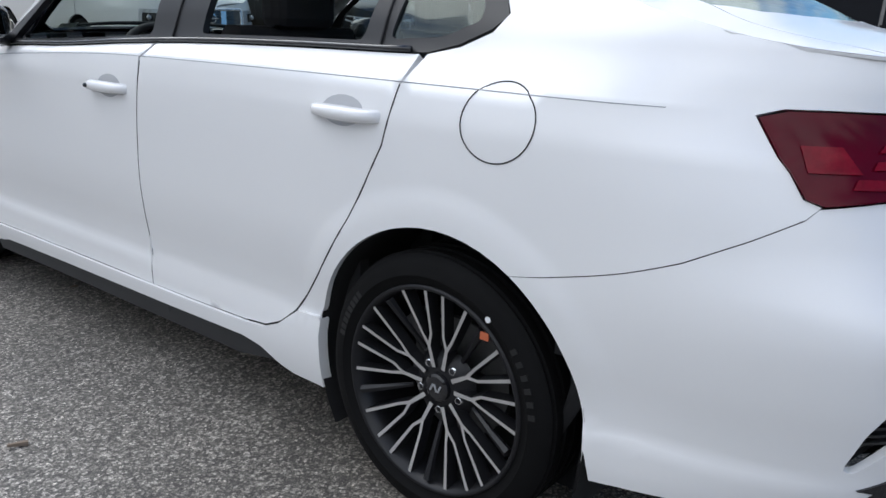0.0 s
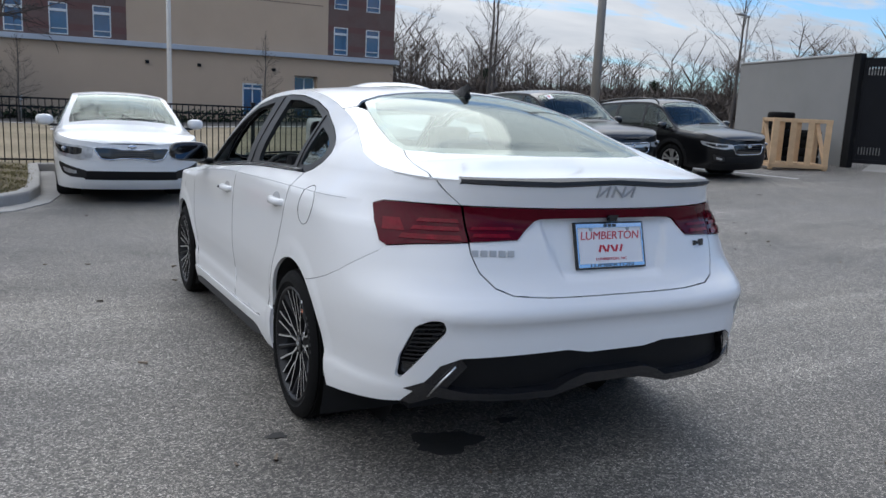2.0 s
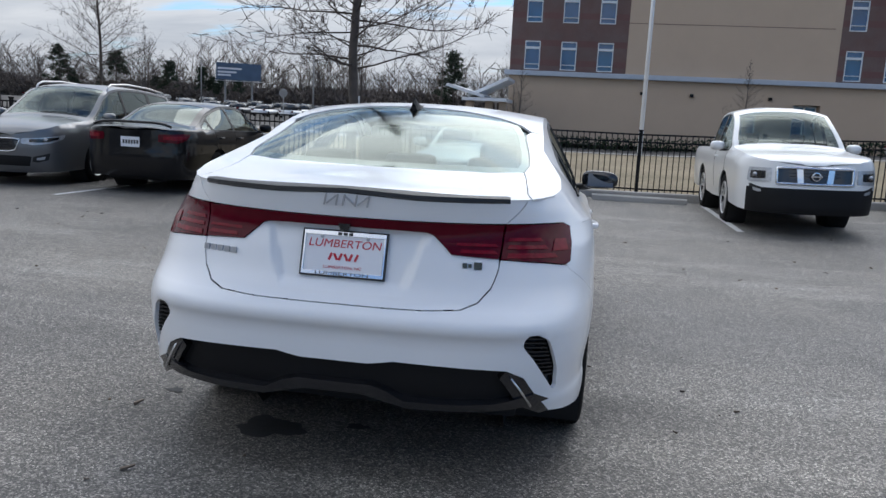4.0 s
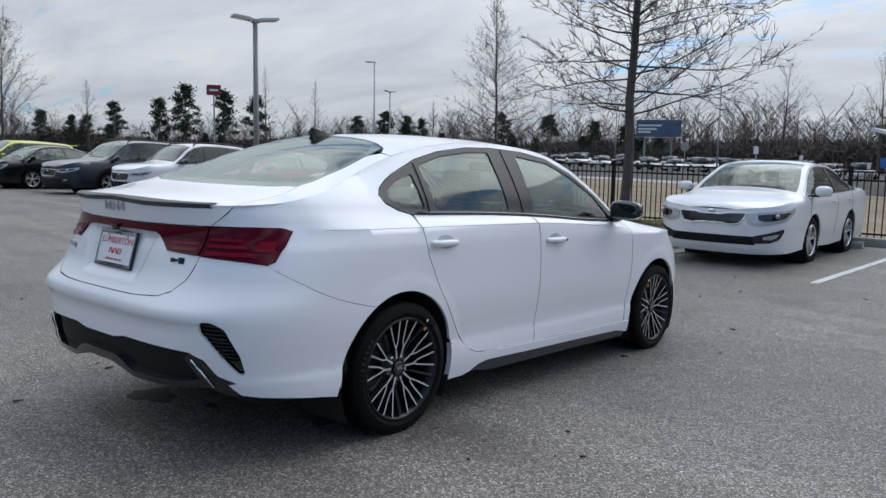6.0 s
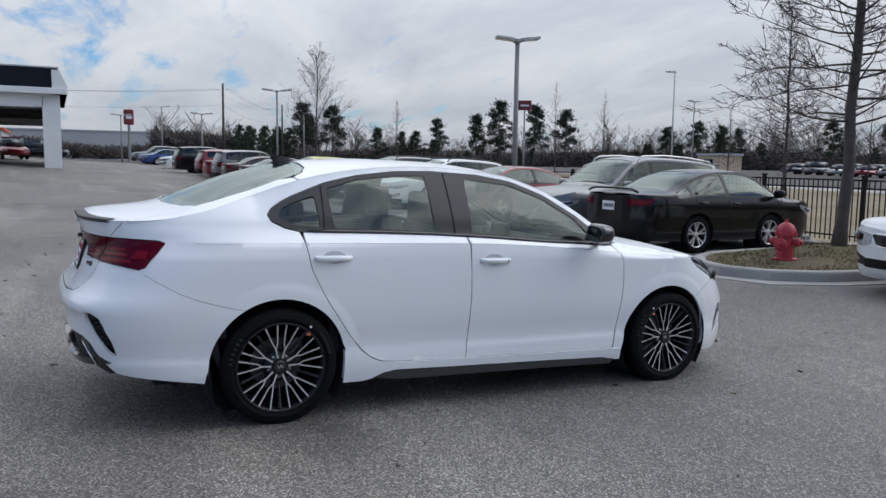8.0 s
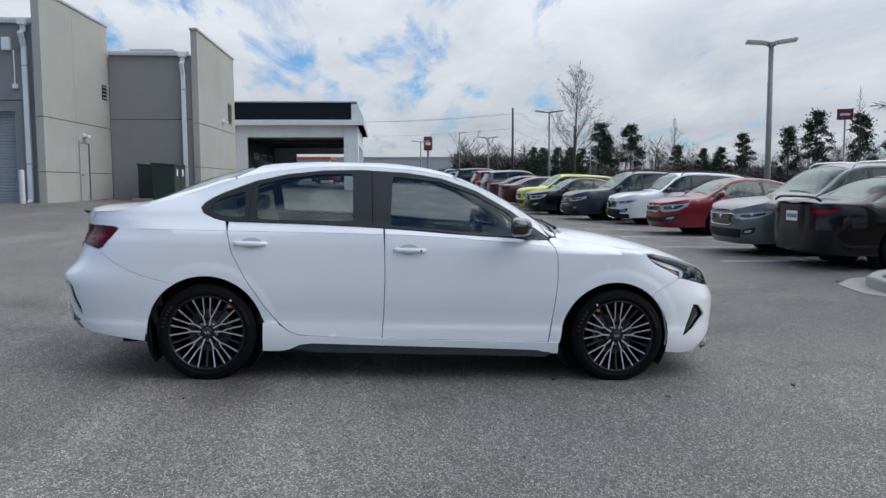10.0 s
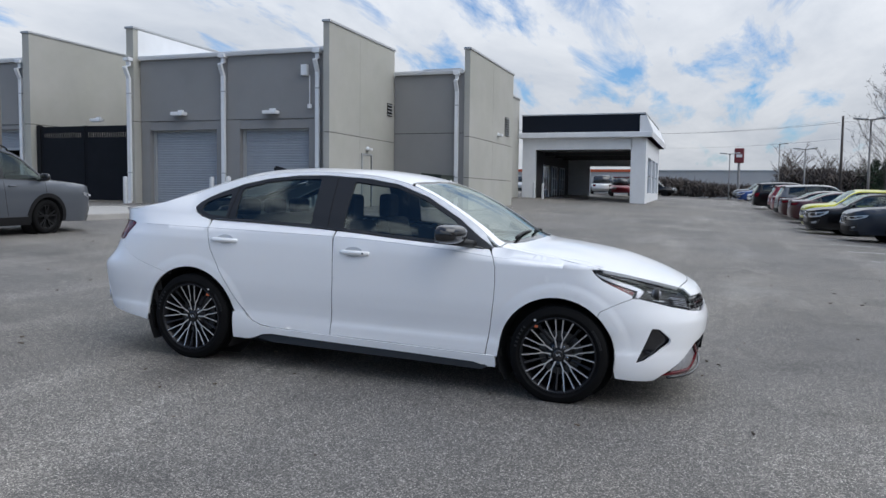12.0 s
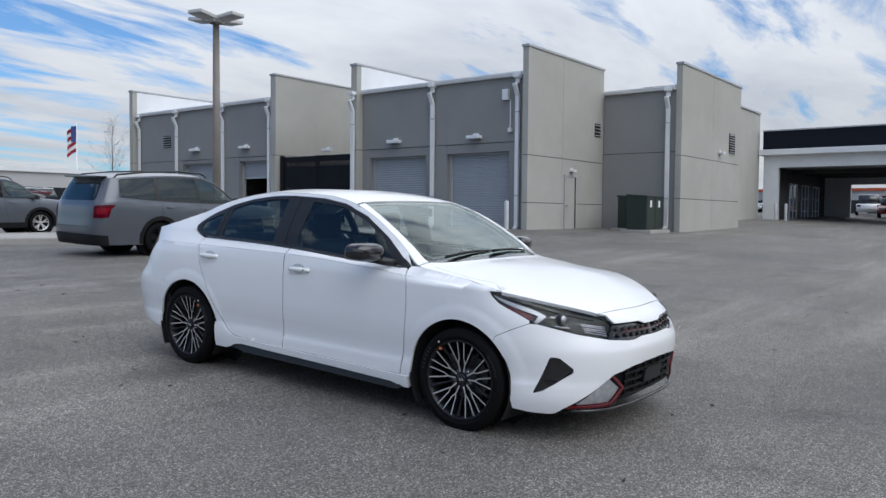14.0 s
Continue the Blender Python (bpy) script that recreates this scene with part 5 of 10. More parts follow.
def skin(name, poly, fn, material, parent, side=1, holes=(), step=0.04, sink=0.0, rim=0.016, extra=(), label="", hole_rim=None):
    """A panel of a skin: an outline with holes in the skin's own plane, filled with triangles, laid on the skin, with its edges turned in."""
    loops = [dense(list(poly), step)] + [dense(list(h), step) for h in holes]
    pts, edges = [], []
    for lp in loops:
        k = len(pts)
        pts += lp
        edges += [(k + i, k + (i + 1) % len(lp)) for i in range(len(lp))]
    nb = len(pts)
    xs, ys = [p[0] for p in loops[0]], [p[1] for p in loops[0]]
    bnd = np.array(pts)
    cand = list(extra)
    gx = np.arange(min(xs), max(xs), step)
    gy = np.arange(min(ys), max(ys), step * 0.87)
    for j, y in enumerate(gy):
        cand += [(x + (step / 2 if j % 2 else 0), y) for x in gx]
    kept = []
    ex = np.array(extra) if len(extra) else None
    ca = np.array(cand)
    ok = inside_all(ca, loops[0])
    for h in loops[1:]:
        ok &= ~inside_all(ca, h)
    for q, p in enumerate(cand):
        if not ok[q]:
            continue
        if np.min(np.hypot(bnd[:, 0] - p[0], bnd[:, 1] - p[1])) < step * (0.25 if q < len(extra) else 0.45):
            continue
        if ex is not None and q >= len(extra) and np.min(np.hypot(ex[:, 0] - p[0], ex[:, 1] - p[1])) < step * 0.4:
            continue
        kept.append(p)
    pts += kept
    vs, _, fs, *_ = delaunay_2d_cdt([Vector(p) for p in pts], edges, [], 0, 1e-7)
    cen = np.array([(sum(vs[i].x for i in f) / len(f), sum(vs[i].y for i in f) / len(f)) for f in fs])
    ok = inside_all(cen, loops[0])
    for h in loops[1:]:
        ok &= ~inside_all(cen, h)
    tris = [tuple(f) for f, q in zip(fs, ok) if q]
    e = 0.0025
    co, nr = [], []
    for v in vs:
        p = fn(v.x, v.y)
        du, dv = fn(v.x + e, v.y) - fn(v.x - e, v.y), fn(v.x, v.y + e) - fn(v.x, v.y - e)
        n = du.cross(dv)
        n = n.normalized() if n.length > 1e-12 else Vector((0, 0, 1))
        if n.x * p.x + n.z * 0.25 * (1 if p.z > 0.7 else 0) + (n.y * p.y) * 0.3 < 0:
            n = -n
        co.append(p - n * sink)
        nr.append(n)
    count = {}
    for t in tris:
        for a, b in zip(t, t[1:] + t[:1]):
            count[frozenset((a, b))] = count.get(frozenset((a, b)), 0) + 1
    faces = []
    for t in tris:
        g = (co[t[1]] - co[t[0]]).cross(co[t[2]] - co[t[0]])
        faces.append(t if g.dot(nr[t[0]] + nr[t[1]] + nr[t[2]]) > 0 else t[::-1])
    nv = len(co)
    if rim:
        own, low = {}, {}
        for t in list(faces):
            for a, b in zip(t, t[1:] + t[:1]):
                if count[frozenset((a, b))] == 1:
                    out = (co[b] - co[a]).cross(nr[a])
                    out = out.normalized() if out.length > 0 else nr[a]
                    for k in (a, b):
                        if k not in own:
                            own[k] = len(co)
                            co.append(co[k].copy())
                            nr.append(out)
                            low[k] = len(co)
                            co.append(co[k] - nr[k] * rim)
                            nr.append(out)
                    faces.append((own[b], own[a], low[a], low[b]))
    if side < 0:
        co = [Vector((-p.x, p.y, p.z)) for p in co]
        nr = [Vector((-p.x, p.y, p.z)) for p in nr]
        faces = [f[::-1] for f in faces]
    me = bpy.data.meshes.new(name)
    me.from_pydata([tuple(p) for p in co], [], faces)
    me.polygons.foreach_set("use_smooth", [True] * len(me.polygons))
    me.materials.append(material)
    me.update()
    me.normals_split_custom_set_from_vertices([tuple(n) for n in nr])
    ob = new(name, me)
    ob.parent = parent
    return tagged(ob, label) if label else ob


def crease_points(a, b):
    out = []
    for y in np.arange(a, b, 0.03):
        z = curve_at(Z_CREASE, y)
        out += [(y, z - 0.002), (y + 0.01, z + 0.009)]
    return out


def ring_points(a0, a1, front=False):
    """Points along the step of an arch lip, to give the panels a clean edge there."""
    cy, place = (1.345, NY) if front else (-1.352, RY)
    return [place(cy + r * math.cos(a), 0.315 + r * math.sin(a)) for r in (0.418, 0.430, 0.447, 0.464, 0.476) for a in np.arange(radians(a0), radians(a1), 0.05)]


def arc(cy, cz, r, a0, a1, n=18):
    return [(cy + r * math.cos(radians(a0 + (a1 - a0) * i / n)), cz + r * math.sin(radians(a0 + (a1 - a0) * i / n))) for i in range(n + 1)]


UC_R, UC_F = YR - ARC, YF + ARC                     # the centre lines of tail and nose


def around(u, z):
    """The skin with tail and nose carried on past the centre line to the other side."""
    if u < UC_R or u > UC_F:
        p = body(2 * (UC_R if u < UC_R else UC_F) - u, z)
        return Vector((-p.x, p.y, p.z))
    return body(u, z)


def whole(pts, c):
    """The outline that pts, from the centre line out and back to it, make with their mirror image."""
    return pts + [(2 * c - u, z) for u, z in pts[::-1] if abs(u - c) > 1e-3]


def arc_r(*a):
    return [RY(y, z) for y, z in arc(*a)]


def arc_f(*a):
    return [NY(y, z) for y, z in arc(*a)]


G = 0.0021                                           # half of a shut line
HERO_M = Matrix(((0.99988, -0.01434, 0.00537, 0.0039), (0.01416, 0.9994, 0.03156, -0.0011), (-0.00582, -0.03148, 0.99949, 0.0154), (0, 0, 0, 1)))
hero = empty("white_sedan")
tagged(hero, "white four-door sedan with black trim and dark alloy wheels", "car")
belt = lambda y: curve_at(Z_BELT, y)

# outlines on the side, in y and height
SPLIT = [(-0.230, 1.02), (-0.222, 0.85), (-0.216, 0.67), (-0.220, 0.45), (-0.229, 0.286)]
DOOR_F = [(0.874, 0.950), (0.905, 0.895), (0.921, 0.837), (0.926, 0.73), (0.922, 0.62), (0.905, 0.45), (0.880, 0.268)]
DOOR_R = [(-1.236, 1.032), (-1.226, 0.965), (-1.196, 0.835), (-1.150, 0.745), (-1.105, 0.662), (-1.045, 0.575), (-0.989, 0.492), (-0.940, 0.43), (-0.892, 0.377), (-0.835, 0.331), (-0.775, 0.306), (-0.70, 0.299)]
WIN_TOP = [(-1.412, 1.110), (-1.385, 1.145), (-1.33, 1.180), (-1.265, 1.212), (-1.067, 1.290), (-0.87, 1.337), (-0.634, 1.368), (-0.398, 1.378), (-0.083, 1.367), (0.153, 1.335), (0.391, 1.256), (0.631, 1.125), (0.80, 1.005), (0.874, 0.951)]
WIN_BOT = [(y, belt(y)) for y in (0.70, 0.45, 0.2, -0.05, -0.3, -0.6, -0.9, -1.15)] + [(-1.245, 1.030), (-1.32, 1.050), (-1.385, 1.082)]
ARCH_R, ARCH_F = (-1.357, 0.313, 0.369), (1.330, 0.313, 0.366)
SEAM_R = [(-1.547, 0.630), (-1.62, 0.643), (-1.70, 0.663), (-1.78, 0.687), (-1.87, 0.722), (-1.96, 0.770), (-2.03, 0.812)]
trim_poly = WIN_TOP[::-1] + WIN_BOT[::-1][::-1]


def win_outline():
    return WIN_TOP + WIN_BOT


GL_FRONT = rounded([(-0.175, 1.345), (-0.185, belt(-0.18) + 0.022), (0.2, belt(0.2) + 0.020), (0.55, belt(0.55) + 0.020), (0.735, belt(0.735) + 0.022), (0.60, 1.118), (0.375, 1.237), (0.145, 1.314)], 0.02, 3)
GL_REAR = rounded([(-0.440, 1.354), (-0.43, belt(-0.43) + 0.022), (-0.75, belt(-0.75) + 0.020), (-1.045, belt(-1.045) + 0.020), (-1.062, 1.262), (-0.87, 1.316), (-0.64, 1.346)], 0.02, 3)
GL_QTR = rounded([(-1.135, 1.222), (-1.125, 1.052), (-1.27, 1.062), (-1.355, 1.100), (-1.335, 1.145), (-1.265, 1.180)], 0.02, 3)

for s in (1, -1):
    # doors
    top_f = [(y, belt(y) - 0.004) for y in (-0.222, 0.0, 0.2, 0.4, 0.6, 0.75)] + [(0.862, 0.945)]
    poly = top_f + [(y - G, z) for y, z in DOOR_F[1:-1]] + [(0.875, 0.272), (0.5, 0.277), (0.1, 0.283)] + [(y + G, z) for y, z in SPLIT[:0:-1]]
    fd = skin("front_door", poly, body, WHITE, hero, s, extra=crease_points(-0.21, 0.88) + ring_points(90, 180, True), step=0.036)
    top_r = [(y, belt(y) - 0.004) for y in (-1.225, -1.0, -0.8, -0.6, -0.4, -0.234)]
    poly = top_r + [(y - G, z) for y, z in SPLIT[1:]] + [(-0.45, 0.291)] + [(y + G, z) for y, z in DOOR_R[:0:-1]]
    rd = skin("rear_door", poly, body, WHITE, hero, s, extra=crease_points(-1.2, -0.24) + ring_points(0, 90), step=0.036)
    # window surround and panes
    skin("window_surround", win_outline(), body, BLACKTRIM, hero, s, holes=(GL_FRONT, GL_REAR, GL_QTR), step=0.03, sink=0.001, rim=0.02, label="satin black window surround and door pillars")
    if s > 0:                                        # the left windows are wound down
        skin("front_side_glass", GL_FRONT, body, GLASS_SIDE, hero, s, step=0.08, sink=0.006, rim=0)
        skin("rear_side_glass", GL_REAR, body, GLASS_SIDE, hero, s, step=0.08, sink=0.006, rim=0)
    skin("quarter_glass", GL_QTR, body, GLASS_SIDE, hero, s, step=0.08, sink=0.006, rim=0)
    # a fine pillar joint between the doors and at the quarter pane
    for y0, y1, z0, z1 in ((-0.300, -0.312, 1.02, 1.372), (-1.105, -1.090, 1.032, 1.27)):
        bm = bmesh.new()
        tube(bm, [body(y0 + (y1 - y0) * t, z0 + (z1 - z0) * t) * 1.0 + Vector((0.0005, 0, 0)) for t in (0, 0.25, 0.5, 0.75, 1)], 0.0035, 5)
        if s < 0:
            bmesh.ops.transform(bm, matrix=Matrix.Diagonal((-1, 1, 1, 1)), verts=bm.verts)
        part("pillar_joint", bm, LINER, hero)
    # bright sill line under the windows
    bm = bmesh.new()
    tube(bm, [Vector((s * (side_w(y, belt(y)) + 0.002), y, belt(y) + 0.006)) for y in np.linspace(-1.2, 0.82, 24)], 0.007, 6)
    part("belt_moulding", bm, BLACKGLOSS, hero, smooth=True)
    # rear quarter with the roof side over the windows
    rail = [(y, curve_at(Z_RAIL, y) - 0.0005) for y in (-1.9, -1.7, -1.55, -1.41, -1.27, -1.07, -0.87, -0.63, -0.4, -0.08, 0.15, 0.39, 0.55, 0.70, 0.80)]
    rail = [RY(*rail[0]), RY(*rail[1]), RY(*rail[2])] + rail[3:]
    tip = RY(-1.922, 0.966)
    poly = [(0.868, 0.972), (0.885, 0.958)] + [(y, z + 0.004) for y, z in WIN_TOP[::-1][1:]] + [(-1.392, 1.076), (-1.325, 1.044), (-1.247, 1.026)] + [(y - G, z) for y, z in DOOR_R[1:-3]] + \
           [(-0.903, 0.3785), (-0.985, 0.383)] + arc_r(*ARCH_R, 10, 121)[1:] + [RY(y, z + 0.0013) for y, z in SEAM_R[1:]] + [RY(-2.046, 0.8325), RY(-2.019, 0.843), RY(-1.992, 0.882), RY(-1.951, 0.928), tip, RY(-1.96, 0.978)] + \
           [R(0.70, 0.979), R(0.554, 0.977), R(0.592, 1.013), R(0.6125, 1.040)] + [RY(y, curve_at(Z_RAIL, y)) for y in (-2.1035, -2.06, -2.0)] + rail
    skin("quarter_panel", poly, body, WHITE, hero, s, extra=crease_points(-1.95, -1.24) + ring_points(0, 180), step=0.036, label="white rear quarter panel and roof side")
    # sill
    poly = [(-0.996, 0.380), (-0.985, 0.387), (-0.908, 0.3815), (-0.8375, 0.3285), (-0.777, 0.3033), (-0.70, 0.2963), (-0.45, 0.2885), (-0.1, 0.2820), (0.4, 0.2755), (0.878, 0.2685), (0.945, 0.2660), (0.948, 0.192), (0.90, 0.192),
            (0.80, 0.215), (0.3, 0.228), (-0.3, 0.240), (-0.68, 0.250), (-0.755, 0.240), (-0.83, 0.208), (-0.88, 0.197), (-0.996, 0.197)]
    skin("side_sill", poly, lambda u, z: body(u, z) + Vector((0.010, 0, 0)), WHITE, hero, s, step=0.035, rim=0.03)
    poly = [(-0.76, 0.245), (-0.3, 0.246), (0.3, 0.234), (0.82, 0.22), (0.90, 0.196), (0.86, 0.170), (0.3, 0.180), (-0.3, 0.186), (-0.66, 0.190), (-0.80, 0.212)]
    skin("sill_extension", poly, lambda u, z: body(u, z) + Vector((-0.012 + (0.246 - z) * 0.5, 0, 0)), BLACKTRIM, hero, s, step=0.04, rim=0.05, label="black lower sill extension")
    # front wing
    hl_tip = NY(1.528, 0.867)
    poly = [(0.885, 0.958), (0.876, 0.944)] + [(y + G, z) for y, z in DOOR_F[1:]] + [(0.955, 0.262), (0.965, 0.32)] + arc_f(*ARCH_F, 176, 47.2)[1:] + \
           [NY(1.594, 0.6125), NY(1.692, 0.6630), NY(1.779, 0.7020), NY(1.777, 0.715), NY(1.69, 0.757), NY(1.597, 0.800), NY(1.548, 0.838), hl_tip] + [(y, z) for y, z in (NY(1.602, curve_at(Z_RAIL, 1.602)), NY(1.50, curve_at(Z_RAIL, 1.50)), NY(1.43, curve_at(Z_RAIL, 1.43)), (1.35, 0.905), (1.2, 0.925), (1.05, 0.945), (0.95, 0.958))]
    skin("front_wing", poly, body, WHITE, hero, s, extra=crease_points(0.93, 1.4) + ring_points(0, 180, True), step=0.036)
    # wheel wells
    for cy, cz, r in (ARCH_R, ARCH_F):
        bm = bmesh.new()
        lathe(bm, [(0.872 * s, r + 0.004), (0.60 * s, r + 0.012), (0.52 * s, r)], 26, "x", Matrix.Translation((0, cy, cz)), radians(-32), radians(212))
        part("wheel_well", bm, LINER, hero, smooth=True)
        bm = bmesh.new()
        lathe(bm, [(0.56 * s, r + 0.01), (0.55 * s, 0.0)], 26, "x", Matrix.Translation((0, cy, cz)))
        part("wheel_well_back", bm, LINER, hero)
    # mud flaps behind the wheels
    for y0, z0, dz in ((-1.705, 0.175, 0.19), (0.962, 0.150, 0.18)):
        bm = bmesh.new()
        prism(bm, rounded([(0, 0), (0.085, 0), (0.095, dz), (0, dz)], 0.025, 3), 0.012)
        f = part("mud_flap", bm, PLASTIC, hero)
        f.matrix_local = pose(s * 0.80 + (0 if s > 0 else 0.0), y0, z0, 6, 0, 0) @ (Matrix.Diagonal((s, 1, 1, 1)) if s < 0 else Matrix()) @ pose(-0.05, 0, 0)

def shut_shade(line, fn, s, depth=0.0026, r=0.0036):
    """A black bar a few millimetres down a shut line, painting the gap's shade."""
    bm = bmesh.new()
    pts = []
    for (a0, b0), (a1, b1) in zip(line, line[1:]):
        n = max(1, int(math.hypot(a1 - a0, b1 - b0) / 0.04))
        pts += [(a0 + (a1 - a0) * i / n, b0 + (b1 - b0) * i / n) for i in range(n)]
    out = []
    for a, b in pts + [line[-1]]:
        q, e = fn(a, b), 0.003
        nr = (fn(a + e, b) - fn(a - e, b)).cross(fn(a, b + e) - fn(a, b - e)).normalized()
        if nr.dot(Vector((q.x, q.y * 0.3, 0.2))) < 0:
            nr = -nr
        q = q - nr * depth
        out.append(Vector((q.x * s, q.y, q.z)))
    tube(bm, out, r, 5)
    part("shut_line_seal", bm, LINER, hero)


for s in (1, -1):
    shut_shade([(-0.231, 1.0)] + SPLIT[1:], body, s)
    shut_shade(DOOR_F[1:], body, s)
    shut_shade(DOOR_R[1:], body, s)
    shut_shade([(-0.70, 0.2975), (-0.45, 0.290), (-0.1, 0.2835), (0.4, 0.2765), (0.878, 0.2700)], body, s, 0.0024, 0.0028)
    shut_shade([RY(y, z) for y, z in SEAM_R], body, s, 0.006)

# inner shell closes the joints, dark
for s in (1, -1):
    bm = bmesh.new()
    us = list(np.linspace(YR - ARC, YR, 40)) + list(np.linspace(YR, YF, 60)) + list(np.linspace(YF, YF + ARC, 40))
    rows_ = []
    for u in us:
        p0 = body(u, 0.6)
        top = 0.93 if -1.3 < u < 0.95 else (0.93 if u <= -1.3 else min(0.80, curve_at(Z_TOP, p0.y) - 0.09))
        if u > YF:
            top = min(top, curve_at(Z_TOP, p0.y) - 0.07, 0.66)
        col = []
        for k in range(12):
            bottom = 0.40 if u < YR - 0.2 else 0.33 if u > YF + 0.2 else 0.22
            z = bottom + (top - bottom) * k / 11
            p = body(u, z)
            q = Vector((p.x * 0.955, p.y * 0.975, z))
            col.append((bm.verts.new((q.x * s, q.y, q.z)), p0.y, z))
        rows_.append(col)
    for a, b in zip(rows_, rows_[1:]):
        for k in range(11):
            vv = (a[k], b[k], b[k + 1], a[k + 1])
            if any(math.hypot(v[1] - cy, v[2] - cz) < r - 0.01 for v in vv for cy, cz, r in (ARCH_R, ARCH_F)):
                continue
            try:
                bm.faces.new([v[0] for v in vv])
            except ValueError:
                pass
    part("inner_shell", bm, LINER, hero)
bm = boxes((-0.76, 0.76, -0.95, 0.93, 0.165, 0.25), (-0.62, 0.62, -1.95, -0.96, 0.20, 0.34), (-0.62, 0.62, 0.94, 1.95, 0.18, 0.34))
part("floor_pan", bm, LINER, hero)

# ---- top skins ----
def both(pts):
    """An outline that is the mirror image of itself: pts run from the centre line out and back to it."""
    return pts + [(-x, y) for x, y in pts[::-1] if abs(x) > 1e-6]


FRONT_Y = (1.60, 1.70, 1.80, 1.88, 1.95, 2.01)
BON = [(0.0, 1.060), (0.30, 1.052), (0.50, 1.030), (0.62, 0.990), (0.675, 0.945), (0.705, 1.00), (0.725, 1.15), (0.728, 1.30), (0.715, 1.48)] + [(edge_x(y) - 0.001, y) for y in FRONT_Y] + [(0.475, 2.036), (0.40, 2.048), (0.25, 2.066), (0.126, 2.078), (0.0, 2.082)]
skin("bonnet", both(BON), deck, WHITE, hero, 1, step=0.05, rim=0.02)
CAP = [(0.0, 2.087), (0.126, 2.083), (0.25, 2.071), (0.40, 2.053), (0.478, 2.041)] + [(edge_x(y) - 0.0005, y) for y in (2.05, 2.08, 2.105, 2.13, 2.15)] + [(0.12, 2.158), (0.0, 2.162)]
skin("nose_panel", both(CAP), deck, WHITE, hero, 1, step=0.03, rim=0.01)
for s in (1, -1):
    shut_shade([(x + 0.002, y) for x, y in BON[4:9]] + [(edge_x(1.598) - 0.003, 1.598)], deck, s, 0.008, 0.003)
    shut_shade([(0.470, 2.040), (0.40, 2.0505), (0.25, 2.0685), (0.126, 2.0805), (0.0, 2.0845)], deck, s, 0.008, 0.003)
    strip = [(x + 0.004, y) for x, y in BON[4:9]] + [(edge_x(y) - 0.0005, y) for y in (1.597, 1.55, 1.48, 1.30, 1.15, 1.0, 0.93)]
    skin("wing_top", strip, deck, WHITE, hero, s, step=0.03, rim=0.006)
    # screen pillar
    strip = [(0.675, 0.935), (edge_x(0.92) - 0.0005, 0.92)] + [(edge_x(y) - 0.0005, y) for y in (0.80, 0.70, 0.55, 0.39, 0.27)] + [(0.560, 0.255), (0.600, 0.39), (0.630, 0.55), (0.655, 0.72), (0.668, 0.86)]
    skin("screen_pillar", strip, deck, WHITE, hero, s, step=0.03, rim=0.01)
WS = [(0.0, 0.320), (0.30, 0.308), (0.48, 0.282), (0.552, 0.262), (0.594, 0.39), (0.624, 0.55), (0.648, 0.72), (0.660, 0.88), (0.60, 0.945), (0.45, 0.985), (0.25, 1.005), (0.0, 1.012)]
skin("windscreen", both(WS), deck, GLASS_CLEAR, hero, 1, step=0.08, sink=0.004, rim=0)
band = [(0.0, 0.29), (0.30, 0.278), (0.49, 0.250), (0.565, 0.236), (0.612, 0.39), (0.642, 0.55), (0.668, 0.73), (0.680, 0.93), (0.62, 0.995), (0.46, 1.035), (0.25, 1.056), (0.0, 1.064)]
inner = [(0.0, 0.345), (0.28, 0.332), (0.46, 0.306), (0.532, 0.290), (0.578, 0.41), (0.608, 0.56), (0.630, 0.72), (0.640, 0.85), (0.58, 0.905), (0.43, 0.945), (0.25, 0.965), (0.0, 0.972)]
skin("windscreen_border", both(band), deck, BLACKGLOSS, hero, 1, holes=(both(inner),), step=0.04, sink=0.006, rim=0.01, label="black ceramic border and cowl of the windscreen")
ROOF = [(0.0, 0.285), (0.30, 0.273), (0.49, 0.245), (0.562, 0.232)] + [(edge_x(y) - 0.0005, y) for y in (0.25, 0.15, -0.08, -0.4, -0.63, -0.87, -1.07, -1.2)] + [(0.565, -1.215), (0.52, -1.155), (0.42, -1.110), (0.22, -1.090), (0.0, -1.085)]
skin("roof", both(ROOF), deck, WHITE, hero, 1, step=0.06, rim=0.01)
BACK = [(0.0, -1.100), (0.22, -1.105), (0.42, -1.125), (0.505, -1.165), (0.545, -1.30), (0.575, -1.50), (0.590, -1.66), (0.575, -1.745), (0.45, -1.795), (0.25, -1.825), (0.0, -1.838)]
skin("rear_window", both(BACK), deck, GLASS_CLEAR, hero, 1, step=0.08, sink=0.004, rim=0)
b_in = [(0.0, -1.135), (0.22, -1.14), (0.40, -1.158), (0.475, -1.195), (0.515, -1.31), (0.548, -1.50), (0.560, -1.64), (0.55, -1.70), (0.43, -1.75), (0.25, -1.78), (0.0, -1.79)]
skin("rear_window_border", both([(x * 1.006, y + (0.006 if y > -1.2 else -0.004)) for x, y in BACK]), deck, BLACKGLOSS, hero, 1, holes=(both(b_in),), step=0.04, sink=0.007, rim=0.004, label="black ceramic border of the rear window")
LIP_Y = (-2.292, -2.285, -2.27, -2.245, -2.21, -2.17, -2.13, -2.105)
LIP = [(0.0, -2.294)] + [(edge_x(y) - 0.0005, y) for y in LIP_Y]
BOOT = [(0.0, -1.846), (0.25, -1.833), (0.45, -1.803), (0.575, -1.752), (0.588, -1.80), (0.602, -1.92), (0.610, -2.03)] + LIP[::-1]
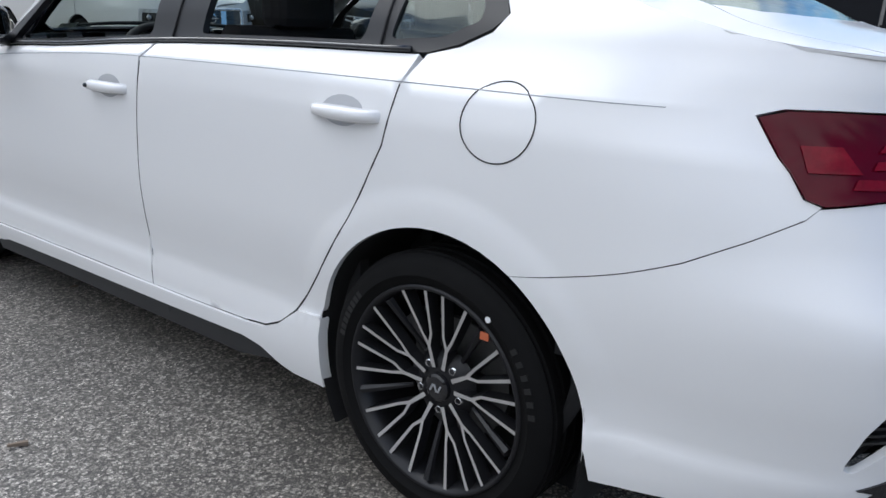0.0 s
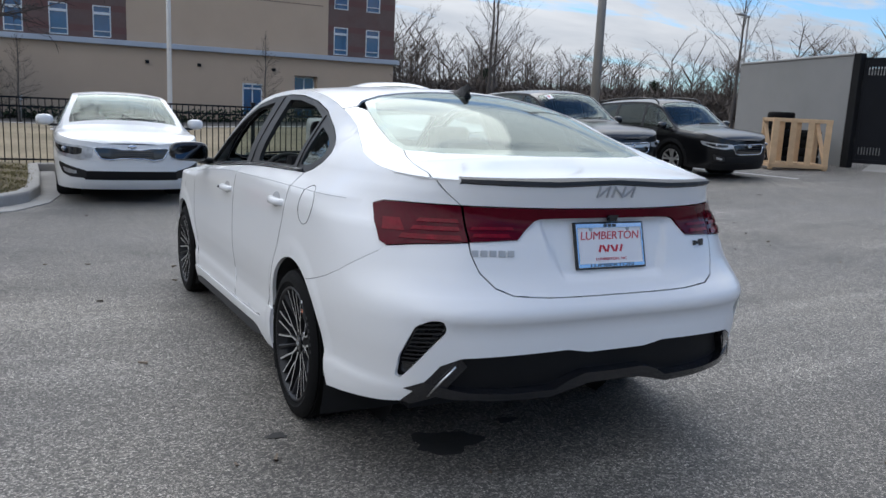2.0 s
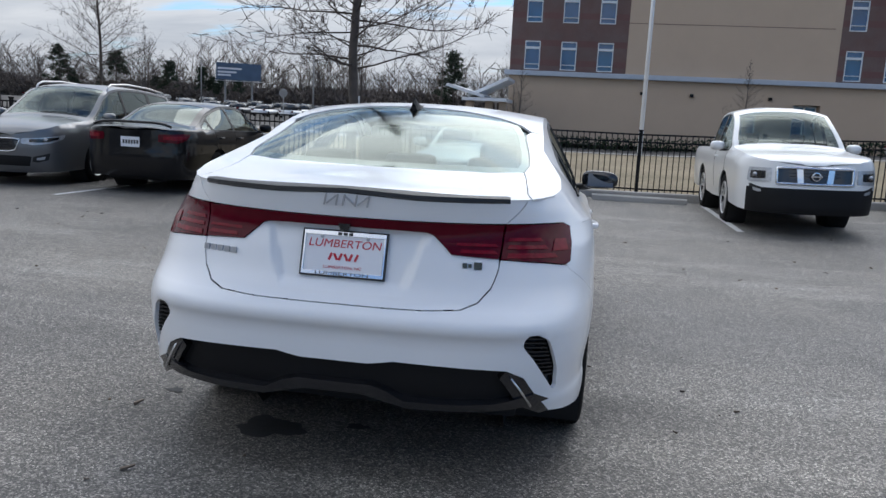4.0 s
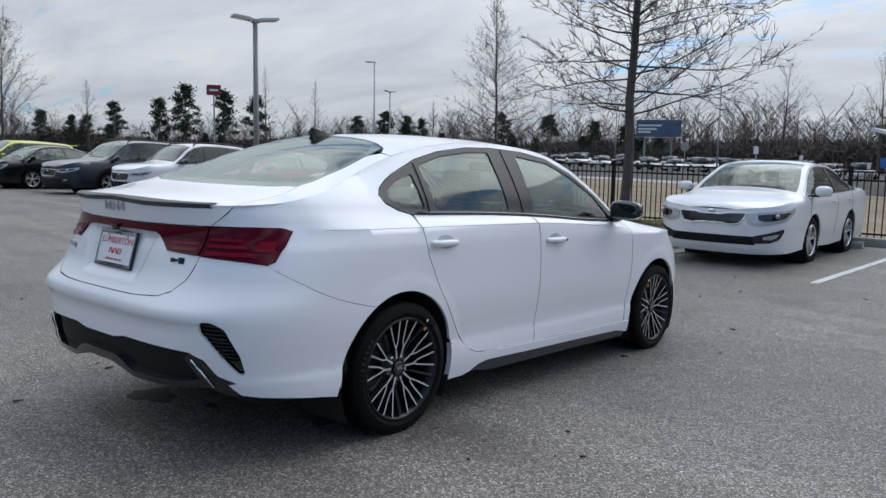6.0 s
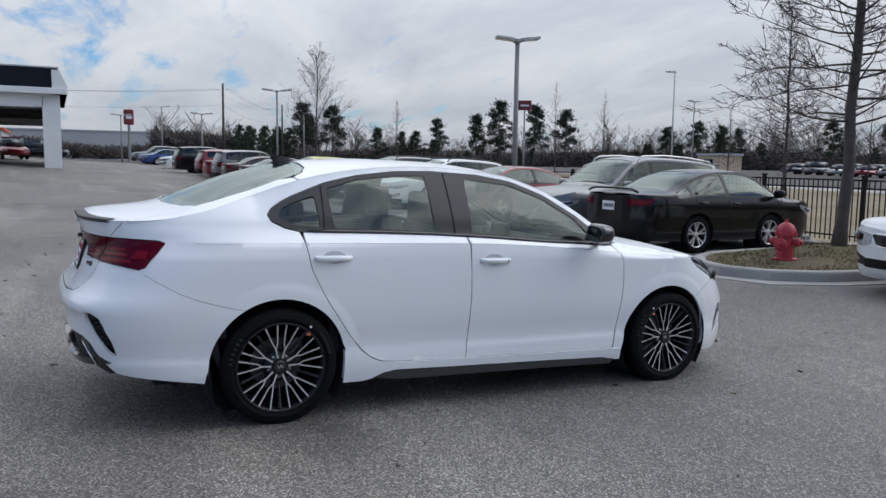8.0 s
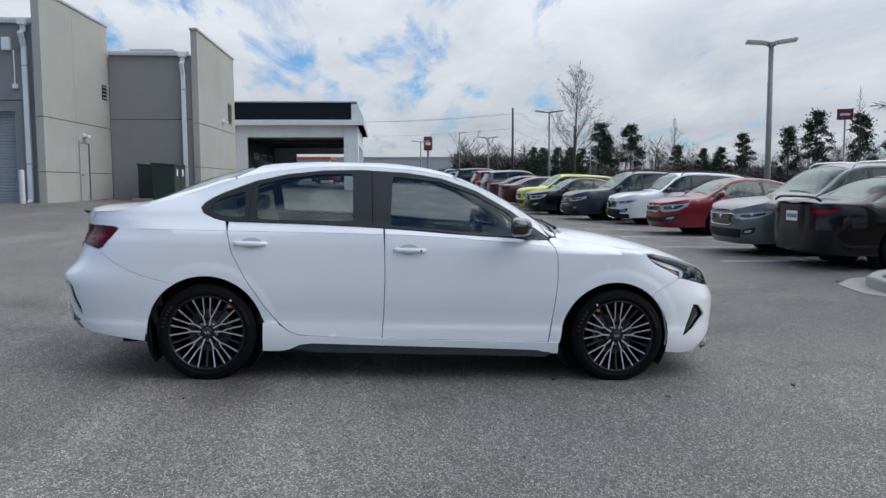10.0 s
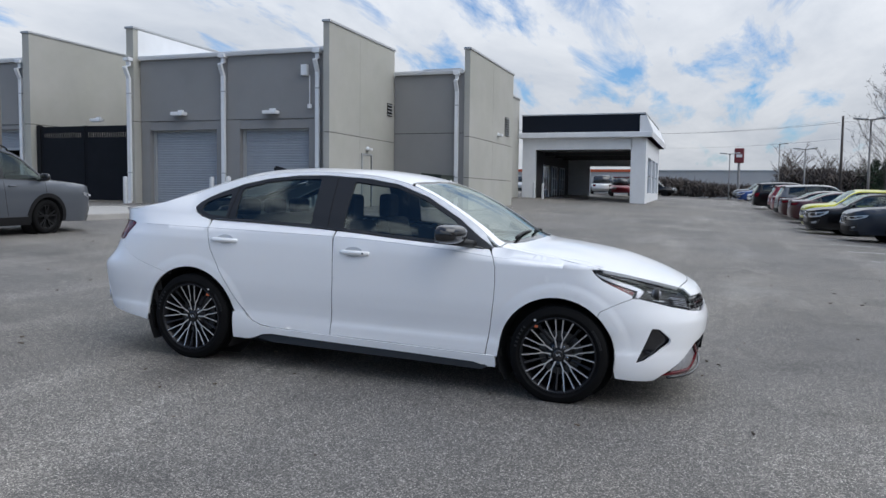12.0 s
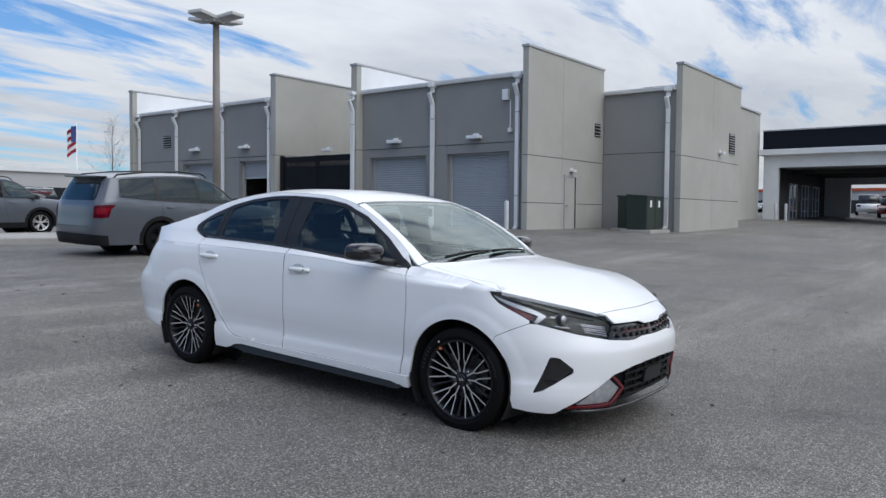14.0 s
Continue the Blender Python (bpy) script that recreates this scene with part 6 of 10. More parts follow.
skin("boot_top", both(BOOT), deck, WHITE, hero, 1, step=0.045, rim=0.006)
for s in (1, -1):
    strip = [(0.570, -1.225)] + [(edge_x(y) - 0.0005, y) for y in (-1.21, -1.27, -1.41, -1.55, -1.7, -1.85, -1.97, -2.06, -2.098)] + [(0.614, -2.03), (0.606, -1.92), (0.592, -1.80), (0.580, -1.745), (0.596, -1.66), (0.580, -1.50), (0.550, -1.30)]
    skin("rear_pillar_top", strip, deck, WHITE, hero, s, step=0.03, rim=0.006)

# ---- tail ----
TR = [(0.551, 0.93), (0.543, 0.876), (0.541, 0.822), (0.521, 0.758), (0.483, 0.713), (0.428, 0.690), (0.30, 0.681), (0.15, 0.679), (0.0, 0.679)]
LAMP_IN = [(0.0, 0.937), (0.20, 0.937), (0.29, 0.935), (0.312, 0.928), (0.380, 0.867), (0.537, 0.858), (0.541, 0.89), (0.5475, 0.972), (0.34, 0.970), (0.20, 0.968), (0.0, 0.967)]


def lid(u, z):
    """The boot lid's skin, with the shallow pan that the plate sits in."""
    p = around(u, z)
    ease = lambda v: max(0.0, min(1.0, v)) ** 2 * (3 - 2 * max(0.0, min(1.0, v)))
    k = ease((0.235 + 0.35 * (z - 0.74) - abs(p.x)) / 0.03) * ease((z - 0.722) / 0.03)
    return p + Vector((0, 0.016 * k, 0))


for s in (1, -1):
    face_top = [R(0.0, 1.057)] + [RY(y, curve_at(Z_RAIL, y)) for y in LIP_Y]
    poly = face_top + [R(0.588, 1.0135), R(0.550, 0.977), R(0.34, 0.974), R(0.20, 0.972), R(0.0, 0.971)]
    if s > 0:
        skin("boot_face", whole(poly, UC_R), around, WHITE, hero, 1, step=0.035, rim=0.008)
    poly = [R(0.0, 0.934), R(0.2, 0.934), R(0.289, 0.932), R(0.309, 0.926), R(0.377, 0.864), R(0.538, 0.855)] + [R(x - 0.0022, z + 0.0018) for x, z in TR[2:]]
    if s > 0:
        skin("boot_lid", whole(poly, UC_R), lid, WHITE, hero, 1, step=0.018, rim=0.012)
    if s > 0:
        skin("light_bar", whole([R(x, z) for x, z in LAMP_IN], UC_R), lambda u, z: around(u, z) + Vector((0, -0.008, 0)), LAMPRED, hero, 1, step=0.03, rim=0.02, label="dark red tail lamp and light bar on the boot")
    lamp = [RY(-1.924, 0.964), RY(-1.962, 0.975), R(0.70, 0.976), R(0.5515, 0.973), R(0.545, 0.90), R(0.5415, 0.858), R(0.70, 0.846), RY(-2.046, 0.835), RY(-2.018, 0.845), RY(-1.990, 0.884), RY(-1.950, 0.930)]
    skin("tail_light", lamp, lambda u, z: body(u, z) * 1.0 + Vector((0.004, -0.006, 0)), LAMPRED, hero, s, step=0.03, rim=0.025, label="dark red wrap-round tail lamp")
    # the brighter reflector bands inside the lamps
    for a, b, z0, z1 in ((0.56, 0.735, 0.862, 0.878), (0.56, 0.70, 0.892, 0.905), (0.56, 0.68, 0.918, 0.930), (0.400, 0.530, 0.874, 0.886), (0.385, 0.530, 0.898, 0.908), (0.715, 0.770, 0.885, 0.925)):
        skin("lamp_reflector", [R(a, z0), R(b, z0), R(b - 0.012, z1), R(a + 0.004, z1)], lambda u, z: body(u, z) + Vector((0.0045, -0.0105, 0)), LAMPREDLIT, hero, s, step=0.03, rim=0)
    # bumper skin
    REFL = [R(0.768, 0.477), R(0.735, 0.588), R(0.698, 0.613), R(0.664, 0.612), R(0.650, 0.588), R(0.649, 0.566), R(0.679, 0.529), R(0.756, 0.397), R(0.769, 0.402)]
    low = [R(0.0, 0.478), R(0.12, 0.478), R(0.17, 0.486), R(0.21, 0.494), R(0.40, 0.491), R(0.525, 0.487), R(0.597, 0.483), R(0.656, 0.455), R(0.748, 0.312)]
    poly = low + [RY(-2.085, 0.300), RY(-1.95, 0.283), (u_at(0.264, y=-1.80), 0.264), RY(-1.742, 0.255), RY(-1.728, 0.32)] + arc_r(*ARCH_R, 184, 121.3) + [RY(y, z - 0.0010) for y, z in SEAM_R[1:]] + \
           [RY(-2.044, 0.829), R(0.70, 0.841), R(0.5445, 0.853)] + [R(x + 0.001, z - 0.0018) for x, z in TR[2:]]
    refl = rounded(REFL, 0.012, 2)
    if s > 0:
        skin("rear_bumper", whole(poly, UC_R), around, WHITE, hero, 1, holes=(refl, [(2 * UC_R - u, z) for u, z in refl]), step=0.033, extra=[q for u, z in ring_points(90, 190) for q in ((u, z), (2 * UC_R - u, z))])
    skin("bumper_vent", rounded(REFL, 0.012, 2), body, BLACKGLOSS, hero, s, step=0.04, sink=0.028, rim=0)
    for k in range(10):
        z = 0.452 + 0.0155 * k
        xi, xo = 0.656 + max(0.0, (0.566 - z) / 0.169 * 0.105), 0.763 - max(0.0, (z - 0.477) / 0.111 * 0.033)
        skin("vent_slat", [R(xi, z), R(xo, z - 0.004), R(xo, z + 0.001), R(xi, z + 0.005)], body, BLACKTRIM, hero, s, step=0.03, sink=0.012, rim=0.016)
    # black lower panel and diffuser
    poly = [(u, z - 0.002) for u, z in low] + [R(0.735, 0.306), R(0.617, 0.332), R(0.45, 0.334), R(0.30, 0.336), R(0.0, 0.345)]
    if s > 0:
        skin("diffuser_panel", whole(poly, UC_R), lambda u, z: around(u, z) + Vector((0, 0.035, 0)), PLASTIC, hero, 1, step=0.035, rim=0.03, label="black honeycomb lower bumper panel")
    poly = [R(0.0, 0.400), R(0.13, 0.402), R(0.19, 0.384), R(0.25, 0.352), R(0.42, 0.352), R(0.56, 0.360), R(0.700, 0.392), R(0.748, 0.364), R(0.62, 0.338), R(0.42, 0.326), R(0.26, 0.324), R(0.18, 0.345), R(0.10, 0.364), R(0.0, 0.364)]
    if s > 0:
        skin("diffuser_blade", whole(poly, UC_R), lambda u, z: around(u, z) + Vector((0, -0.006, 0)), BLACKGLOSS, hero, 1, step=0.03, rim=0.05, label="gloss black diffuser blade")
    poly = [R(0.592, 0.480), R(0.655, 0.452), R(0.745, 0.314), R(0.715, 0.306), R(0.650, 0.345), R(0.610, 0.400), R(0.572, 0.455)]
    skin("diffuser_corner", poly, lambda u, z: body(u, z) + Vector((0.003, 0.004, 0)), BLACKGLOSS, hero, s, step=0.03, rim=0.03)
    bm = bmesh.new()
    tube(bm, [body(*R(x, z)) + Vector((0.004, -0.010, 0)) for x, z in ((0.612, 0.458), (0.648, 0.405), (0.682, 0.348))], [0.003, 0.005, 0.004], 6)
    if s < 0:
        bmesh.ops.transform(bm, matrix=Matrix.Diagonal((-1, 1, 1, 1)), verts=bm.verts)
    part("diffuser_accent", bm, CHROME, hero, smooth=True)
    # low shelf under the diffuser
bm = bmesh.new()
box(bm, -0.54, 0.54, -2.06, -1.75, 0.32, 0.40, 0.03)
part("rear_valance", bm, LINER, hero)
for s in (1, -1):
    shut_shade([R(x, z) for x, z in TR[2:]], body, s, 0.008, 0.0036)
# lip spoiler
bm = bmesh.new()
lip = [(x, y) for x, y in LIP]
lip = [(-x, y) for x, y in lip[:0:-1]] + lip
prev = None
for i, (x, y) in enumerate(lip):
    z = deck(x, y).z
    k = 1 - abs(x) / 0.62
    h = 0.002 + 0.005 * min(1, k * 4)
    if abs(x) > 0.595:
        continue
    ring = [bm.verts.new(p) for p in ((x * 0.97, y + 0.040, deck(x * 0.97, y + 0.040).z + 0.001), (x, y + 0.006, z + h + 0.005), (x, y - 0.010, z + h), (x, y - 0.012, z - 0.006), (x, y + 0.002, z - 0.013))]
    if prev:
        for a in range(4):
            bm.faces.new((prev[a], ring[a], ring[a + 1], prev[a + 1]))
    prev = ring
bmesh.ops.recalc_face_normals(bm, faces=bm.faces)
part("lip_spoiler", bm, BLACKTRIM, hero, "gloss black lip spoiler on the boot", smooth=False)
# shark-fin aerial
bm = bmesh.new()
fin = []
for t in np.linspace(0, 1, 9):
    y = -1.02 - 0.165 * t
    h = 0.002 + 0.062 * t ** 1.5 if t < 0.93 else 0.030
    w = 0.034 * (1 - 0.4 * t)
    z0 = deck(0, y).z
    top_y = y - (0.02 if t > 0.8 else 0)
    fin.append([bm.verts.new(p) for p in ((w, y, z0 - 0.004), (w * 0.45, y, z0 + h * 0.5), (0.003, top_y, z0 + h), (-0.003, top_y, z0 + h), (-w * 0.45, y, z0 + h * 0.5), (-w, y, z0 - 0.004))])
for a, b in zip(fin, fin[1:]):
    for k in range(5):
        bm.faces.new((a[k], a[k + 1], b[k + 1], b[k]))
bm.faces.new(fin[-1])
bm.faces.new(fin[0][::-1])
bmesh.ops.recalc_face_normals(bm, faces=bm.faces)
part("shark_fin_aerial", bm, PLASTIC, hero, "gloss black shark-fin aerial")


# ---- nose ----
for s in (1, -1):
    VENT = [NY(1.905, 0.520), NY(1.951, 0.516), NY(2.020, 0.450), NY(2.016, 0.428), NY(1.873, 0.320), NY(1.822, 0.302), NY(1.872, 0.427)]
    rail_z = lambda y: curve_at(Z_RAIL, y) - 0.003
    HEAD = [NY(1.530, 0.866)] + [NY(y, rail_z(y)) for y in (1.62, 1.70, 1.80, 1.88, 1.95, 2.01, 2.055)] + [N(0.425, 0.722), N(0.420, 0.697), N(0.455, 0.655), N(0.498, 0.618), N(0.665, 0.652), NY(1.919, 0.677), NY(1.822, 0.701), NY(1.781, 0.717), NY(1.69, 0.760), NY(1.599, 0.803), NY(1.550, 0.840)]
    INTAKE = [N(0.0, 0.458), N(0.15, 0.456), N(0.324, 0.444), N(0.478, 0.410), N(0.61, 0.318), N(0.725, 0.226), N(0.70, 0.215), N(0.463, 0.208), N(0.0, 0.212)]
    GR_UP = [N(0.0, 0.668), N(0.11, 0.670), N(0.165, 0.690), N(0.30, 0.692), N(0.412, 0.694), N(0.447, 0.652), N(0.488, 0.614), N(0.34, 0.600), N(0.285, 0.600), N(0.19, 0.612), N(0.0, 0.608)]
    hood_edge = [N(0.0, 0.7165)] + [NY(y, rail_z(y) + 0.004) for y in (2.143, 2.13, 2.10, 2.065)]
    # strip between bonnet and grille
    poly = hood_edge + [N(0.420, 0.722), N(0.412, 0.698), N(0.30, 0.696), N(0.165, 0.694), N(0.11, 0.674), N(0.0, 0.672)]
    if s > 0:
        skin("nose_strip", whole(poly, UC_F), around, WHITE, hero, 1, step=0.03, rim=0.01)
    poly = [N(0.0, 0.604), N(0.19, 0.608), N(0.285, 0.596), N(0.34, 0.596), N(0.490, 0.610), N(0.665, 0.648), NY(1.919, 0.673), NY(1.822, 0.697), NY(1.783, 0.6995), NY(1.694, 0.6595), NY(1.596, 0.609)] + arc_f(*ARCH_F, 46.7, -8) + \
           [NY(1.705, 0.20), NY(1.80, 0.190), NY(1.90, 0.188), N(0.745, 0.192)] + [(u, z) for u, z in INTAKE[5::-1]]
    vent = rounded(VENT, 0.01, 2)
    if s > 0:
        skin("front_bumper", whole(poly, UC_F), around, WHITE, hero, 1, holes=(vent, [(2 * UC_F - u, z) for u, z in vent]), step=0.033, extra=[q for u, z in ring_points(0, 90, True) for q in ((u, z), (2 * UC_F - u, z))])
    skin("corner_vent", rounded(VENT, 0.01, 2), body, BLACKGLOSS, hero, s, step=0.04, sink=0.03, rim=0, label="gloss black triangular corner vent")
    # headlamp: dark bowl, projector, light blades, amber marker, clear lens
    lampo = skin("headlight", rounded(HEAD, 0.008, 2), body, GLASS_LENS, hero, s, step=0.05, sink=0.002, rim=0)
    skin("lamp_bowl", rounded(HEAD, 0.008, 2), body, BLACKTRIM, lampo, s, step=0.04, sink=0.035, rim=0)
    skin("lamp_bezel", [NY(1.545, 0.860), NY(1.64, 0.843), NY(1.78, 0.810), N(0.66, 0.773), N(0.52, 0.733), N(0.52, 0.722), N(0.66, 0.760), NY(1.78, 0.797), NY(1.64, 0.831), NY(1.56, 0.850)], body, BLACKTRIM, lampo, s, step=0.04, sink=0.01, rim=0.012)
    skin("light_blade", [NY(1.555, 0.846), NY(1.66, 0.815), NY(1.781, 0.781), NY(1.849, 0.752), NY(1.820, 0.705), NY(1.800, 0.709), NY(1.812, 0.750), NY(1.763, 0.764), NY(1.66, 0.794), NY(1.585, 0.824)], body, LAMPCLEAR, lampo, s, step=0.03, sink=0.016, rim=0.014)
    skin("side_marker", [NY(1.62, 0.797), NY(1.70, 0.776), NY(1.763, 0.757), NY(1.796, 0.744), NY(1.785, 0.721), NY(1.70, 0.759)], body, MARKER, lampo, s, step=0.03, sink=0.02, rim=0.008)
    bm = bmesh.new()
    c = body(*N(0.70, 0.722)) + Vector((-0.02, -0.012, 0))
    bmesh.ops.create_uvsphere(bm, u_segments=18, v_segments=10, radius=0.036, matrix=Matrix.Translation((c.x * s, c.y, c.z)))
    part("projector_lens", bm, PROJECTOR, lampo, smooth=True)
    bm = bmesh.new()
    lathe(bm, [(0.0, 0.036), (0.03, 0.045), (0.032, 0.036)], 18, "y", Matrix.Translation((c.x * s, c.y - 0.01, c.z)))
    part("projector_ring", bm, BLACKTRIM, lampo, smooth=True)
    for a, b, z in ((0.725, 0.672, 0.742), (0.735, 0.680, 0.690)):
        skin("daylight_bar", [N(a, z), N(b, z - 0.008), N(b, z - 0.001), N(a, z + 0.007)], body, LAMPCLEAR, lampo, s, step=0.03, sink=0.012, rim=0.01)
    for k in range(5):
        z = 0.634 + 0.0125 * k
        skin("lamp_fin", [N(0.480, z), N(0.61, z + 0.026), N(0.61, z + 0.031), N(0.480, z + 0.005)], body, LAMPCLEAR, lampo, s, step=0.04, sink=0.02, rim=0.012)
    # grille
    if s > 0:
        gr = skin("grille", whole(GR_UP, UC_F), around, BLACKGLOSS, hero, 1, step=0.035, sink=0.022, rim=0)
        li = skin("lower_intake", whole(INTAKE, UC_F), around, PLASTIC, hero, 1, step=0.035, sink=0.04, rim=0)
        edge_l = [N(x, z) for x, z in ((0.0, 0.212), (0.15, 0.212), (0.30, 0.211), (0.43, 0.209), (0.50, 0.208), (0.60, 0.210), (0.70, 0.214))]
        bm = bmesh.new()
        rib = [body(u, z) + Vector((0, 0.012, -0.004)) for u, z in edge_l]
        tube(bm, [Vector((-q.x, q.y, q.z)) for q in rib[:0:-1]] + rib, 0.010, 8)
        part("front_lip", bm, BLACKGLOSS, li, smooth=True)
        for k in range(4):
            z = 0.255 + 0.045 * k
            skin("intake_slat", whole([N(0.0, z), N(0.36, z), N(0.36, z + 0.010), N(0.0, z + 0.010)], UC_F), around, BLACKTRIM, li, 1, step=0.05, sink=0.016, rim=0.02)
        for k in range(7):
            x = -0.33 + 0.11 * k
            uc = lambda v, z: N(v, z) if v >= 0 else (2 * UC_F - N(-v, z)[0], z)
            skin("intake_bar", [uc(x - 0.004, 0.245), uc(x + 0.004, 0.245), uc(x + 0.004, 0.430), uc(x - 0.004, 0.430)], around, BLACKTRIM, li, 1, step=0.06, sink=0.022, rim=0.015)
        skin("plate_pad", whole([N(0.0, 0.395), N(0.13, 0.395), N(0.13, 0.310), N(0.0, 0.310)], UC_F), around, BLACKTRIM, li, 1, step=0.05, sink=0.004, rim=0.02)
    for k in range(6):
        x = 0.04 + 0.066 * k
        for dz in (0.0, 0.034):
            z = 0.622 + dz + 0.010 * (k / 5)
            skin("grille_bar", [N(x, z), N(x + 0.022, z + 0.014), N(x + 0.045, z), N(x + 0.022, z - 0.010)], body, BLACKTRIM, gr, s, step=0.03, sink=0.006, rim=0.012)
    skin("grille_accent", [N(0.02, 0.642), N(0.36, 0.652), N(0.36, 0.656), N(0.02, 0.646)], body, REDPAINTTRIM, gr, s, step=0.03, sink=0.008, rim=0.004)
    skin("corner_piece", [N(0.500, 0.384), N(0.412, 0.321), N(0.484, 0.240), N(0.675, 0.240), N(0.640, 0.276), N(0.575, 0.330)], body, LAMPCLEAR, li, s, step=0.03, sink=0.014, rim=0.02, label="silvery corner piece of the lower intake")
    skin("red_accent", [N(0.478, 0.408), N(0.374, 0.324), N(0.460, 0.216), N(0.724, 0.222), N(0.715, 0.233), N(0.474, 0.234), N(0.398, 0.322), N(0.494, 0.398)], body, REDPAINTTRIM, li, s, step=0.03, sink=0.002, rim=0.012, label="dark red accent line")
    # wiper
    bm = bmesh.new()
    x0, x1 = (0.55, 0.0) if s > 0 else (0.02, -0.52)
    pts = [deck(x0 + (x1 - x0) * t, 0.975 + 0.02 * t if s > 0 else 0.995 - 0.02 * t) + Vector((0, -0.03 * t, 0.018)) for t in np.linspace(0, 1, 8)]
    tube(bm, pts, [0.010, 0.010, 0.009, 0.008, 0.008, 0.007, 0.006, 0.005], 6)
    part("wiper", bm, PLASTIC, hero, smooth=True)
    # wing mirror
    bm = bmesh.new()
    bmesh.ops.create_uvsphere(bm, u_segments=24, v_segments=14, radius=1.0)
    for v in bm.verts:
        a = v.co.copy()
        sg = lambda q, e: math.copysign(abs(q) ** e, q)
        x, y, z = sg(a.x, 0.65), sg(a.y, 0.75), sg(a.z, 0.65)
        z *= 1.0 - 0.22 * (x + 1) / 2 * (1 if z < 0 else 0.35)
        v.co = Vector((s * (0.970 + 0.122 * x), 0.618 + 0.105 * (y if y > 0 else y * 0.30) - 0.03 * x, 1.036 + 0.066 * z))
    mir = part("wing_mirror", bm, BLACKGLOSS, hero, "gloss black wing mirror", smooth=True)
    bm = bmesh.new()
    tube(bm, [(s * 0.795, 0.755, 0.972), (s * 0.835, 0.735, 0.976), (s * 0.88, 0.70, 0.984), (s * 0.93, 0.655, 0.996)], [0.022, 0.026, 0.026, 0.020], 10)
    part("mirror_foot", bm, BLACKTRIM, mir, smooth=True)
    bm = bmesh.new()
    box(bm, -0.088, 0.088, -0.003, 0.003, -0.046, 0.046, 0.002)
    o = part("mirror_glass", bm, MIRRORDARK, mir)
    o.matrix_local = pose(s * 0.975, 0.588, 1.035, -14, 0, -s * 8)
    # door handles with caps, and flat grey patches painted as their cups' shade
    for y0 in (-1.185, 0.048):
        yb = y0
        bm = bmesh.new()
        hz = 0.893 if y0 < -1 else 0.868
        n = 12
        pr = None
        for i in range(n + 1):
            t = i / n
            y = y0 + 0.215 * t if y0 < -1 else y0 - 0.215 * t
            out = 0.030 * math.sin(math.pi * min(1, max(0.0, t)) ** 0.8) ** 0.45 + 0.002
            h = 0.015 + 0.004 * math.sin(math.pi * t)
            xs = side_w(y, hz)
            ring = [bm.verts.new((s * (xs + dx), y, hz + dz)) for dx, dz in ((out - 0.016, h * 0.9), (out, h * 0.55), (out + 0.003, 0), (out, -h * 0.7), (out - 0.016, -h))]
            if pr:
                for a in range(4):
                    bm.faces.new((pr[a], ring[a], ring[a + 1], pr[a + 1]))
                bm.faces.new((pr[4], ring[4], ring[0], pr[0]))
            else:
                bm.faces.new(ring)
            pr = ring
        bm.faces.new(pr[::-1])
        bmesh.ops.recalc_face_normals(bm, faces=bm.faces)
        h = part("door_handle", bm, WHITE, hero, smooth=True)
        cy = y0 + (0.115 if y0 < -1 else -0.115)
        cup = [(cy + 0.066 * math.cos(a), hz + 0.004 + 0.034 * math.sin(a)) for a in np.linspace(0, 2 * math.pi, 20)[:-1]]
        skin("handle_cup", cup, lambda u, z: body(u, z) + Vector((0.0012, 0, 0)), mat("handle_cup_shade", (0.50, 0.51, 0.53), 0.35, coat=1.0, var=0.02) if s > 0 and y0 < -1 else bpy.data.materials["handle_cup_shade"], h, s, step=0.02, rim=0)
        if y0 > -1:
            bm = bmesh.new()
            bmesh.ops.create_uvsphere(bm, u_segments=10, v_segments=6, radius=0.007, matrix=Matrix.Translation((s * (side_w(y0 - 0.035, hz) + 0.033), y0 - 0.035, hz)))
            part("lock_cap", bm, BLACKGLOSS, h)

# fuel flap: a fine round shut line on the left rear wing
bm = bmesh.new()
ring = [body(*RY(-1.484 + 0.085 * math.cos(a), 0.913 + 0.076 * math.sin(a))) for a in np.linspace(0, 2 * math.pi, 41)]
tube(bm, [Vector((-p.x - 0.0002, p.y, p.z)) for p in ring], 0.0015, 5, caps=False)
part("fuel_flap_joint", bm, LINER, hero, "round shut line of the fuel flap")
# grey lines that paint the shade of the creases along the shoulders
for s in (1, -1):
    bm = bmesh.new()
    tube(bm, [Vector((s * (p.x - 0.0012), p.y, p.z)) for p in (body(*RY(y, curve_at(Z_CREASE, y))) for y in np.linspace(-1.79, 1.30, 72))], 0.0013, 5)
    part("shoulder_line", bm, mat("shoulder_line_shade", (0.30, 0.31, 0.33), 0.6, var=0.0) if s > 0 else bpy.data.materials["shoulder_line_shade"], hero)

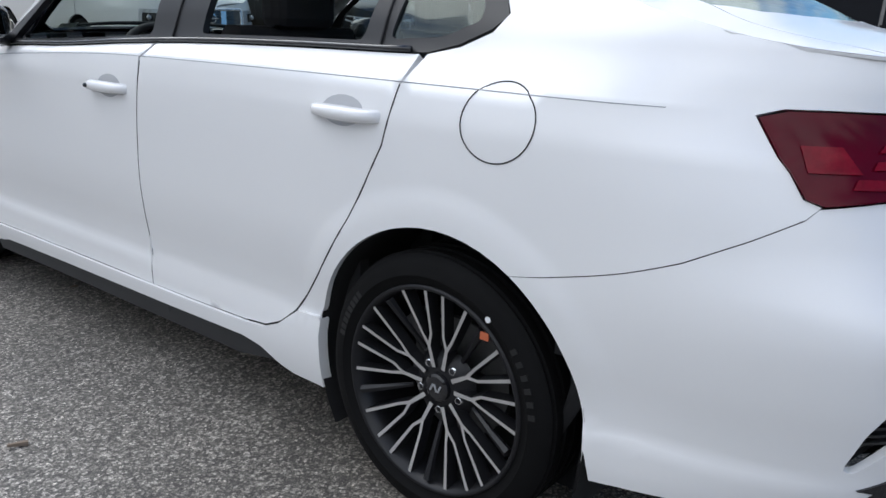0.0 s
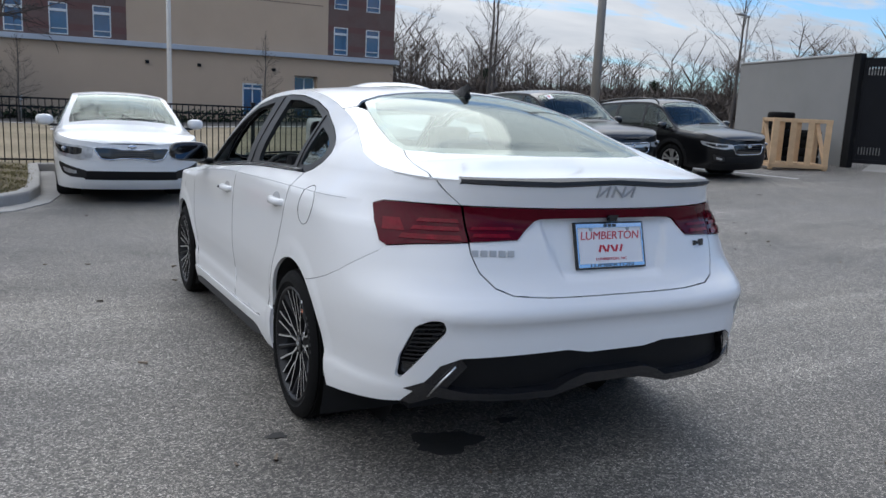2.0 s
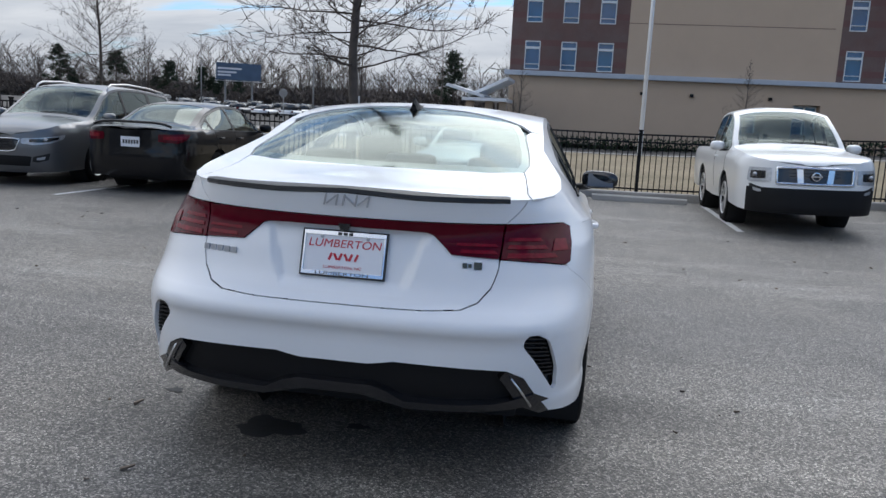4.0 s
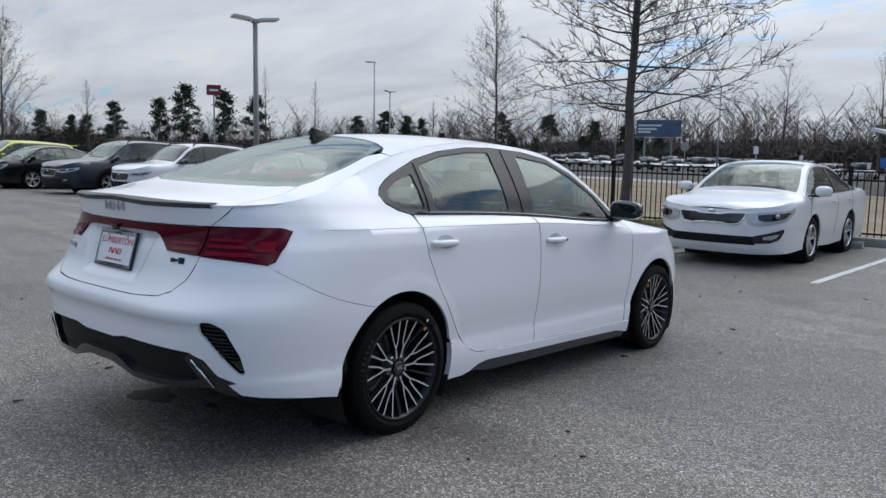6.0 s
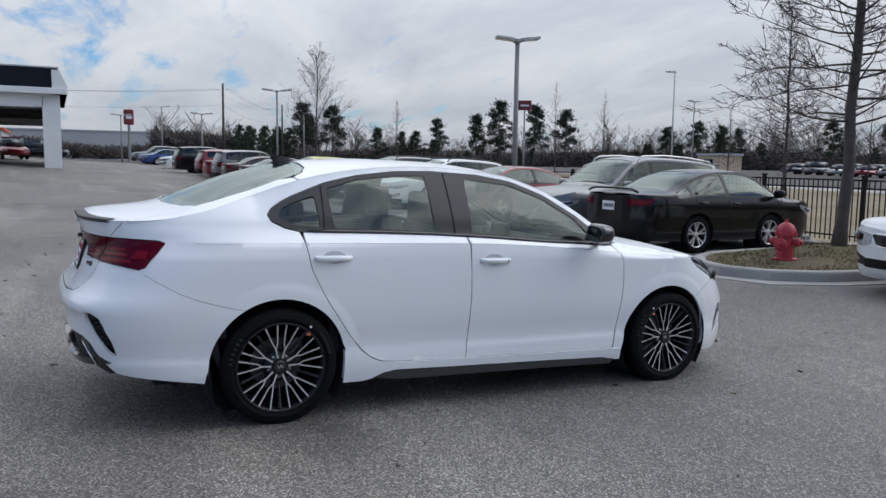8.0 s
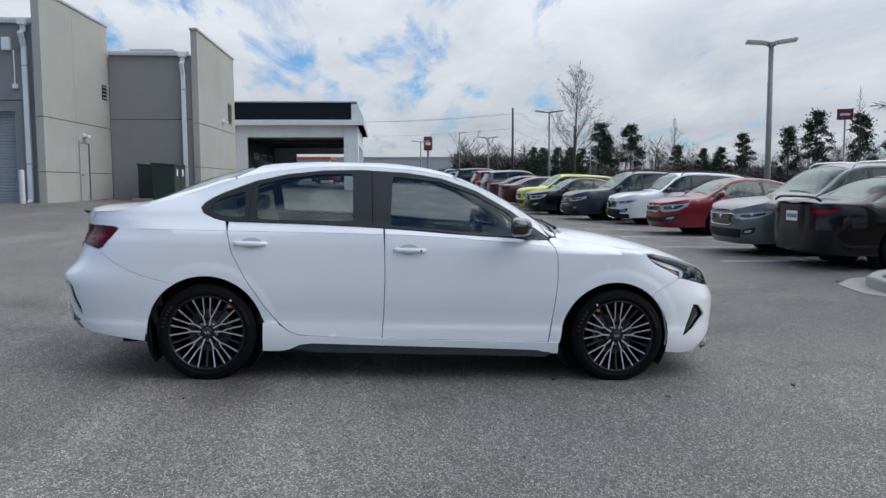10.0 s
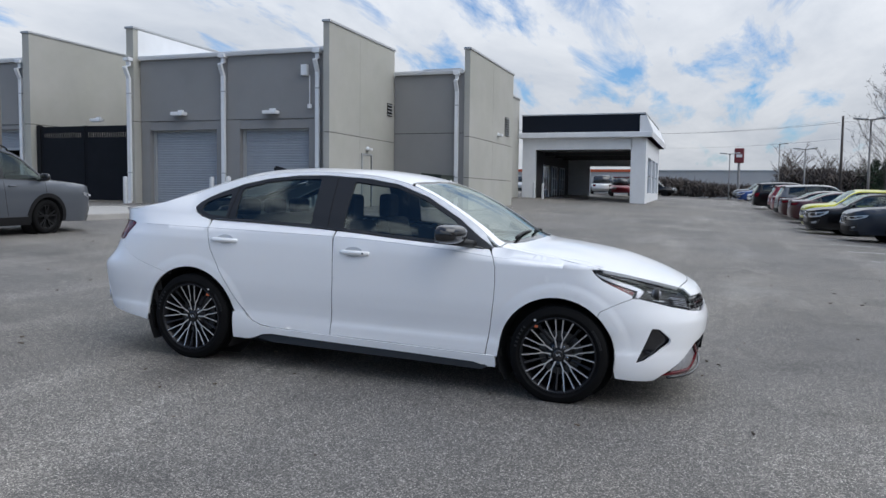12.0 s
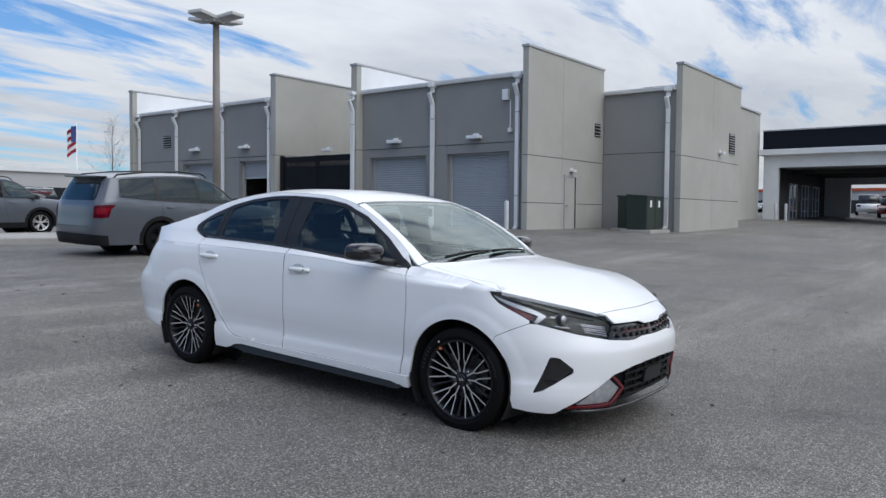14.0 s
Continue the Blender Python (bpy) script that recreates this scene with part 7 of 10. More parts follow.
# ---- wheels ----
def hero_wheel(y, s):
    r, rr, w = 0.313, 0.243, 0.112
    x = s * (0.868 - w + 0.022)
    hub = new("wheel")
    hub.parent = hero
    hub.location = (x, y, r)
    bm = bmesh.new()
    prof = [(-w, rr), (-w, rr + 0.02), (-w * 0.98, r * 0.90), (-w * 0.82, r * 0.985)]
    for g in range(5):
        u = -0.66 + 0.33 * g
        prof += [(w * (u - 0.13), r - 0.001), (w * (u + 0.10), r), (w * (u + 0.11), r - 0.007), (w * (u + 0.155), r - 0.007)]
    prof += [(w * 0.84, r * 0.985), (w * 0.93, r * 0.955), (w * 1.0, r * 0.90), (w * 1.03, r * 0.84), (w * 1.01, rr + 0.018), (w * 0.97, rr + 0.006), (w * 0.93, rr - 0.002), (w * 0.6, rr - 0.008), (-w, rr)]
    lathe(bm, [(u * s, q) for u, q in prof], 72, "x")
    ty = part("tyre", bm, RUBBER, hub)
    sharp(ty, 40)
    # raised marks on the wall, as plain bars
    bm = bmesh.new()
    for a0, a1, n in ((0.25, 0.75, 8), (2.5, 3.1, 6)):
        for k in range(n):
            a = a0 + (a1 - a0) * k / n
            m = Matrix.Rotation(a, 4, "X") @ Matrix.Translation((s * (w * 1.018), 0.272, 0))
            box(bm, -0.0012, 0.0012, -0.008, 0.008, -0.006, 0.006, m=m)
    tagged(part("sidewall_mark", bm, mat("sidewall_print", (0.008, 0.008, 0.008), 0.7) if "sidewall_print" not in bpy.data.materials else bpy.data.materials["sidewall_print"], ty, "raised unreadable marks on the tyre wall"), kind="stuff")
    bm = bmesh.new()
    lathe(bm, [(0.93 * w * s, rr - 0.001), (0.985 * w * s, rr - 0.004), (0.96 * w * s, rr - 0.012), (0.5 * w * s, rr - 0.022), (-0.6 * w * s, rr - 0.03)], 48, "x")
    rim = part("rim", bm, ALLOYDARK, hub, smooth=True)
    bm = bmesh.new()
    lathe(bm, [(0.978 * w * s, rr - 0.0035), (0.992 * w * s, rr - 0.006), (0.97 * w * s, rr - 0.010)], 48, "x")
    part("rim_flange", bm, ALLOYDARK, rim, smooth=True)
    # spokes: five groups, each of two forked bars with a bright machined face on dark flanks
    for k in range(5):
        a = 2 * math.pi * k / 5 + math.pi / 2
        for sg in (-1, 1):
            face, flank = bmesh.new(), bmesh.new()
            base = a + sg * 0.20
            mid = a + sg * 0.235
            for knee, end in ((a + sg * 0.135, a + sg * 0.105), (a + sg * 0.330, a + sg * 0.395)):
                pts = [(0.046, base + sg * 0.08, 0.0052), (0.098, mid + sg * 0.02, 0.0042), (0.128, knee, 0.0034), (0.235, end, 0.0042)]
                rows_ = []
                for i, (q, an, hw) in enumerate(pts):
                    c, sn = math.cos(an), math.sin(an)
                    j = min(i + 1, 3)
                    i0 = max(i - 1, 0)
                    d = Vector((pts[j][0] * math.cos(pts[j][1]) - pts[i0][0] * math.cos(pts[i0][1]), pts[j][0] * math.sin(pts[j][1]) - pts[i0][0] * math.sin(pts[i0][1]))).normalized()
                    nx, ny = -d.y, d.x
                    depth = w * (0.66 + 0.26 * (q / 0.235) ** 1.5)
                    rows_.append([(depth, q * c + nx * hw, q * sn + ny * hw), (depth, q * c - nx * hw, q * sn - ny * hw), (depth - 0.030, q * c + nx * hw * 1.5, q * sn + ny * hw * 1.5), (depth - 0.030, q * c - nx * hw * 1.5, q * sn - ny * hw * 1.5)])
                fv = [[face.verts.new((s * p[0], p[1], p[2])) for p in r_[:2]] for r_ in rows_]
                gv = [[flank.verts.new((s * (p[0] - 0.0006), p[1], p[2])) for p in r_] for r_ in rows_]
                for p, q in zip(fv, fv[1:]):
                    face.faces.new((p[0], p[1], q[1], q[0]))
                for p, q in zip(gv, gv[1:]):
                    flank.faces.new((p[0], p[2], q[2], q[0]))
                    flank.faces.new((p[1], p[3], q[3], q[1]))
                    flank.faces.new((p[2], p[3], q[3], q[2]))
            for b_ in (face, flank):
                bmesh.ops.recalc_face_normals(b_, faces=b_.faces)
            sp = part("spoke", flank, ALLOYDARK, hub)
            part("machined_face", face, ALLOY, sp)
            # a thin blade between the groups
        bm = bmesh.new()
        an = a + math.pi / 5
        c, sn = math.cos(an), math.sin(an)
        tube(bm, [(s * w * 0.5, 0.09 * c, 0.09 * sn), (s * w * 0.72, 0.16 * c, 0.16 * sn), (s * w * 0.88, 0.222 * c, 0.222 * sn)], [0.006, 0.008, 0.011], 6)
        part("inner_blade", bm, ALLOYDARK, hub)
        bm = bmesh.new()
        an = a + math.pi / 5
        lathe(bm, [(s * w * 0.55, 0.0), (s * w * 0.64, 0.0085), (s * w * 0.50, 0.010)], 8, "x", Matrix.Translation((0, 0.057 * math.cos(an), 0.057 * math.sin(an))))
        part("lug_nut", bm, CHROME, hub, smooth=True)
    bm = bmesh.new()
    lathe(bm, [(s * w * 0.40, 0.085), (s * w * 0.62, 0.062), (s * w * 0.64, 0.034)], 28, "x")
    part("hub", bm, ALLOYDARK, hub, smooth=True)
    bm = bmesh.new()
    lathe(bm, [(s * w * 0.60, 0.034), (s * w * 0.72, 0.032), (s * w * 0.745, 0.026), (s * w * 0.745, 0.0)], 24, "x")
    cap = part("centre_cap", bm, BLACKGLOSS, hub)
    bm = bmesh.new()
    for yy, ang in ((-0.011, 25), (0.0, -25), (0.011, 25)):
        box(bm, -0.0008, 0.0008, -0.0022, 0.0022, -0.009, 0.009, m=Matrix.Translation((s * w * 0.755, yy, 0)) @ Matrix.Rotation(radians(ang), 4, "X"))
    part("cap_mark", bm, SILVERBADGE, cap)
    bm = bmesh.new()
    lathe(bm, [(s * 0.0, 0.0), (s * 0.0, 0.140), (-s * 0.02, 0.140), (-s * 0.02, 0.0)], 32, "x")
    part("brake_disc", bm, BRAKESTEEL, hub)
    bm = bmesh.new()
    box(bm, -0.03, 0.03, -0.06, 0.06, -0.03, 0.03, 0.012, Matrix.Translation((s * 0.012, 0.08 if y < 0 else -0.08, 0.09)) @ Matrix.Rotation(radians(45 if y < 0 else -45), 4, "X"))
    part("brake_calliper", bm, BRAKESTEEL, hub)
    return hub


for y in (-1.35, 1.35):
    for s in (1, -1):
        hero_wheel(y, s)
# shipping dots on the tyres
for s in (1, -1):
    for y in (-1.35, 1.35):
        bm = bmesh.new()
        a = 0.95
        lathe(bm, [(0.0, 0.0), (0.0, 0.007)], 14, "x", Matrix.Translation((s * 0.8935, y + (-0.262 if s < 0 else 0.262) * math.cos(a) * (1 if y < 0 else -1), 0.313 + 0.262 * math.sin(a))))
        part("paint_dot", bm, PLATEWHITE, hero, "white paint dot on the tyre wall")
        if y < 0 or s > 0:
            bm = bmesh.new()
            a = 0.88
            prism(bm, [(-0.011, -0.008), (0.011, -0.008), (0.010, 0.009), (-0.010, 0.009)], 0.002)
            o = part("shipping_tag", bm, AMBER, hero, "small orange shipping tag on the rim")
            o.matrix_local = Matrix.Translation((s * 0.888, y + (-0.225 if s < 0 else 0.225) * math.cos(a) * (1 if y < 0 else -1), 0.313 + 0.225 * math.sin(a))) @ Matrix.Rotation(radians(90), 4, "Z")

# ---- cabin ----
def seat(x, y, bench=False):
    w = 0.25 if not bench else 0.62
    bm = bmesh.new()
    box(bm, x - w, x + w, y - 0.25, y + 0.27, 0.38, 0.56, 0.05)
    st = part("seat", bm, SEATS, hero)
    bm = bmesh.new()
    prism(bm, rounded([(-0.10, 0.50), (0.06, 0.50), (-0.10, 1.06), (-0.20, 1.06)], 0.04, 4), 2 * w - 0.03, Matrix.Translation((x + w - 0.015, y - 0.20, 0)) @ Matrix.Rotation(radians(90), 4, "Z"))
    part("seat_back", bm, SEATS, st, smooth=False)
    for hx in ((x,) if not bench else (x - 0.40, x, x + 0.40)):
        bm = bmesh.new()
        box(bm, hx - 0.125, hx + 0.125, y - 0.43, y - 0.33, 1.05, 1.05 + (0.20 if not bench else 0.13), 0.035)
        part("headrest", bm, SEATS, st)


seat(-0.36, 0.06)
seat(0.36, 0.06)
seat(0.0, -0.80, True)
bm = bmesh.new()
prism(bm, rounded([(0.55, 0.50), (0.52, 0.90), (0.62, 0.955), (0.95, 0.93), (1.02, 0.62), (0.9, 0.45)], 0.05, 4), 1.44, Matrix.Translation((0.72, 0.0, 0)) @ Matrix.Rotation(radians(90), 4, "Z"))
part("dashboard", bm, CABIN, hero)
bm = bmesh.new()
box(bm, -0.12, 0.12, 0.49, 0.52, 0.90, 1.03, 0.01)
part("dash_screen", bm, BLACKGLOSS, hero)
bm = bmesh.new()
bmesh.ops.create_circle(bm, segments=8, radius=0.014)
bm.free()
bm = bmesh.new()
pts = [(-0.36 + 0.185 * math.cos(a), 0.46 + 0.06 * math.sin(a), 0.86 + 0.175 * math.sin(a)) for a in np.linspace(0, 2 * math.pi, 33)]
tube(bm, pts, 0.015, 8, caps=False)
box(bm, -0.42, -0.30, 0.455, 0.49, 0.82, 0.90, 0.01)
tube(bm, [(-0.36, 0.47, 0.86), (-0.18, 0.46, 0.86)], 0.014, 6)
tube(bm, [(-0.36, 0.47, 0.86), (-0.54, 0.46, 0.86)], 0.014, 6)
part("steering_wheel", bm, CABIN, hero, smooth=True)
bm = bmesh.new()
rows_ = []
for y in np.linspace(-1.05, 0.26, 10):
    xr = edge_x(y) - 0.04
    rows_.append([bm.verts.new(deck(x, y) - Vector((0, 0, 0.03))) for x in np.linspace(-xr, xr, 9)])
for a, b in zip(rows_, rows_[1:]):
    for k in range(8):
        bm.faces.new((a[k], b[k], b[k + 1], a[k + 1]))
part("headliner", bm, CABINLIGHT, hero, smooth=True)
for s in (1, -1):
    poly = [(-1.05, 0.93), (-1.05, 0.35), (0.8, 0.32), (0.85, 0.90), (0.5, 0.935), (-0.3, 0.98)]
    bm = bmesh.new()
    prism(bm, [(y, z) for y, z in poly], 0.03, Matrix.Translation((s * 0.77, 0, 0)) @ Matrix.Rotation(radians(90), 4, "Z"))
    part("door_lining", bm, CABIN, hero)
bm = bmesh.new()
rows_ = []
for y in (-1.70, -1.55, -1.35, -1.15):
    rows_.append([bm.verts.new((x, y, 1.04 - 0.02 * (y + 1.15))) for x in (-0.62, 0.62)])
for a, b in zip(rows_, rows_[1:]):
    bm.faces.new((a[0], a[1], b[1], b[0]))
part("parcel_shelf", bm, CABIN, hero)
bm = bmesh.new()
box(bm, -0.10, 0.10, 0.33, 0.36, 1.25, 1.315, 0.012)
part("inner_mirror", bm, BLACKTRIM, hero)

# ---- plate and badges ----
def lettering(text, size, material, name, depth=0.0006, font_squash=1.0, shear=0.0):
    cu = bpy.data.curves.new(name, "FONT")
    cu.body, cu.size, cu.extrude, cu.align_x, cu.align_y, cu.shear = text, size, depth, "CENTER", "CENTER", shear
    tmp = bpy.data.objects.new(name, cu)
    scene.collection.objects.link(tmp)
    me = bpy.data.meshes.new_from_object(tmp.evaluated_get(bpy.context.evaluated_depsgraph_get()))
    bpy.data.objects.remove(tmp)
    bpy.data.curves.remove(cu)
    me.materials.clear()
    me.materials.append(material)
    for v in me.vertices:
        v.co.x *= font_squash
    return new(name, me)


PZ, PY = 0.840, -2.283
plate_m = pose(0.0, PY, PZ, 90 - 13.5, 0, 0)        # local: x right, y up, z towards the rear
pl = empty("number_plate")
pl.parent = hero
pl.matrix_local = plate_m @ Matrix.Scale(0.94, 4)
bm = bmesh.new()
box(bm, -0.152, 0.152, -0.077, 0.077, -0.006, 0.0, 0.002)
board = part("plate_board", bm, PLATEWHITE, pl)
bm = bmesh.new()
for r in ((-0.158, 0.158, 0.066, 0.083), (-0.158, 0.158, -0.083, -0.068), (-0.158, -0.150, -0.083, 0.083), (0.150, 0.158, -0.083, 0.083)):
    box(bm, r[0], r[1], r[2], r[3], -0.004, 0.0045 if r[1] - r[0] > 0.1 else 0.0040, 0.0015)
part("plate_frame", bm, CHROME, pl, "chrome licence plate frame")
bm = bmesh.new()
for r in ((-0.164, 0.164, 0.0832, 0.0885), (-0.164, 0.164, -0.0885, -0.0832), (-0.164, -0.1582, -0.083, 0.083), (0.1582, 0.164, -0.083, 0.083)):
    box(bm, r[0], r[1], r[2], r[3], -0.010, 0.0030, 0.001)
part("plate_rim", bm, BLACKTRIM, pl, "black outer rim of the plate frame")
for text, size, mt, y, sq, nm in (("LUMBERTON", 0.043, REDPRINT, 0.036, 1.12, "dealer_word"), ("LUMBERTON, NC", 0.0145, REDPRINT, -0.052, 1.3, "town_line"), ("LUMBERTON", 0.017, BLACKPRINT, -0.0755, 2.1, "frame_word")):
    o = lettering(text, size, mt, nm, font_squash=sq, shear=0.15 if nm == "dealer_word" else 0)
    o.parent = pl
    o.location = (0, y, 0.0052 if nm == "frame_word" else 0.0010)
bm = bmesh.new()
for x0, ang in ((-0.050, -20), (-0.030, 30), (-0.012, -20), (0.010, 30), (0.028, -20), (0.050, -20)):
    box(bm, -0.0045, 0.0045, -0.014, 0.014, 0.0006, 0.0018, m=Matrix.Translation((x0, -0.012, 0)) @ Matrix.Rotation(radians(ang), 4, "Z"))
tagged(part("plate_mark", bm, REDPRINT, pl, "red zigzag mark of plain strokes on the plate"), kind="stuff")
bm = bmesh.new()
for k in range(3):
    box(bm, -0.028 + 0.021 * k, -0.012 + 0.021 * k, 0.069, 0.080, 0.0046, 0.0056)
part("frame_mark", bm, BLACKPRINT, pl, "plain black bars on the plate frame")
for sx in (-1, 1):
    bm = bmesh.new()
    lathe(bm, [(0.0, 0.008), (0.004, 0.007), (0.005, 0.0)], 10, "z", Matrix.Translation((sx * 0.088, 0.062, 0.0)))
    part("plate_screw", bm, STEEL, pl)


def strokes(name, rows, x, z, tilt, material, lift=0.004):
    """Plain raised strokes on the boot, each a bar: place along, half length, turn."""
    p = body(*R(abs(x), z))
    o = empty(name)
    o.parent = hero
    turn = math.degrees(math.atan2(body(*R(abs(x) + 0.03, z)).y - p.y, 0.03)) * (1 if x > 0 else -1)
    o.matrix_local = Matrix.Translation((x, p.y - lift, z)) @ pose(0, 0, 0, 90 + tilt, 0, turn)
    for cx, cy, hw, hh, ang in rows:
        bm = bmesh.new()
        box(bm, -hw, hw, -hh, hh, -0.004, 0.003, 0.0012, Matrix.Translation((cx, cy, 0)) @ Matrix.Rotation(radians(ang), 4, "Z"))
        part("stroke", bm, material, o)
    return o


strokes("boot_emblem", [(-0.072, 0, 0.0030, 0.021, -12), (-0.050, 0, 0.0030, 0.024, -50), (-0.030, 0, 0.0030, 0.021, -12), (-0.006, 0, 0.0030, 0.021, -12), (0.016, 0, 0.0030, 0.024, 50), (0.038, 0, 0.0030, 0.021, -12), (0.062, 0, 0.0030, 0.024, -50), (0.082, 0, 0.0030, 0.021, -12)], 0.0, 1.03, 8, SILVERBADGE)
strokes("model_badge", [(-0.062 + 0.031 * k, 0, 0.0115, 0.0105, 0) for k in range(5)], -0.47, 0.822, -6, SILVERBADGE)
strokes("trim_badge", [(-0.03, 0, 0.008, 0.009, 0), (-0.012, 0, 0.006, 0.006, 0), (0.016, 0, 0.014, 0.013, 0)], 0.455, 0.832, -6, BLACKGLOSS)
o = empty("nose_emblem")
o.parent = hero
o.matrix_local = Matrix.Translation((0, 2.172, 0.688)) @ pose(0, 0, 0, 62, 0, 180)
for cx, hh, ang in ((-0.055, 0.014, -12), (-0.038, 0.017, -50), (-0.022, 0.014, -12), (-0.004, 0.014, -12), (0.012, 0.017, 50), (0.028, 0.014, -12), (0.046, 0.017, -50), (0.060, 0.014, -12)):
    bm = bmesh.new()
    box(bm, -0.004, 0.004, -hh, hh, -0.003, 0.003, 0.001, Matrix.Translation((cx, 0, 0)) @ Matrix.Rotation(radians(ang), 4, "Z"))
    part("stroke", bm, SILVERBADGE, o)
bm = bmesh.new()
prism(bm, [(-0.022, 0.0), (0.022, 0.0), (0.014, -0.022), (-0.014, -0.022)], 0.02, Matrix.Translation((0.0, -2.292, 0.948)))
part("reversing_camera", bm, BLACKGLOSS, hero)
skin("windscreen_label", [(-0.55, 0.895), (-0.47, 0.912), (-0.47, 0.945), (-0.55, 0.928)], lambda x, y: deck(x, y) + Vector((0, 0, 0.001)), PLATEWHITE, hero, 1, step=0.05, rim=0, label="small white label on the windscreen")
hero.matrix_world = HERO_M


# ---- the other parked vehicles ----
SHAPES = {  # along the length from tail to nose: rail and crown heights, rail half-width, belt
    "sedan": dict(H=1.455, rail=[(-.5, .95), (-.485, 1.0), (-.36, 1.03), (-.30, 1.10), (-.2, 1.29), (-.08, 1.395), (.02, 1.405), (.10, 1.36), (.19, 1.15), (.245, 1.0), (.265, .955), (.40, .885), (.46, .835), (.49, .79), (.5, .745)],
                  top=[(-.5, .97), (-.485, 1.035), (-.36, 1.075), (-.34, 1.10), (-.2, 1.37), (-.08, 1.445), (.02, 1.455), (.10, 1.41), (.25, 1.06), (.265, 1.0), (.40, .925), (.46, .865), (.49, .81), (.5, .76)],
                  xr=[(-.36, .82), (-.2, .70), (-.05, .68), (.10, .71), (.25, .86), (.4, .86)], belt=[(-.4, 1.0), (0, .96), (.25, .93), (.5, .80)],
                  win=[(-.045, .235), (-.235, -.06), (-.31, -.25)], ws=(.085, .25), rw=(-.335, -.165), wr=.325, gr=.20, ax=(.195, -.215)),
    "suv": dict(H=1.69, rail=[(-.5, 1.49), (-.44, 1.52), (-.3, 1.58), (-.1, 1.625), (0, 1.615), (.07, 1.54), (.16, 1.24), (.205, 1.10), (.23, 1.05), (.38, .99), (.45, .92), (.485, .84), (.5, .76)],
                top=[(-.5, 1.53), (-.44, 1.585), (-.3, 1.66), (-.1, 1.69), (.0, 1.68), (.07, 1.62), (.21, 1.15), (.23, 1.10), (.38, 1.03), (.45, .96), (.485, .87), (.5, .78)],
                xr=[(-.45, .74), (-.3, .77), (0, .77), (.1, .80), (.2, .88), (.4, .87)], belt=[(-.45, 1.19), (-.36, 1.14), (-.2, 1.085), (0, 1.05), (.2, 1.02), (.5, .9)],
                win=[(-.005, .195), (-.205, -.02), (-.385, -.225)], ws=(.065, .212), rw=(-.484, -.435), wr=.345, gr=.22, ax=(.20, -.21)),
    "truck": dict(H=1.75, rail=[(-.5, 1.04), (-.14, 1.08), (-.125, 1.15), (-.11, 1.5), (-.09, 1.60), (0, 1.66), (.06, 1.64), (.1, 1.56), (.19, 1.22), (.215, 1.12), (.40, 1.06), (.46, 1.02), (.49, .95), (.5, .88)],
                  top=[(-.5, 1.05), (-.14, 1.09), (-.125, 1.2), (-.11, 1.62), (-.09, 1.72), (0, 1.75), (.06, 1.73), (.10, 1.65), (.205, 1.2), (.225, 1.15), (.40, 1.09), (.46, 1.05), (.49, .97), (.5, .90)],
                  xr=[(-.45, .93), (-.15, .93), (-.11, .80), (0, .77), (.1, .79), (.2, .88), (.4, .88)], belt=[(-.5, 1.02), (0, 1.06), (.2, 1.05), (.5, .95)],
                  win=[(.015, .19), (-.10, .0)], ws=(.09, .205), rw=(-.124, -.108), wr=.385, gr=.34, ax=(.20, -.21)),
}
SHAPES["box"] = dict(SHAPES["suv"], rail=[(-.5, 1.53), (-.45, 1.54), (-.3, 1.58), (-.1, 1.60), (.03, 1.60), (.10, 1.54), (.19, 1.26), (.235, 1.12), (.26, 1.06), (.40, 1.02), (.46, .96), (.487, .88), (.5, .78)],
                     top=[(-.5, 1.58), (-.45, 1.60), (-.3, 1.65), (-.1, 1.685), (.03, 1.68), (.10, 1.62), (.24, 1.17), (.26, 1.11), (.40, 1.06), (.46, 1.0), (.487, .91), (.5, .80)], ws=(.09, .24), rw=(-.49, -.46), win=[(.02, .225), (-.19, .0), (-.43, -.21)])


SIDE_Q = np.linspace(0.0, 1.0, 41)
SIDE_W = [curve_at([(0.10, .92), (.2, .955), (.32, .972), (.5, .99), (.65, 1.0), (.80, .997), (.92, .985), (1.0, .955)], q) for q in SIDE_Q]


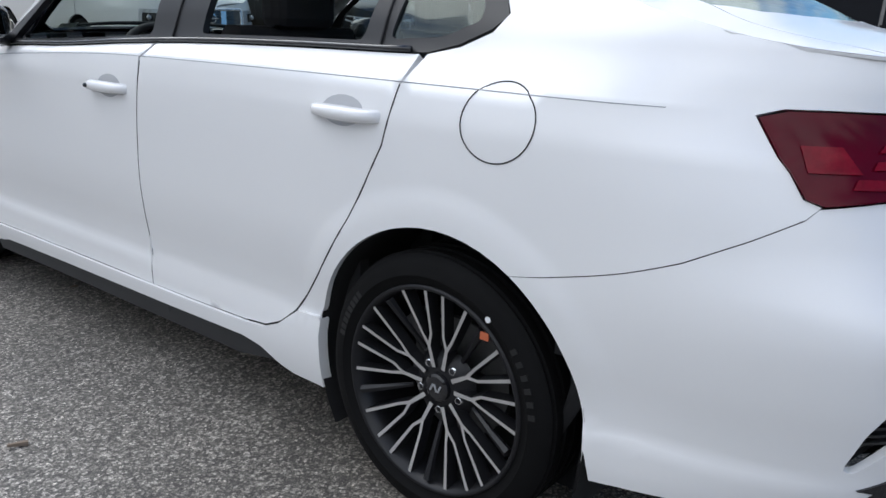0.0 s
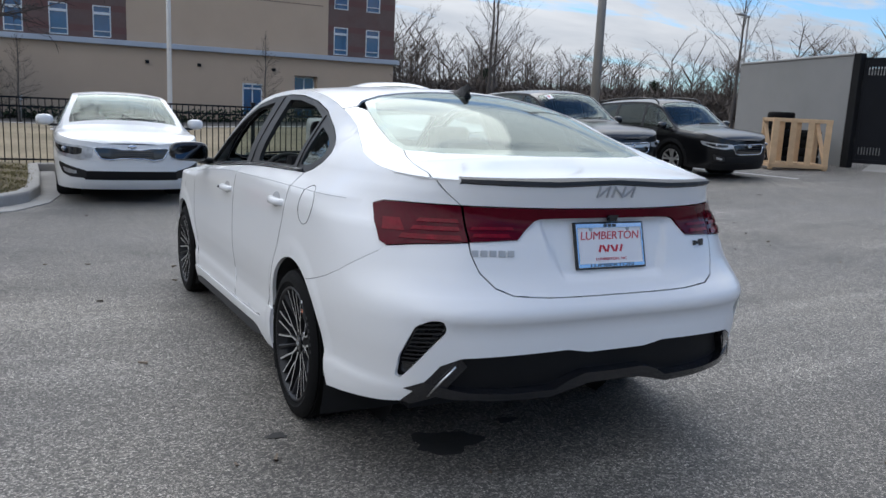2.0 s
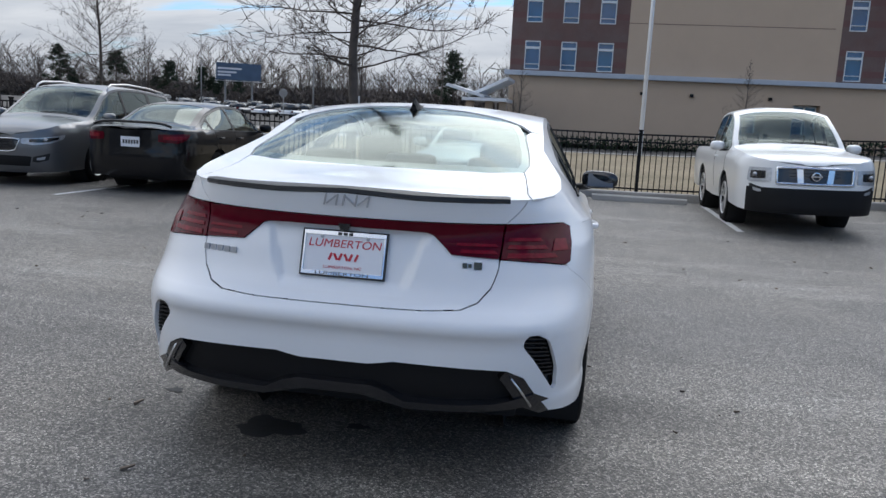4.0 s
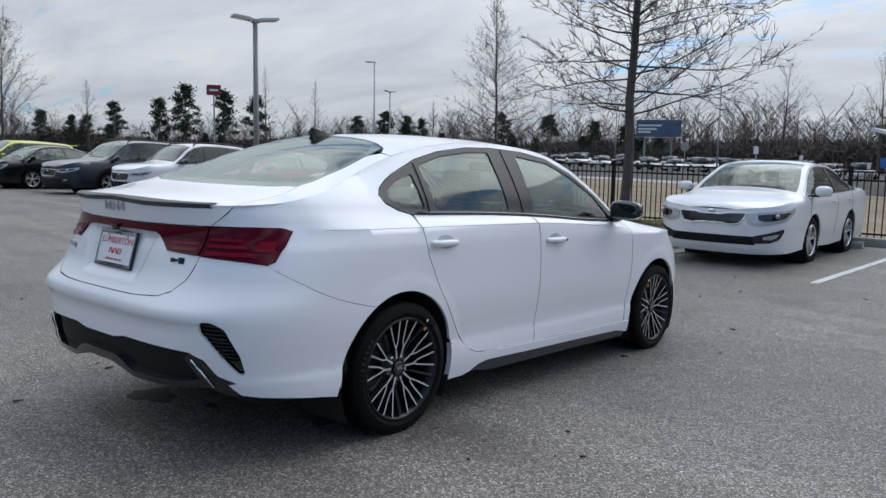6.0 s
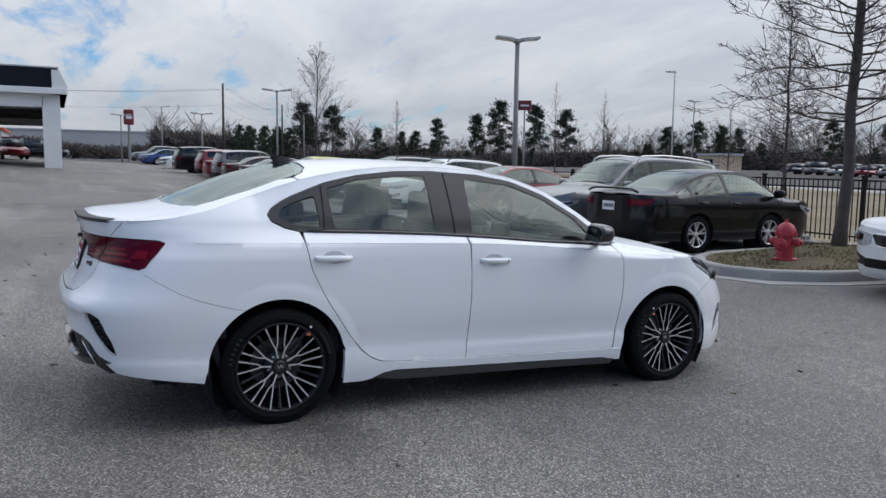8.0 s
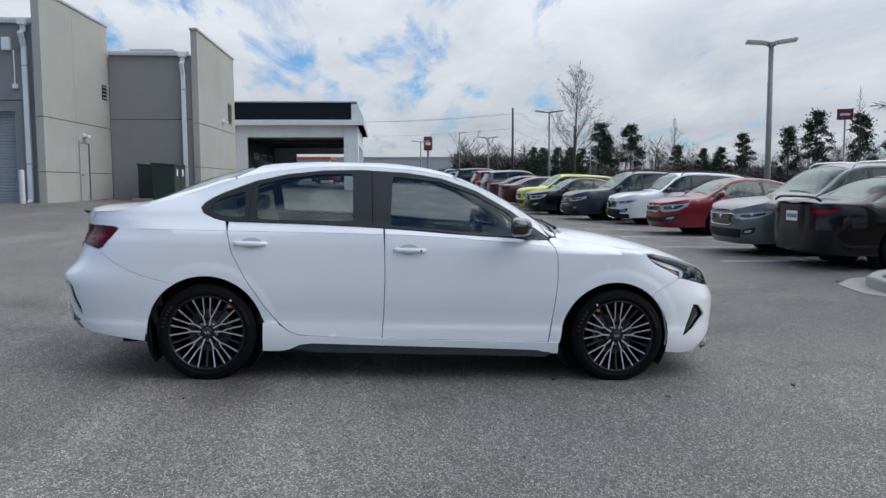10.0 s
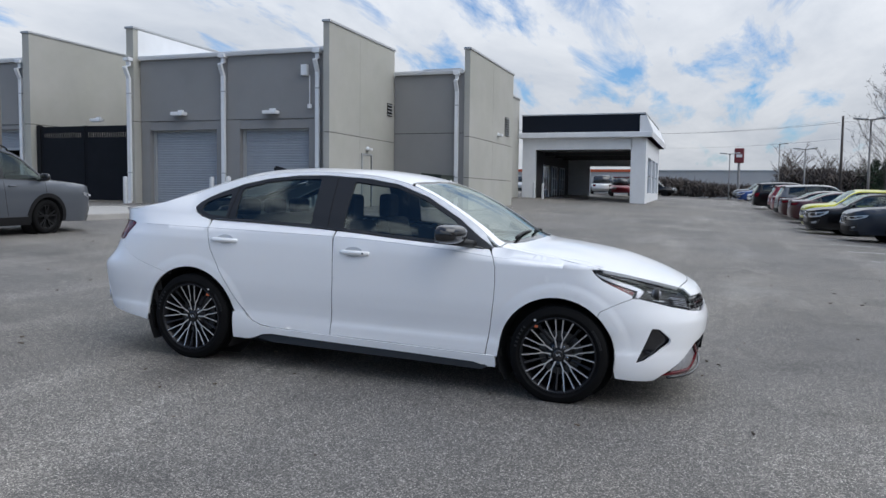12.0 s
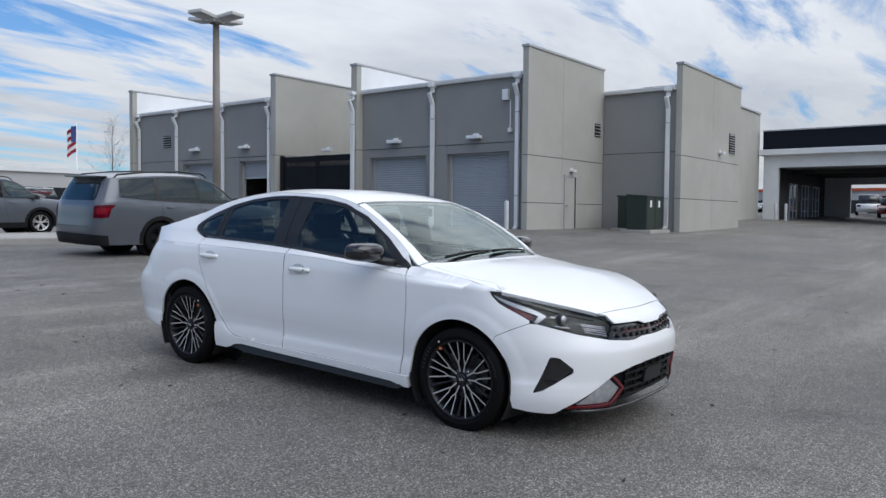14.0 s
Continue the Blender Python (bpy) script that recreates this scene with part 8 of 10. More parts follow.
def parked_car(name, label, m, paint, kind="suv", L=4.6, W=1.85, H=None, clad=True, privacy=True, rails=True, rim=None, group="", category="car", face="suv", step=0.08, plate=True, spoiler=False, number=""):
    """A parked vehicle, nose to +y: shell panels over a smooth surface, glass, lamps, wheels."""
    P = SHAPES[kind]
    car = tagged(empty(name), label, category, group)
    k = (H or P["H"]) / P["H"]
    tab = lambda t, q=k: [(f * L, z * q) for f, z in t]
    ZR, ZT, BL = tab(P["rail"]), tab(P["top"]), tab(P["belt"])
    w, gr, wr = W / 2, P["gr"], P["wr"]
    XR = [(f * L, v * w) for f, v in P["xr"]]
    yr, yf = -L / 2 + 0.72, L / 2 - 0.80
    YT = [(.15, -L / 2 + .10), (.35, -L / 2 + .02), (.55, -L / 2), (.75, -L / 2 + .02), (.95, -L / 2 + .03), (1.3, -L / 2 + .05)]
    hatch = kind in ("suv", "box")
    nt_ = 4.6 if hatch else 3.6
    if hatch:                                        # an upright tail with a sloping rear window
        lean = 1.0 if kind == "suv" else 0.55
        YT = YT[:4] + [(z * k, -L / 2 + d * lean) for z, d in ((.95, .04), (1.06, .075), (1.20, .14), (1.35, .215), (1.5, .30), (1.62, .36))]
    YN = [(.15, L / 2 - .13), (.3, L / 2 - .03), (.45, L / 2), (.6, L / 2), (.7, L / 2 - .01), (.85, L / 2 - .03), (1.1, L / 2 - .06)]
    yy_ = np.linspace(-L / 2 - .05, L / 2 + .05, 481)
    bt_, rt_, tt_, xt_ = ([curve_at(t, y) for y in yy_] for t in (BL, ZR, ZT, XR))
    at = lambda t, y: t[max(0, min(479, int(j)))] + (t[max(0, min(479, int(j))) + 1] - t[max(0, min(479, int(j)))]) * (j - int(j)) if 0 <= (j := (y - yy_[0]) / (yy_[1] - yy_[0])) <= 480 else t[0 if j < 0 else 480]
    belt_ = lambda y: at(bt_, y)
    rail_ = lambda y: at(rt_, y)
    crown_ = lambda y: at(tt_, y)

    def side(y, z):
        zb = min(belt_(y), rail_(y) - 0.005)
        if z <= zb:
            q = z / zb
            return w * float(np.interp(q, SIDE_Q, SIDE_W))
        t = min(1.0, (z - zb) / max(0.02, rail_(y) - zb))
        return w * .955 + (at(xt_, y) - w * .955) * t ** 1.2

    def sk(u, z):
        if yr <= u <= yf:
            return Vector((side(u, z), u, z))
        if u < yr:
            a, n, end, y0 = corner(min(1, (yr - u) / ARC)), nt_, curve_at(YT, z), yr
        else:
            a, n, end, y0 = corner(min(1, (u - yf) / ARC)), 3.0, curve_at(YN, z), yf
        return Vector((side(y0, z) * max(0.0, math.cos(a)) ** (2 / n), y0 + (end - y0) * max(0.0, math.sin(a)) ** (2 / n), z))

    ucr, ucf = yr - ARC, yf + ARC

    def find(z, x=None, y=None, rear=True):
        lo, hi = (yr, ucr) if rear else (yf, ucf)
        for _ in range(22):
            mid = (lo + hi) / 2
            p = sk(mid, z)
            far = p.x > x if x is not None else ((p.y > y) if rear else (p.y < y))
            lo, hi = (mid, hi) if far else (lo, mid)
        return ((lo + hi) / 2, z)

    T = lambda x, z: find(z, x=x)
    F_ = lambda x, z: find(z, x=x, rear=False)
    Y = lambda y, z: (y, z) if yr <= y <= yf else find(z, y=y, rear=y < yr)

    def ex(y):
        z = rail_(y)
        if yr <= y <= yf:
            return side(y, z)
        n, end, y0 = (nt_, curve_at(YT, z), yr) if y < yr else (3.0, curve_at(YN, z), yf)
        q = min(0.9999, abs((y - y0) / (end - y0)))
        return side(y0, z) * (1 - q ** n) ** (1 / n)

    def dk(x, y):
        xe = max(0.15, ex(y))
        q = min(1.0, abs(x) / xe)
        return Vector((x, y, rail_(y) + (crown_(y) - rail_(y)) * (1 - q ** 2.6)))

    ax = [P["ax"][0] * L, P["ax"][1] * L]
    ar = wr + 0.055
    y_tail = -L / 2 + 0.03 if not hatch else curve_at(YT, 1.50 * k) + 0.004
    zr_end, zf_end = rail_(y_tail), rail_(L / 2 - 0.035)
    tail_ys = [y for y in np.linspace(y_tail, L / 2 - 0.035, 60)]
    rear_pane = [T(0, zr_end - .085), T(w * .60, zr_end - .085), T(w * .645, zr_end - .11), T(w * .70, 1.14 * k), T(w * .66, 1.10 * k), T(0, 1.09 * k)] if hatch else []
    base_z = lambda y: gr + 0.02

    def arch_pts(ay, a0, a1, r, n=14):
        return [Y(ay + r * math.cos(radians(a0 + (a1 - a0) * i / n)), wr + r * math.sin(radians(a0 + (a1 - a0) * i / n))) for i in range(n + 1)]

    # windows
    def pane(a, b, lo=0.03, hi=0.045):
        a, b = a * L, b * L
        ys_ = [a + (b - a) * i / 12 for i in range(13)]
        ys_ = [y for y in ys_ if rail_(y) - hi > belt_(y) + lo + 0.015]
        if len(ys_) < 2:
            return None
        return rounded([(y, belt_(y) + lo) for y in ys_] + [(y, rail_(y) - hi) for y in ys_[::-1]], 0.03, 3)

    wins = [q for q in (pane(a, b) for a, b in P["win"]) if q]
    lo_y, hi_y = min(a for a, b in P["win"]) - 0.008, max(b for a, b in P["win"]) + 0.01
    dlo = pane(lo_y, hi_y, 0.012, 0.028)
    glass_m = GLASS_DARK if privacy else GLASS_SIDE
    s0 = math.degrees(math.asin(max(-1, (gr + 0.02 - wr) / ar)))
    for s in (1, -1):
        low = [T(0.0, gr + 0.06), T(w * 0.6, gr + 0.06), Y(-L / 2 + 0.35, gr + 0.03)]
        poly = low + arch_pts(ax[1], 180 - s0, s0, ar) + [(0.0, gr)] + arch_pts(ax[0], 180 - s0, s0, ar) + [Y(L / 2 - 0.40, gr + 0.0), F_(w * 0.6, gr - 0.01), F_(0.0, gr - 0.01)]
        poly += [F_(0.0, zf_end)] + [Y(y, rail_(y)) for y in tail_ys[::-1] if ex(y) > 0.02] + [T(0.0, zr_end)] + rear_pane
        body_o = skin("body_side", poly, sk, paint, car, s, holes=(dlo,), step=step, rim=0.02)
        skin("window_surround", dlo, sk, BLACKTRIM, body_o, s, holes=wins, step=0.07, sink=0.003, rim=0.02)
        for i, q in enumerate(wins):
            skin("side_window", q, sk, glass_m if i else GLASS_SIDE, car, s, step=0.12, sink=0.008, rim=0)
        # sill, arch cladding and bumper edges in black plastic
        out = lambda d: (lambda u, z: sk(u, z) + Vector((d, 0, 0)))
        y0, y1 = ax[1] + ar * 0.99, ax[0] - ar * 0.99
        if clad:
            skin("sill_cladding", [(y0, gr + 0.14), (y1, gr + 0.14), (y1, gr - 0.02), (y0, gr - 0.02)], out(0.012), PLASTIC, car, s, step=step, rim=0.04)
            for ay in ax:
                skin("arch_cladding", arch_pts(ay, 180 - s0, s0, ar - 0.004) + arch_pts(ay, s0 + 6, 174 - s0, ar + 0.075), out(0.010), PLASTIC, car, s, step=0.07, rim=0.03)
        for ay in ax:
            bm = bmesh.new()
            lathe(bm, [(s * (w - 0.04), ar + 0.003), (s * (w - 0.33), ar + 0.01), (s * (w - 0.34), 0.0)], 20, "x", Matrix.Translation((0, ay, wr)))
            part("wheel_well", bm, LINER, car, smooth=True)
            wheel(car, s * (w - 0.125), ay, wr, s, rim=rim)
        # door joints and handles
        cuts = [P["win"][0][0] * L - 0.03, P["win"][0][1] * L - 0.02] + ([P["win"][1][0] * L + 0.02] if kind != "truck" else [])
        for i, y in enumerate(cuts):
            bm = bmesh.new()
            pts = []
            for q in range(9):
                z = gr + 0.17 + (belt_(y) - gr - 0.17) * q / 8
                yy = y + (0.10 * (1 - q / 8) ** 2 * (1 if i < 2 else 0)) + (max(0, ar + 0.02 - math.hypot(y - ax[1], z - wr)) if i == 2 else 0)
                p = sk(yy, z)
                pts.append((s * (p.x + 0.0008), p.y, p.z))
            tube(bm, pts, 0.0028, 4)
            part("door_joint", bm, LINER, car)
        for y in ([P["win"][0][0] * L + 0.06] + ([P["win"][1][0] * L + 0.12] if kind != "truck" else [])):
            bm = bmesh.new()
            z = belt_(y) - 0.11
            x = side(y, z)
            tube(bm, [(s * (x - 0.005), y, z), (s * (x + 0.03), y + 0.03, z), (s * (x + 0.032), y + 0.14, z + 0.002), (s * (x - 0.005), y + 0.18, z)], [0.012, 0.014, 0.014, 0.011], 7)
            part("door_handle", bm, paint, car, smooth=True)
        # mirrors
        bm = bmesh.new()
        my = P["win"][0][1] * L - 0.16
        mz = belt_(my) + 0.09
        bmesh.ops.create_uvsphere(bm, u_segments=16, v_segments=10, radius=1.0)
        for v in bm.verts:
            a = v.co.copy()
            sg = lambda q_, e: math.copysign(abs(q_) ** e, q_)
            v.co = Vector((s * (w + 0.10 + 0.115 * sg(a.x, .7)), my + 0.085 * (a.y if a.y > 0 else a.y * .4), mz + 0.075 * sg(a.z, .7)))
        mi = part("wing_mirror", bm, BLACKGLOSS if clad else paint, car, smooth=True)
        part("mirror_foot", boxes((min(s * w * .9, s * (w + .06)), max(s * w * .9, s * (w + .06)), my - 0.04, my + 0.04, mz - 0.085, mz - 0.05), bevel=0.01), BLACKTRIM, mi)
        if rails and kind in ("suv", "box"):
            bm = bmesh.new()
            tube(bm, [(s * (ex(f * L) - 0.05), f * L, rail_(f * L) + d) for f, d in ((-.40, -.02), (-.38, .06), (-.25, .085), (-.1, .09), (0.02, .085), (.045, .06), (.055, -.02))], 0.018, 8)
            part("roof_rail", bm, BLACKTRIM if clad else ALLOY, car, smooth=True)
        # lamps
        on = lambda d: (lambda u, z: sk(u, z) + Vector((d * 0.5, (d if u > 0 else -d), 0)))
        zh = zf_end
        if face == "sedan":
            lamp = [F_(w * .50, zh - .05), F_(w * .62, zh - .03), Y(L / 2 - .42, zh + .005), Y(L / 2 - .62, zh + .045), Y(L / 2 - .58, zh - .03), Y(L / 2 - .36, zh - .15), F_(w * .66, zh - .205), F_(w * .52, zh - .17)]
        elif face == "truck":
            lamp = [F_(w * .60, zh - .03), F_(w * .85, zh - .03), Y(L / 2 - .30, zh - .03), Y(L / 2 - .30, zh - .22), F_(w * .85, zh - .24), F_(w * .60, zh - .22)]
        else:
            lamp = [F_(w * .50, zh - .05), F_(w * .75, zh - .035), Y(L / 2 - .30, zh - .01), Y(L / 2 - .52, zh + .02), Y(L / 2 - .48, zh - .05), Y(L / 2 - .26, zh - .12), F_(w * .70, zh - .15), F_(w * .50, zh - .13)]
        hl = skin("headlight", rounded(lamp, .015, 2), on(0.010), LAMPCLEAR, car, s, step=.06, rim=.02)
        cx = sum(p[0] for p in lamp) / len(lamp)
        cz = sum(p[1] for p in lamp) / len(lamp)
        small = [(cx + (u - cx) * .66, cz + (z - cz) * .55) for u, z in lamp]
        skin("lamp_inner", rounded(small, .012, 2), on(0.0125), BLACKGLOSS, hl, s, step=.06, rim=0)
        c = sk(cx, cz) + Vector((0.012, 0.012, 0))
        bm = bmesh.new()
        bmesh.ops.create_uvsphere(bm, u_segments=12, v_segments=8, radius=.034, matrix=Matrix.Translation((c.x * s, c.y, c.z)))
        part("lamp_projector", bm, PROJECTOR, hl, smooth=True)
        if kind == "sedan":
            tl = [T(w * .50, .93 * k), Y(-L / 2 + .22, .95 * k), Y(-L / 2 + .34, .945 * k), Y(-L / 2 + .26, .86 * k), T(w * .80, .80 * k), T(w * .50, .82 * k)]
        elif kind == "truck":
            tl = [T(w * .82, 1.0), Y(-L / 2 + .12, 1.0), Y(-L / 2 + .12, .68), T(w * .82, .68)]
        else:
            tl = [T(w * .74, 1.0 * k), Y(-L / 2 + .20, 1.02 * k), Y(-L / 2 + .44, 1.03 * k), Y(-L / 2 + .34, .95 * k), Y(-L / 2 + .28, .78 * k), T(w * .90, .765 * k), T(w * .76, .77 * k)]
        tlo = skin("tail_light", rounded(tl, .015, 2), on(0.010), LAMPRED, car, s, step=.06, rim=.02)
        cx = sum(p[0] for p in tl) / len(tl)
        cz = sum(p[1] for p in tl) / len(tl)
        skin("lamp_band", [(cx + (u - cx) * .75, cz + (z - cz) * .45) for u, z in tl], on(0.0125), LAMPREDLIT, tlo, s, step=.06, rim=0)
        # fog pods
        z = gr + (.22 if kind != "truck" else .3)
        pod = [F_(w * .68, z + .03), Y(L / 2 - .26, z + .09), Y(L / 2 - .24, z - .02), F_(w * .74, z - .06), F_(w * .66, z - .05)]
        if face == "sedan":
            pod = [F_(w * .60, z + .02), Y(L / 2 - .34, z + .12), Y(L / 2 - .36, z + .09), Y(L / 2 - .30, z - .02), F_(w * .80, z - .07), F_(w * .60, z - .08)]
        po = skin("fog_pod", rounded(pod, .012, 2), on(0.006), BLACKTRIM, car, s, step=.06, rim=.015)
        cx = sum(p[0] for p in pod) / len(pod)
        cz = sum(p[1] for p in pod) / len(pod)
        skin("fog_lamp", [(cx + (u - cx) * .5, cz + (z_ - cz) * .4) for u, z_ in pod], on(0.010), LAMPCLEAR, po, s, step=.06, rim=.005)
    around_ = lambda u, z: sk(u, z) if ucr <= u <= ucf else (lambda p: Vector((-p.x, p.y, p.z)))(sk(2 * (ucr if u < ucr else ucf) - u, z))
    ahead = lambda d: (lambda u, z: around_(u, z) + Vector((0, d if u > 0 else -d, 0)))
    # grille
    zh = zf_end
    if face == "sedan":
        gp = [F_(0, zh - .065), F_(.12, zh - .07), F_(.22, zh - .05), F_(.42, zh - .042), F_(.46, zh - .055), F_(.38, zh - .18), F_(.26, zh - .20), F_(.14, zh - .18), F_(0, zh - .18)]
    elif face == "truck":
        gp = [F_(0, zh - .02), F_(.50, zh - .02), F_(.50, zh - .24), F_(0, zh - .24)]
    else:
        gp = [F_(0, zh - .06), F_(.36, zh - .055), F_(.46, zh - .07), F_(.40, zh - .23), F_(.30, zh - .26), F_(0, zh - .26)]
    g = skin("grille", whole(gp, ucf), ahead(0.006), BLACKGLOSS, car, 1, step=.06, rim=.01)
    gw = whole(gp, ucf)
    bm = bmesh.new()
    ring = [around_(u, z) + Vector((0, 0.010, 0)) for u, z in dense(gw, .05)]
    tube(bm, ring + [ring[0]], 0.009 if face != "truck" else 0.022, 6, caps=False)
    part("grille_trim", bm, CHROME, g, smooth=True)
    for q in range(3 if face != "truck" else 2):
        z = zh - .085 - .045 * q if face != "sedan" else zh - .09 - .026 * q
        xw = .33 if face != "sedan" else .26
        skin("grille_bar", whole([F_(0, z), F_(xw, z), F_(xw, z - .010), F_(0, z - .010)], ucf), ahead(0.012), CHROME if face == "chrome" and q == 1 else BLACKTRIM, g, 1, step=.08, rim=.01)
    if face == "chrome":
        skin("grille_blade", whole([F_(0, zh - .09), F_(.44, zh - .075), F_(.46, zh - .09), F_(.40, zh - .15), F_(.36, zh - .125), F_(0, zh - .13)], ucf), ahead(0.02), ALLOY, g, 1, step=.06, rim=.015)
    if face == "truck":
        for s in (1, -1):
            skin("grille_strut", [F_(.17, zh - .02), F_(.25, zh - .02), F_(.23, zh - .24), F_(.15, zh - .24)], lambda u, z: sk(u, z) + Vector((0, .02, 0)), CHROME, g, s, step=.06, rim=.015)
        bm = bmesh.new()
        lathe(bm, [(0, .062), (.012, .062), (.014, .048), (0, .048)], 20, "y", Matrix.Translation((0, L / 2 + .018, zh - .13)))
        box(bm, -.075, .075, L / 2 + .015, L / 2 + .034, zh - .142, zh - .118, .003)
        part("badge", bm, CHROME, g)
    else:
        z = zh - (.03 if face == "sedan" else .105)
        bm = bmesh.new()
        bmesh.ops.create_uvsphere(bm, u_segments=14, v_segments=8, radius=1, matrix=Matrix.LocRotScale(around_(ucf, z) + Vector((0, .02 if face != "sedan" else .004, 0)), None, (.06, .008, .026)))
        part("badge", bm, CHROME, g, smooth=True)
    # lower intake and bumper bottom
    z0, z1 = (gr + .12, gr + .235) if face == "sedan" else (gr + .10, gr + .26)
    li = [F_(0, z1), F_(w * .55, z1), F_(w * .66, z1 - .01), F_(w * .62, z0), F_(0, z0)]
    skin("lower_intake", whole(li, ucf), ahead(0.005), PLASTIC, car, 1, step=.07, rim=.01)
    if clad or face == "truck":
        zt_ = gr + (.12 if face != "truck" else .34)
        skin("front_bumper", whole([F_(0, zt_), F_(w * .6, zt_), Y(L / 2 - .30, zt_), Y(L / 2 - .34, gr - .01), F_(w * .6, gr - .02), F_(0, gr - .02)], ucf), ahead(0.012), PLASTIC, car, 1, step=.07, rim=.03)
        zt_ = gr + .24
        skin("rear_bumper", whole([T(0, zt_), T(w * .6, zt_), Y(-L / 2 + .28, zt_ - .02), Y(-L / 2 + .32, gr + .02), T(w * .6, gr + .02), T(0, gr + .02)], ucr), ahead(0.014), PLASTIC, car, 1, step=.07, rim=.03)
    # top skin with both screens
    def screen(a, b, inset):
        a, b = a * L, b * L
        ys_ = [a + (b - a) * i / 6 for i in range(7)]
        return both([(0, ys_[0])] + [(max(.2, ex(y) - inset), y) for y in ys_] + [(0, ys_[-1])])
    ws, rw = screen(*P["ws"], .075), screen(*P["rw"], .10)
    edge = [(max(0.0, ex(y) - .0005), y) for y in tail_ys if ex(y) > 0.02]
    outline = both([(0, edge[0][1])] + edge + [(0, edge[-1][1])])
    extra = [(x, y) for y in np.linspace(P["rw"][0] * L - .02, P["rw"][1] * L + .04, 7) for x in np.linspace(-w * .8, w * .8, 13)] if kind == "truck" else []
    skin("top_panel", outline, dk, paint, car, 1, holes=(ws,) if hatch else (ws, rw), step=step, rim=.01, extra=extra)
    skin("windscreen", ws, dk, GLASS_CLEAR, car, 1, step=.12, sink=.004, rim=0)
    if hatch:
        skin("rear_window", whole(rear_pane, ucr), around_, glass_m, car, 1, step=.08, sink=.006, rim=0)
        gate = skin("tailgate_seam", whole([T(0, .60 * k), T(w * .60, .60 * k), T(w * .62, .62 * k), T(w * .62, .608 * k), T(w * .61, .592 * k), T(0, .592 * k)], ucr), ahead(0.004), LINER, car, 1, step=.06, rim=.004)
        skin("gate_garnish", whole([T(0, .745 * k), T(w * .34, .745 * k), T(w * .40, .90 * k), T(0, .90 * k)], ucr), ahead(-0.001), paint, gate, 1, step=.08, rim=.01)
    else:
        skin("rear_window", rw, dk, glass_m, car, 1, step=.06, sink=.004, rim=0)
    bm = bmesh.new()
    y = L * (P["ws"][1] - .004)
    tube(bm, [dk(x, y + .01 * (x / w)) + Vector((0, 0, .012)) for x in np.linspace(-w * .62, w * .1, 6)], .008, 5)
    part("wiper", bm, BLACKTRIM, car)
    if kind in ("suv", "box"):
        y = y_tail
        part("roof_spoiler", boxes((-w * .66, w * .66, y - .13, y + .10, curve_at(ZT, y) - .050, curve_at(ZT, y) - .012), bevel=.012), BLACKGLOSS if clad else paint, car)
    if spoiler:
        y = -L / 2 + .07
        bm = bmesh.new()
        zt_ = curve_at(ZT, y)
        tube(bm, [(x, y + .10 * (x / w) ** 4, zt_ + .07 - .06 * (abs(x) / (w * .72)) ** 6) for x in np.linspace(-w * .72, w * .72, 15)], .022, 6)
        part("boot_spoiler", bm, paint, car, smooth=True)
    if number:
        x, y = .50 * w, P["ws"][0] * L + .13
        p = dk(x, y)
        du, dv = (dk(x + .02, y) - p).normalized(), (dk(x, y + .02) - p).normalized()
        st = part("window_sticker", boxes((-.075, .075, -.075, .075, .002, .004)), PLATEWHITE, car, "white window sticker with a red numeral")
        n_ = du.cross(dv).normalized()
        st.matrix_local = Matrix.Translation(p) @ Matrix((-du, n_.cross(-du), n_)).transposed().to_4x4()
        o = lettering(number, .13, REDPRINT, "numeral")
        o.parent = st
        o.location = (0, 0, .0055)
    # tail details
    if plate:
        zp = (.80 if kind == "sedan" else .72) * k
        p = sk(ucr, zp)
        np_ = part("number_plate", boxes((-.155, .155, p.y - .014, p.y - .004, zp - .078, zp + .078), bevel=.003), PLATEWHITE, car)
        part("plate_bars", boxes(*[(-.12 + .045 * i, -.09 + .045 * i, p.y - .0155, p.y - .014, zp - .03, zp + .03) for i in range(6)]), BLACKPRINT, np_)
    # inside
    bm = bmesh.new()
    box(bm, -w * .78, w * .78, P["rw"][1] * L + .1, P["ws"][0] * L + .25, gr + .1, belt_(0) - .2, .03)
    part("cabin", bm, CABIN, car)
    part("dashboard", boxes((-w * .78, w * .78, P["ws"][0] * L + .22, P["ws"][1] * L - .08, gr + .2, belt_(P["ws"][1] * L) - .06), bevel=.04), CABIN, car)
    for sx in (-.37, .37):
        for y in [P["win"][0][0] * L + .12] + ([P["win"][1][0] * L + .15] if kind != "truck" else []):
            bm = bmesh.new()
            box(bm, sx - .23, sx + .23, y - .08, y + .06, belt_(y) - .35, belt_(y) + .12, .05)
            st = part("seat_back", bm, SEATS, car)
            bm = bmesh.new()
            box(bm, sx - .12, sx + .12, y - .09, y + .01, belt_(y) + .13, belt_(y) + .29, .04)
            part("headrest", bm, SEATS, st)
    part("underbody", boxes((-w * .60, w * .60, -L / 2 + .3, L / 2 - .35, gr + .0, gr + .3), (-w * .86, w * .86, ax[1] + ar + .02, ax[0] - ar - .02, gr + .02, gr + .3)), LINER, car)
    car.matrix_world = m
    return car


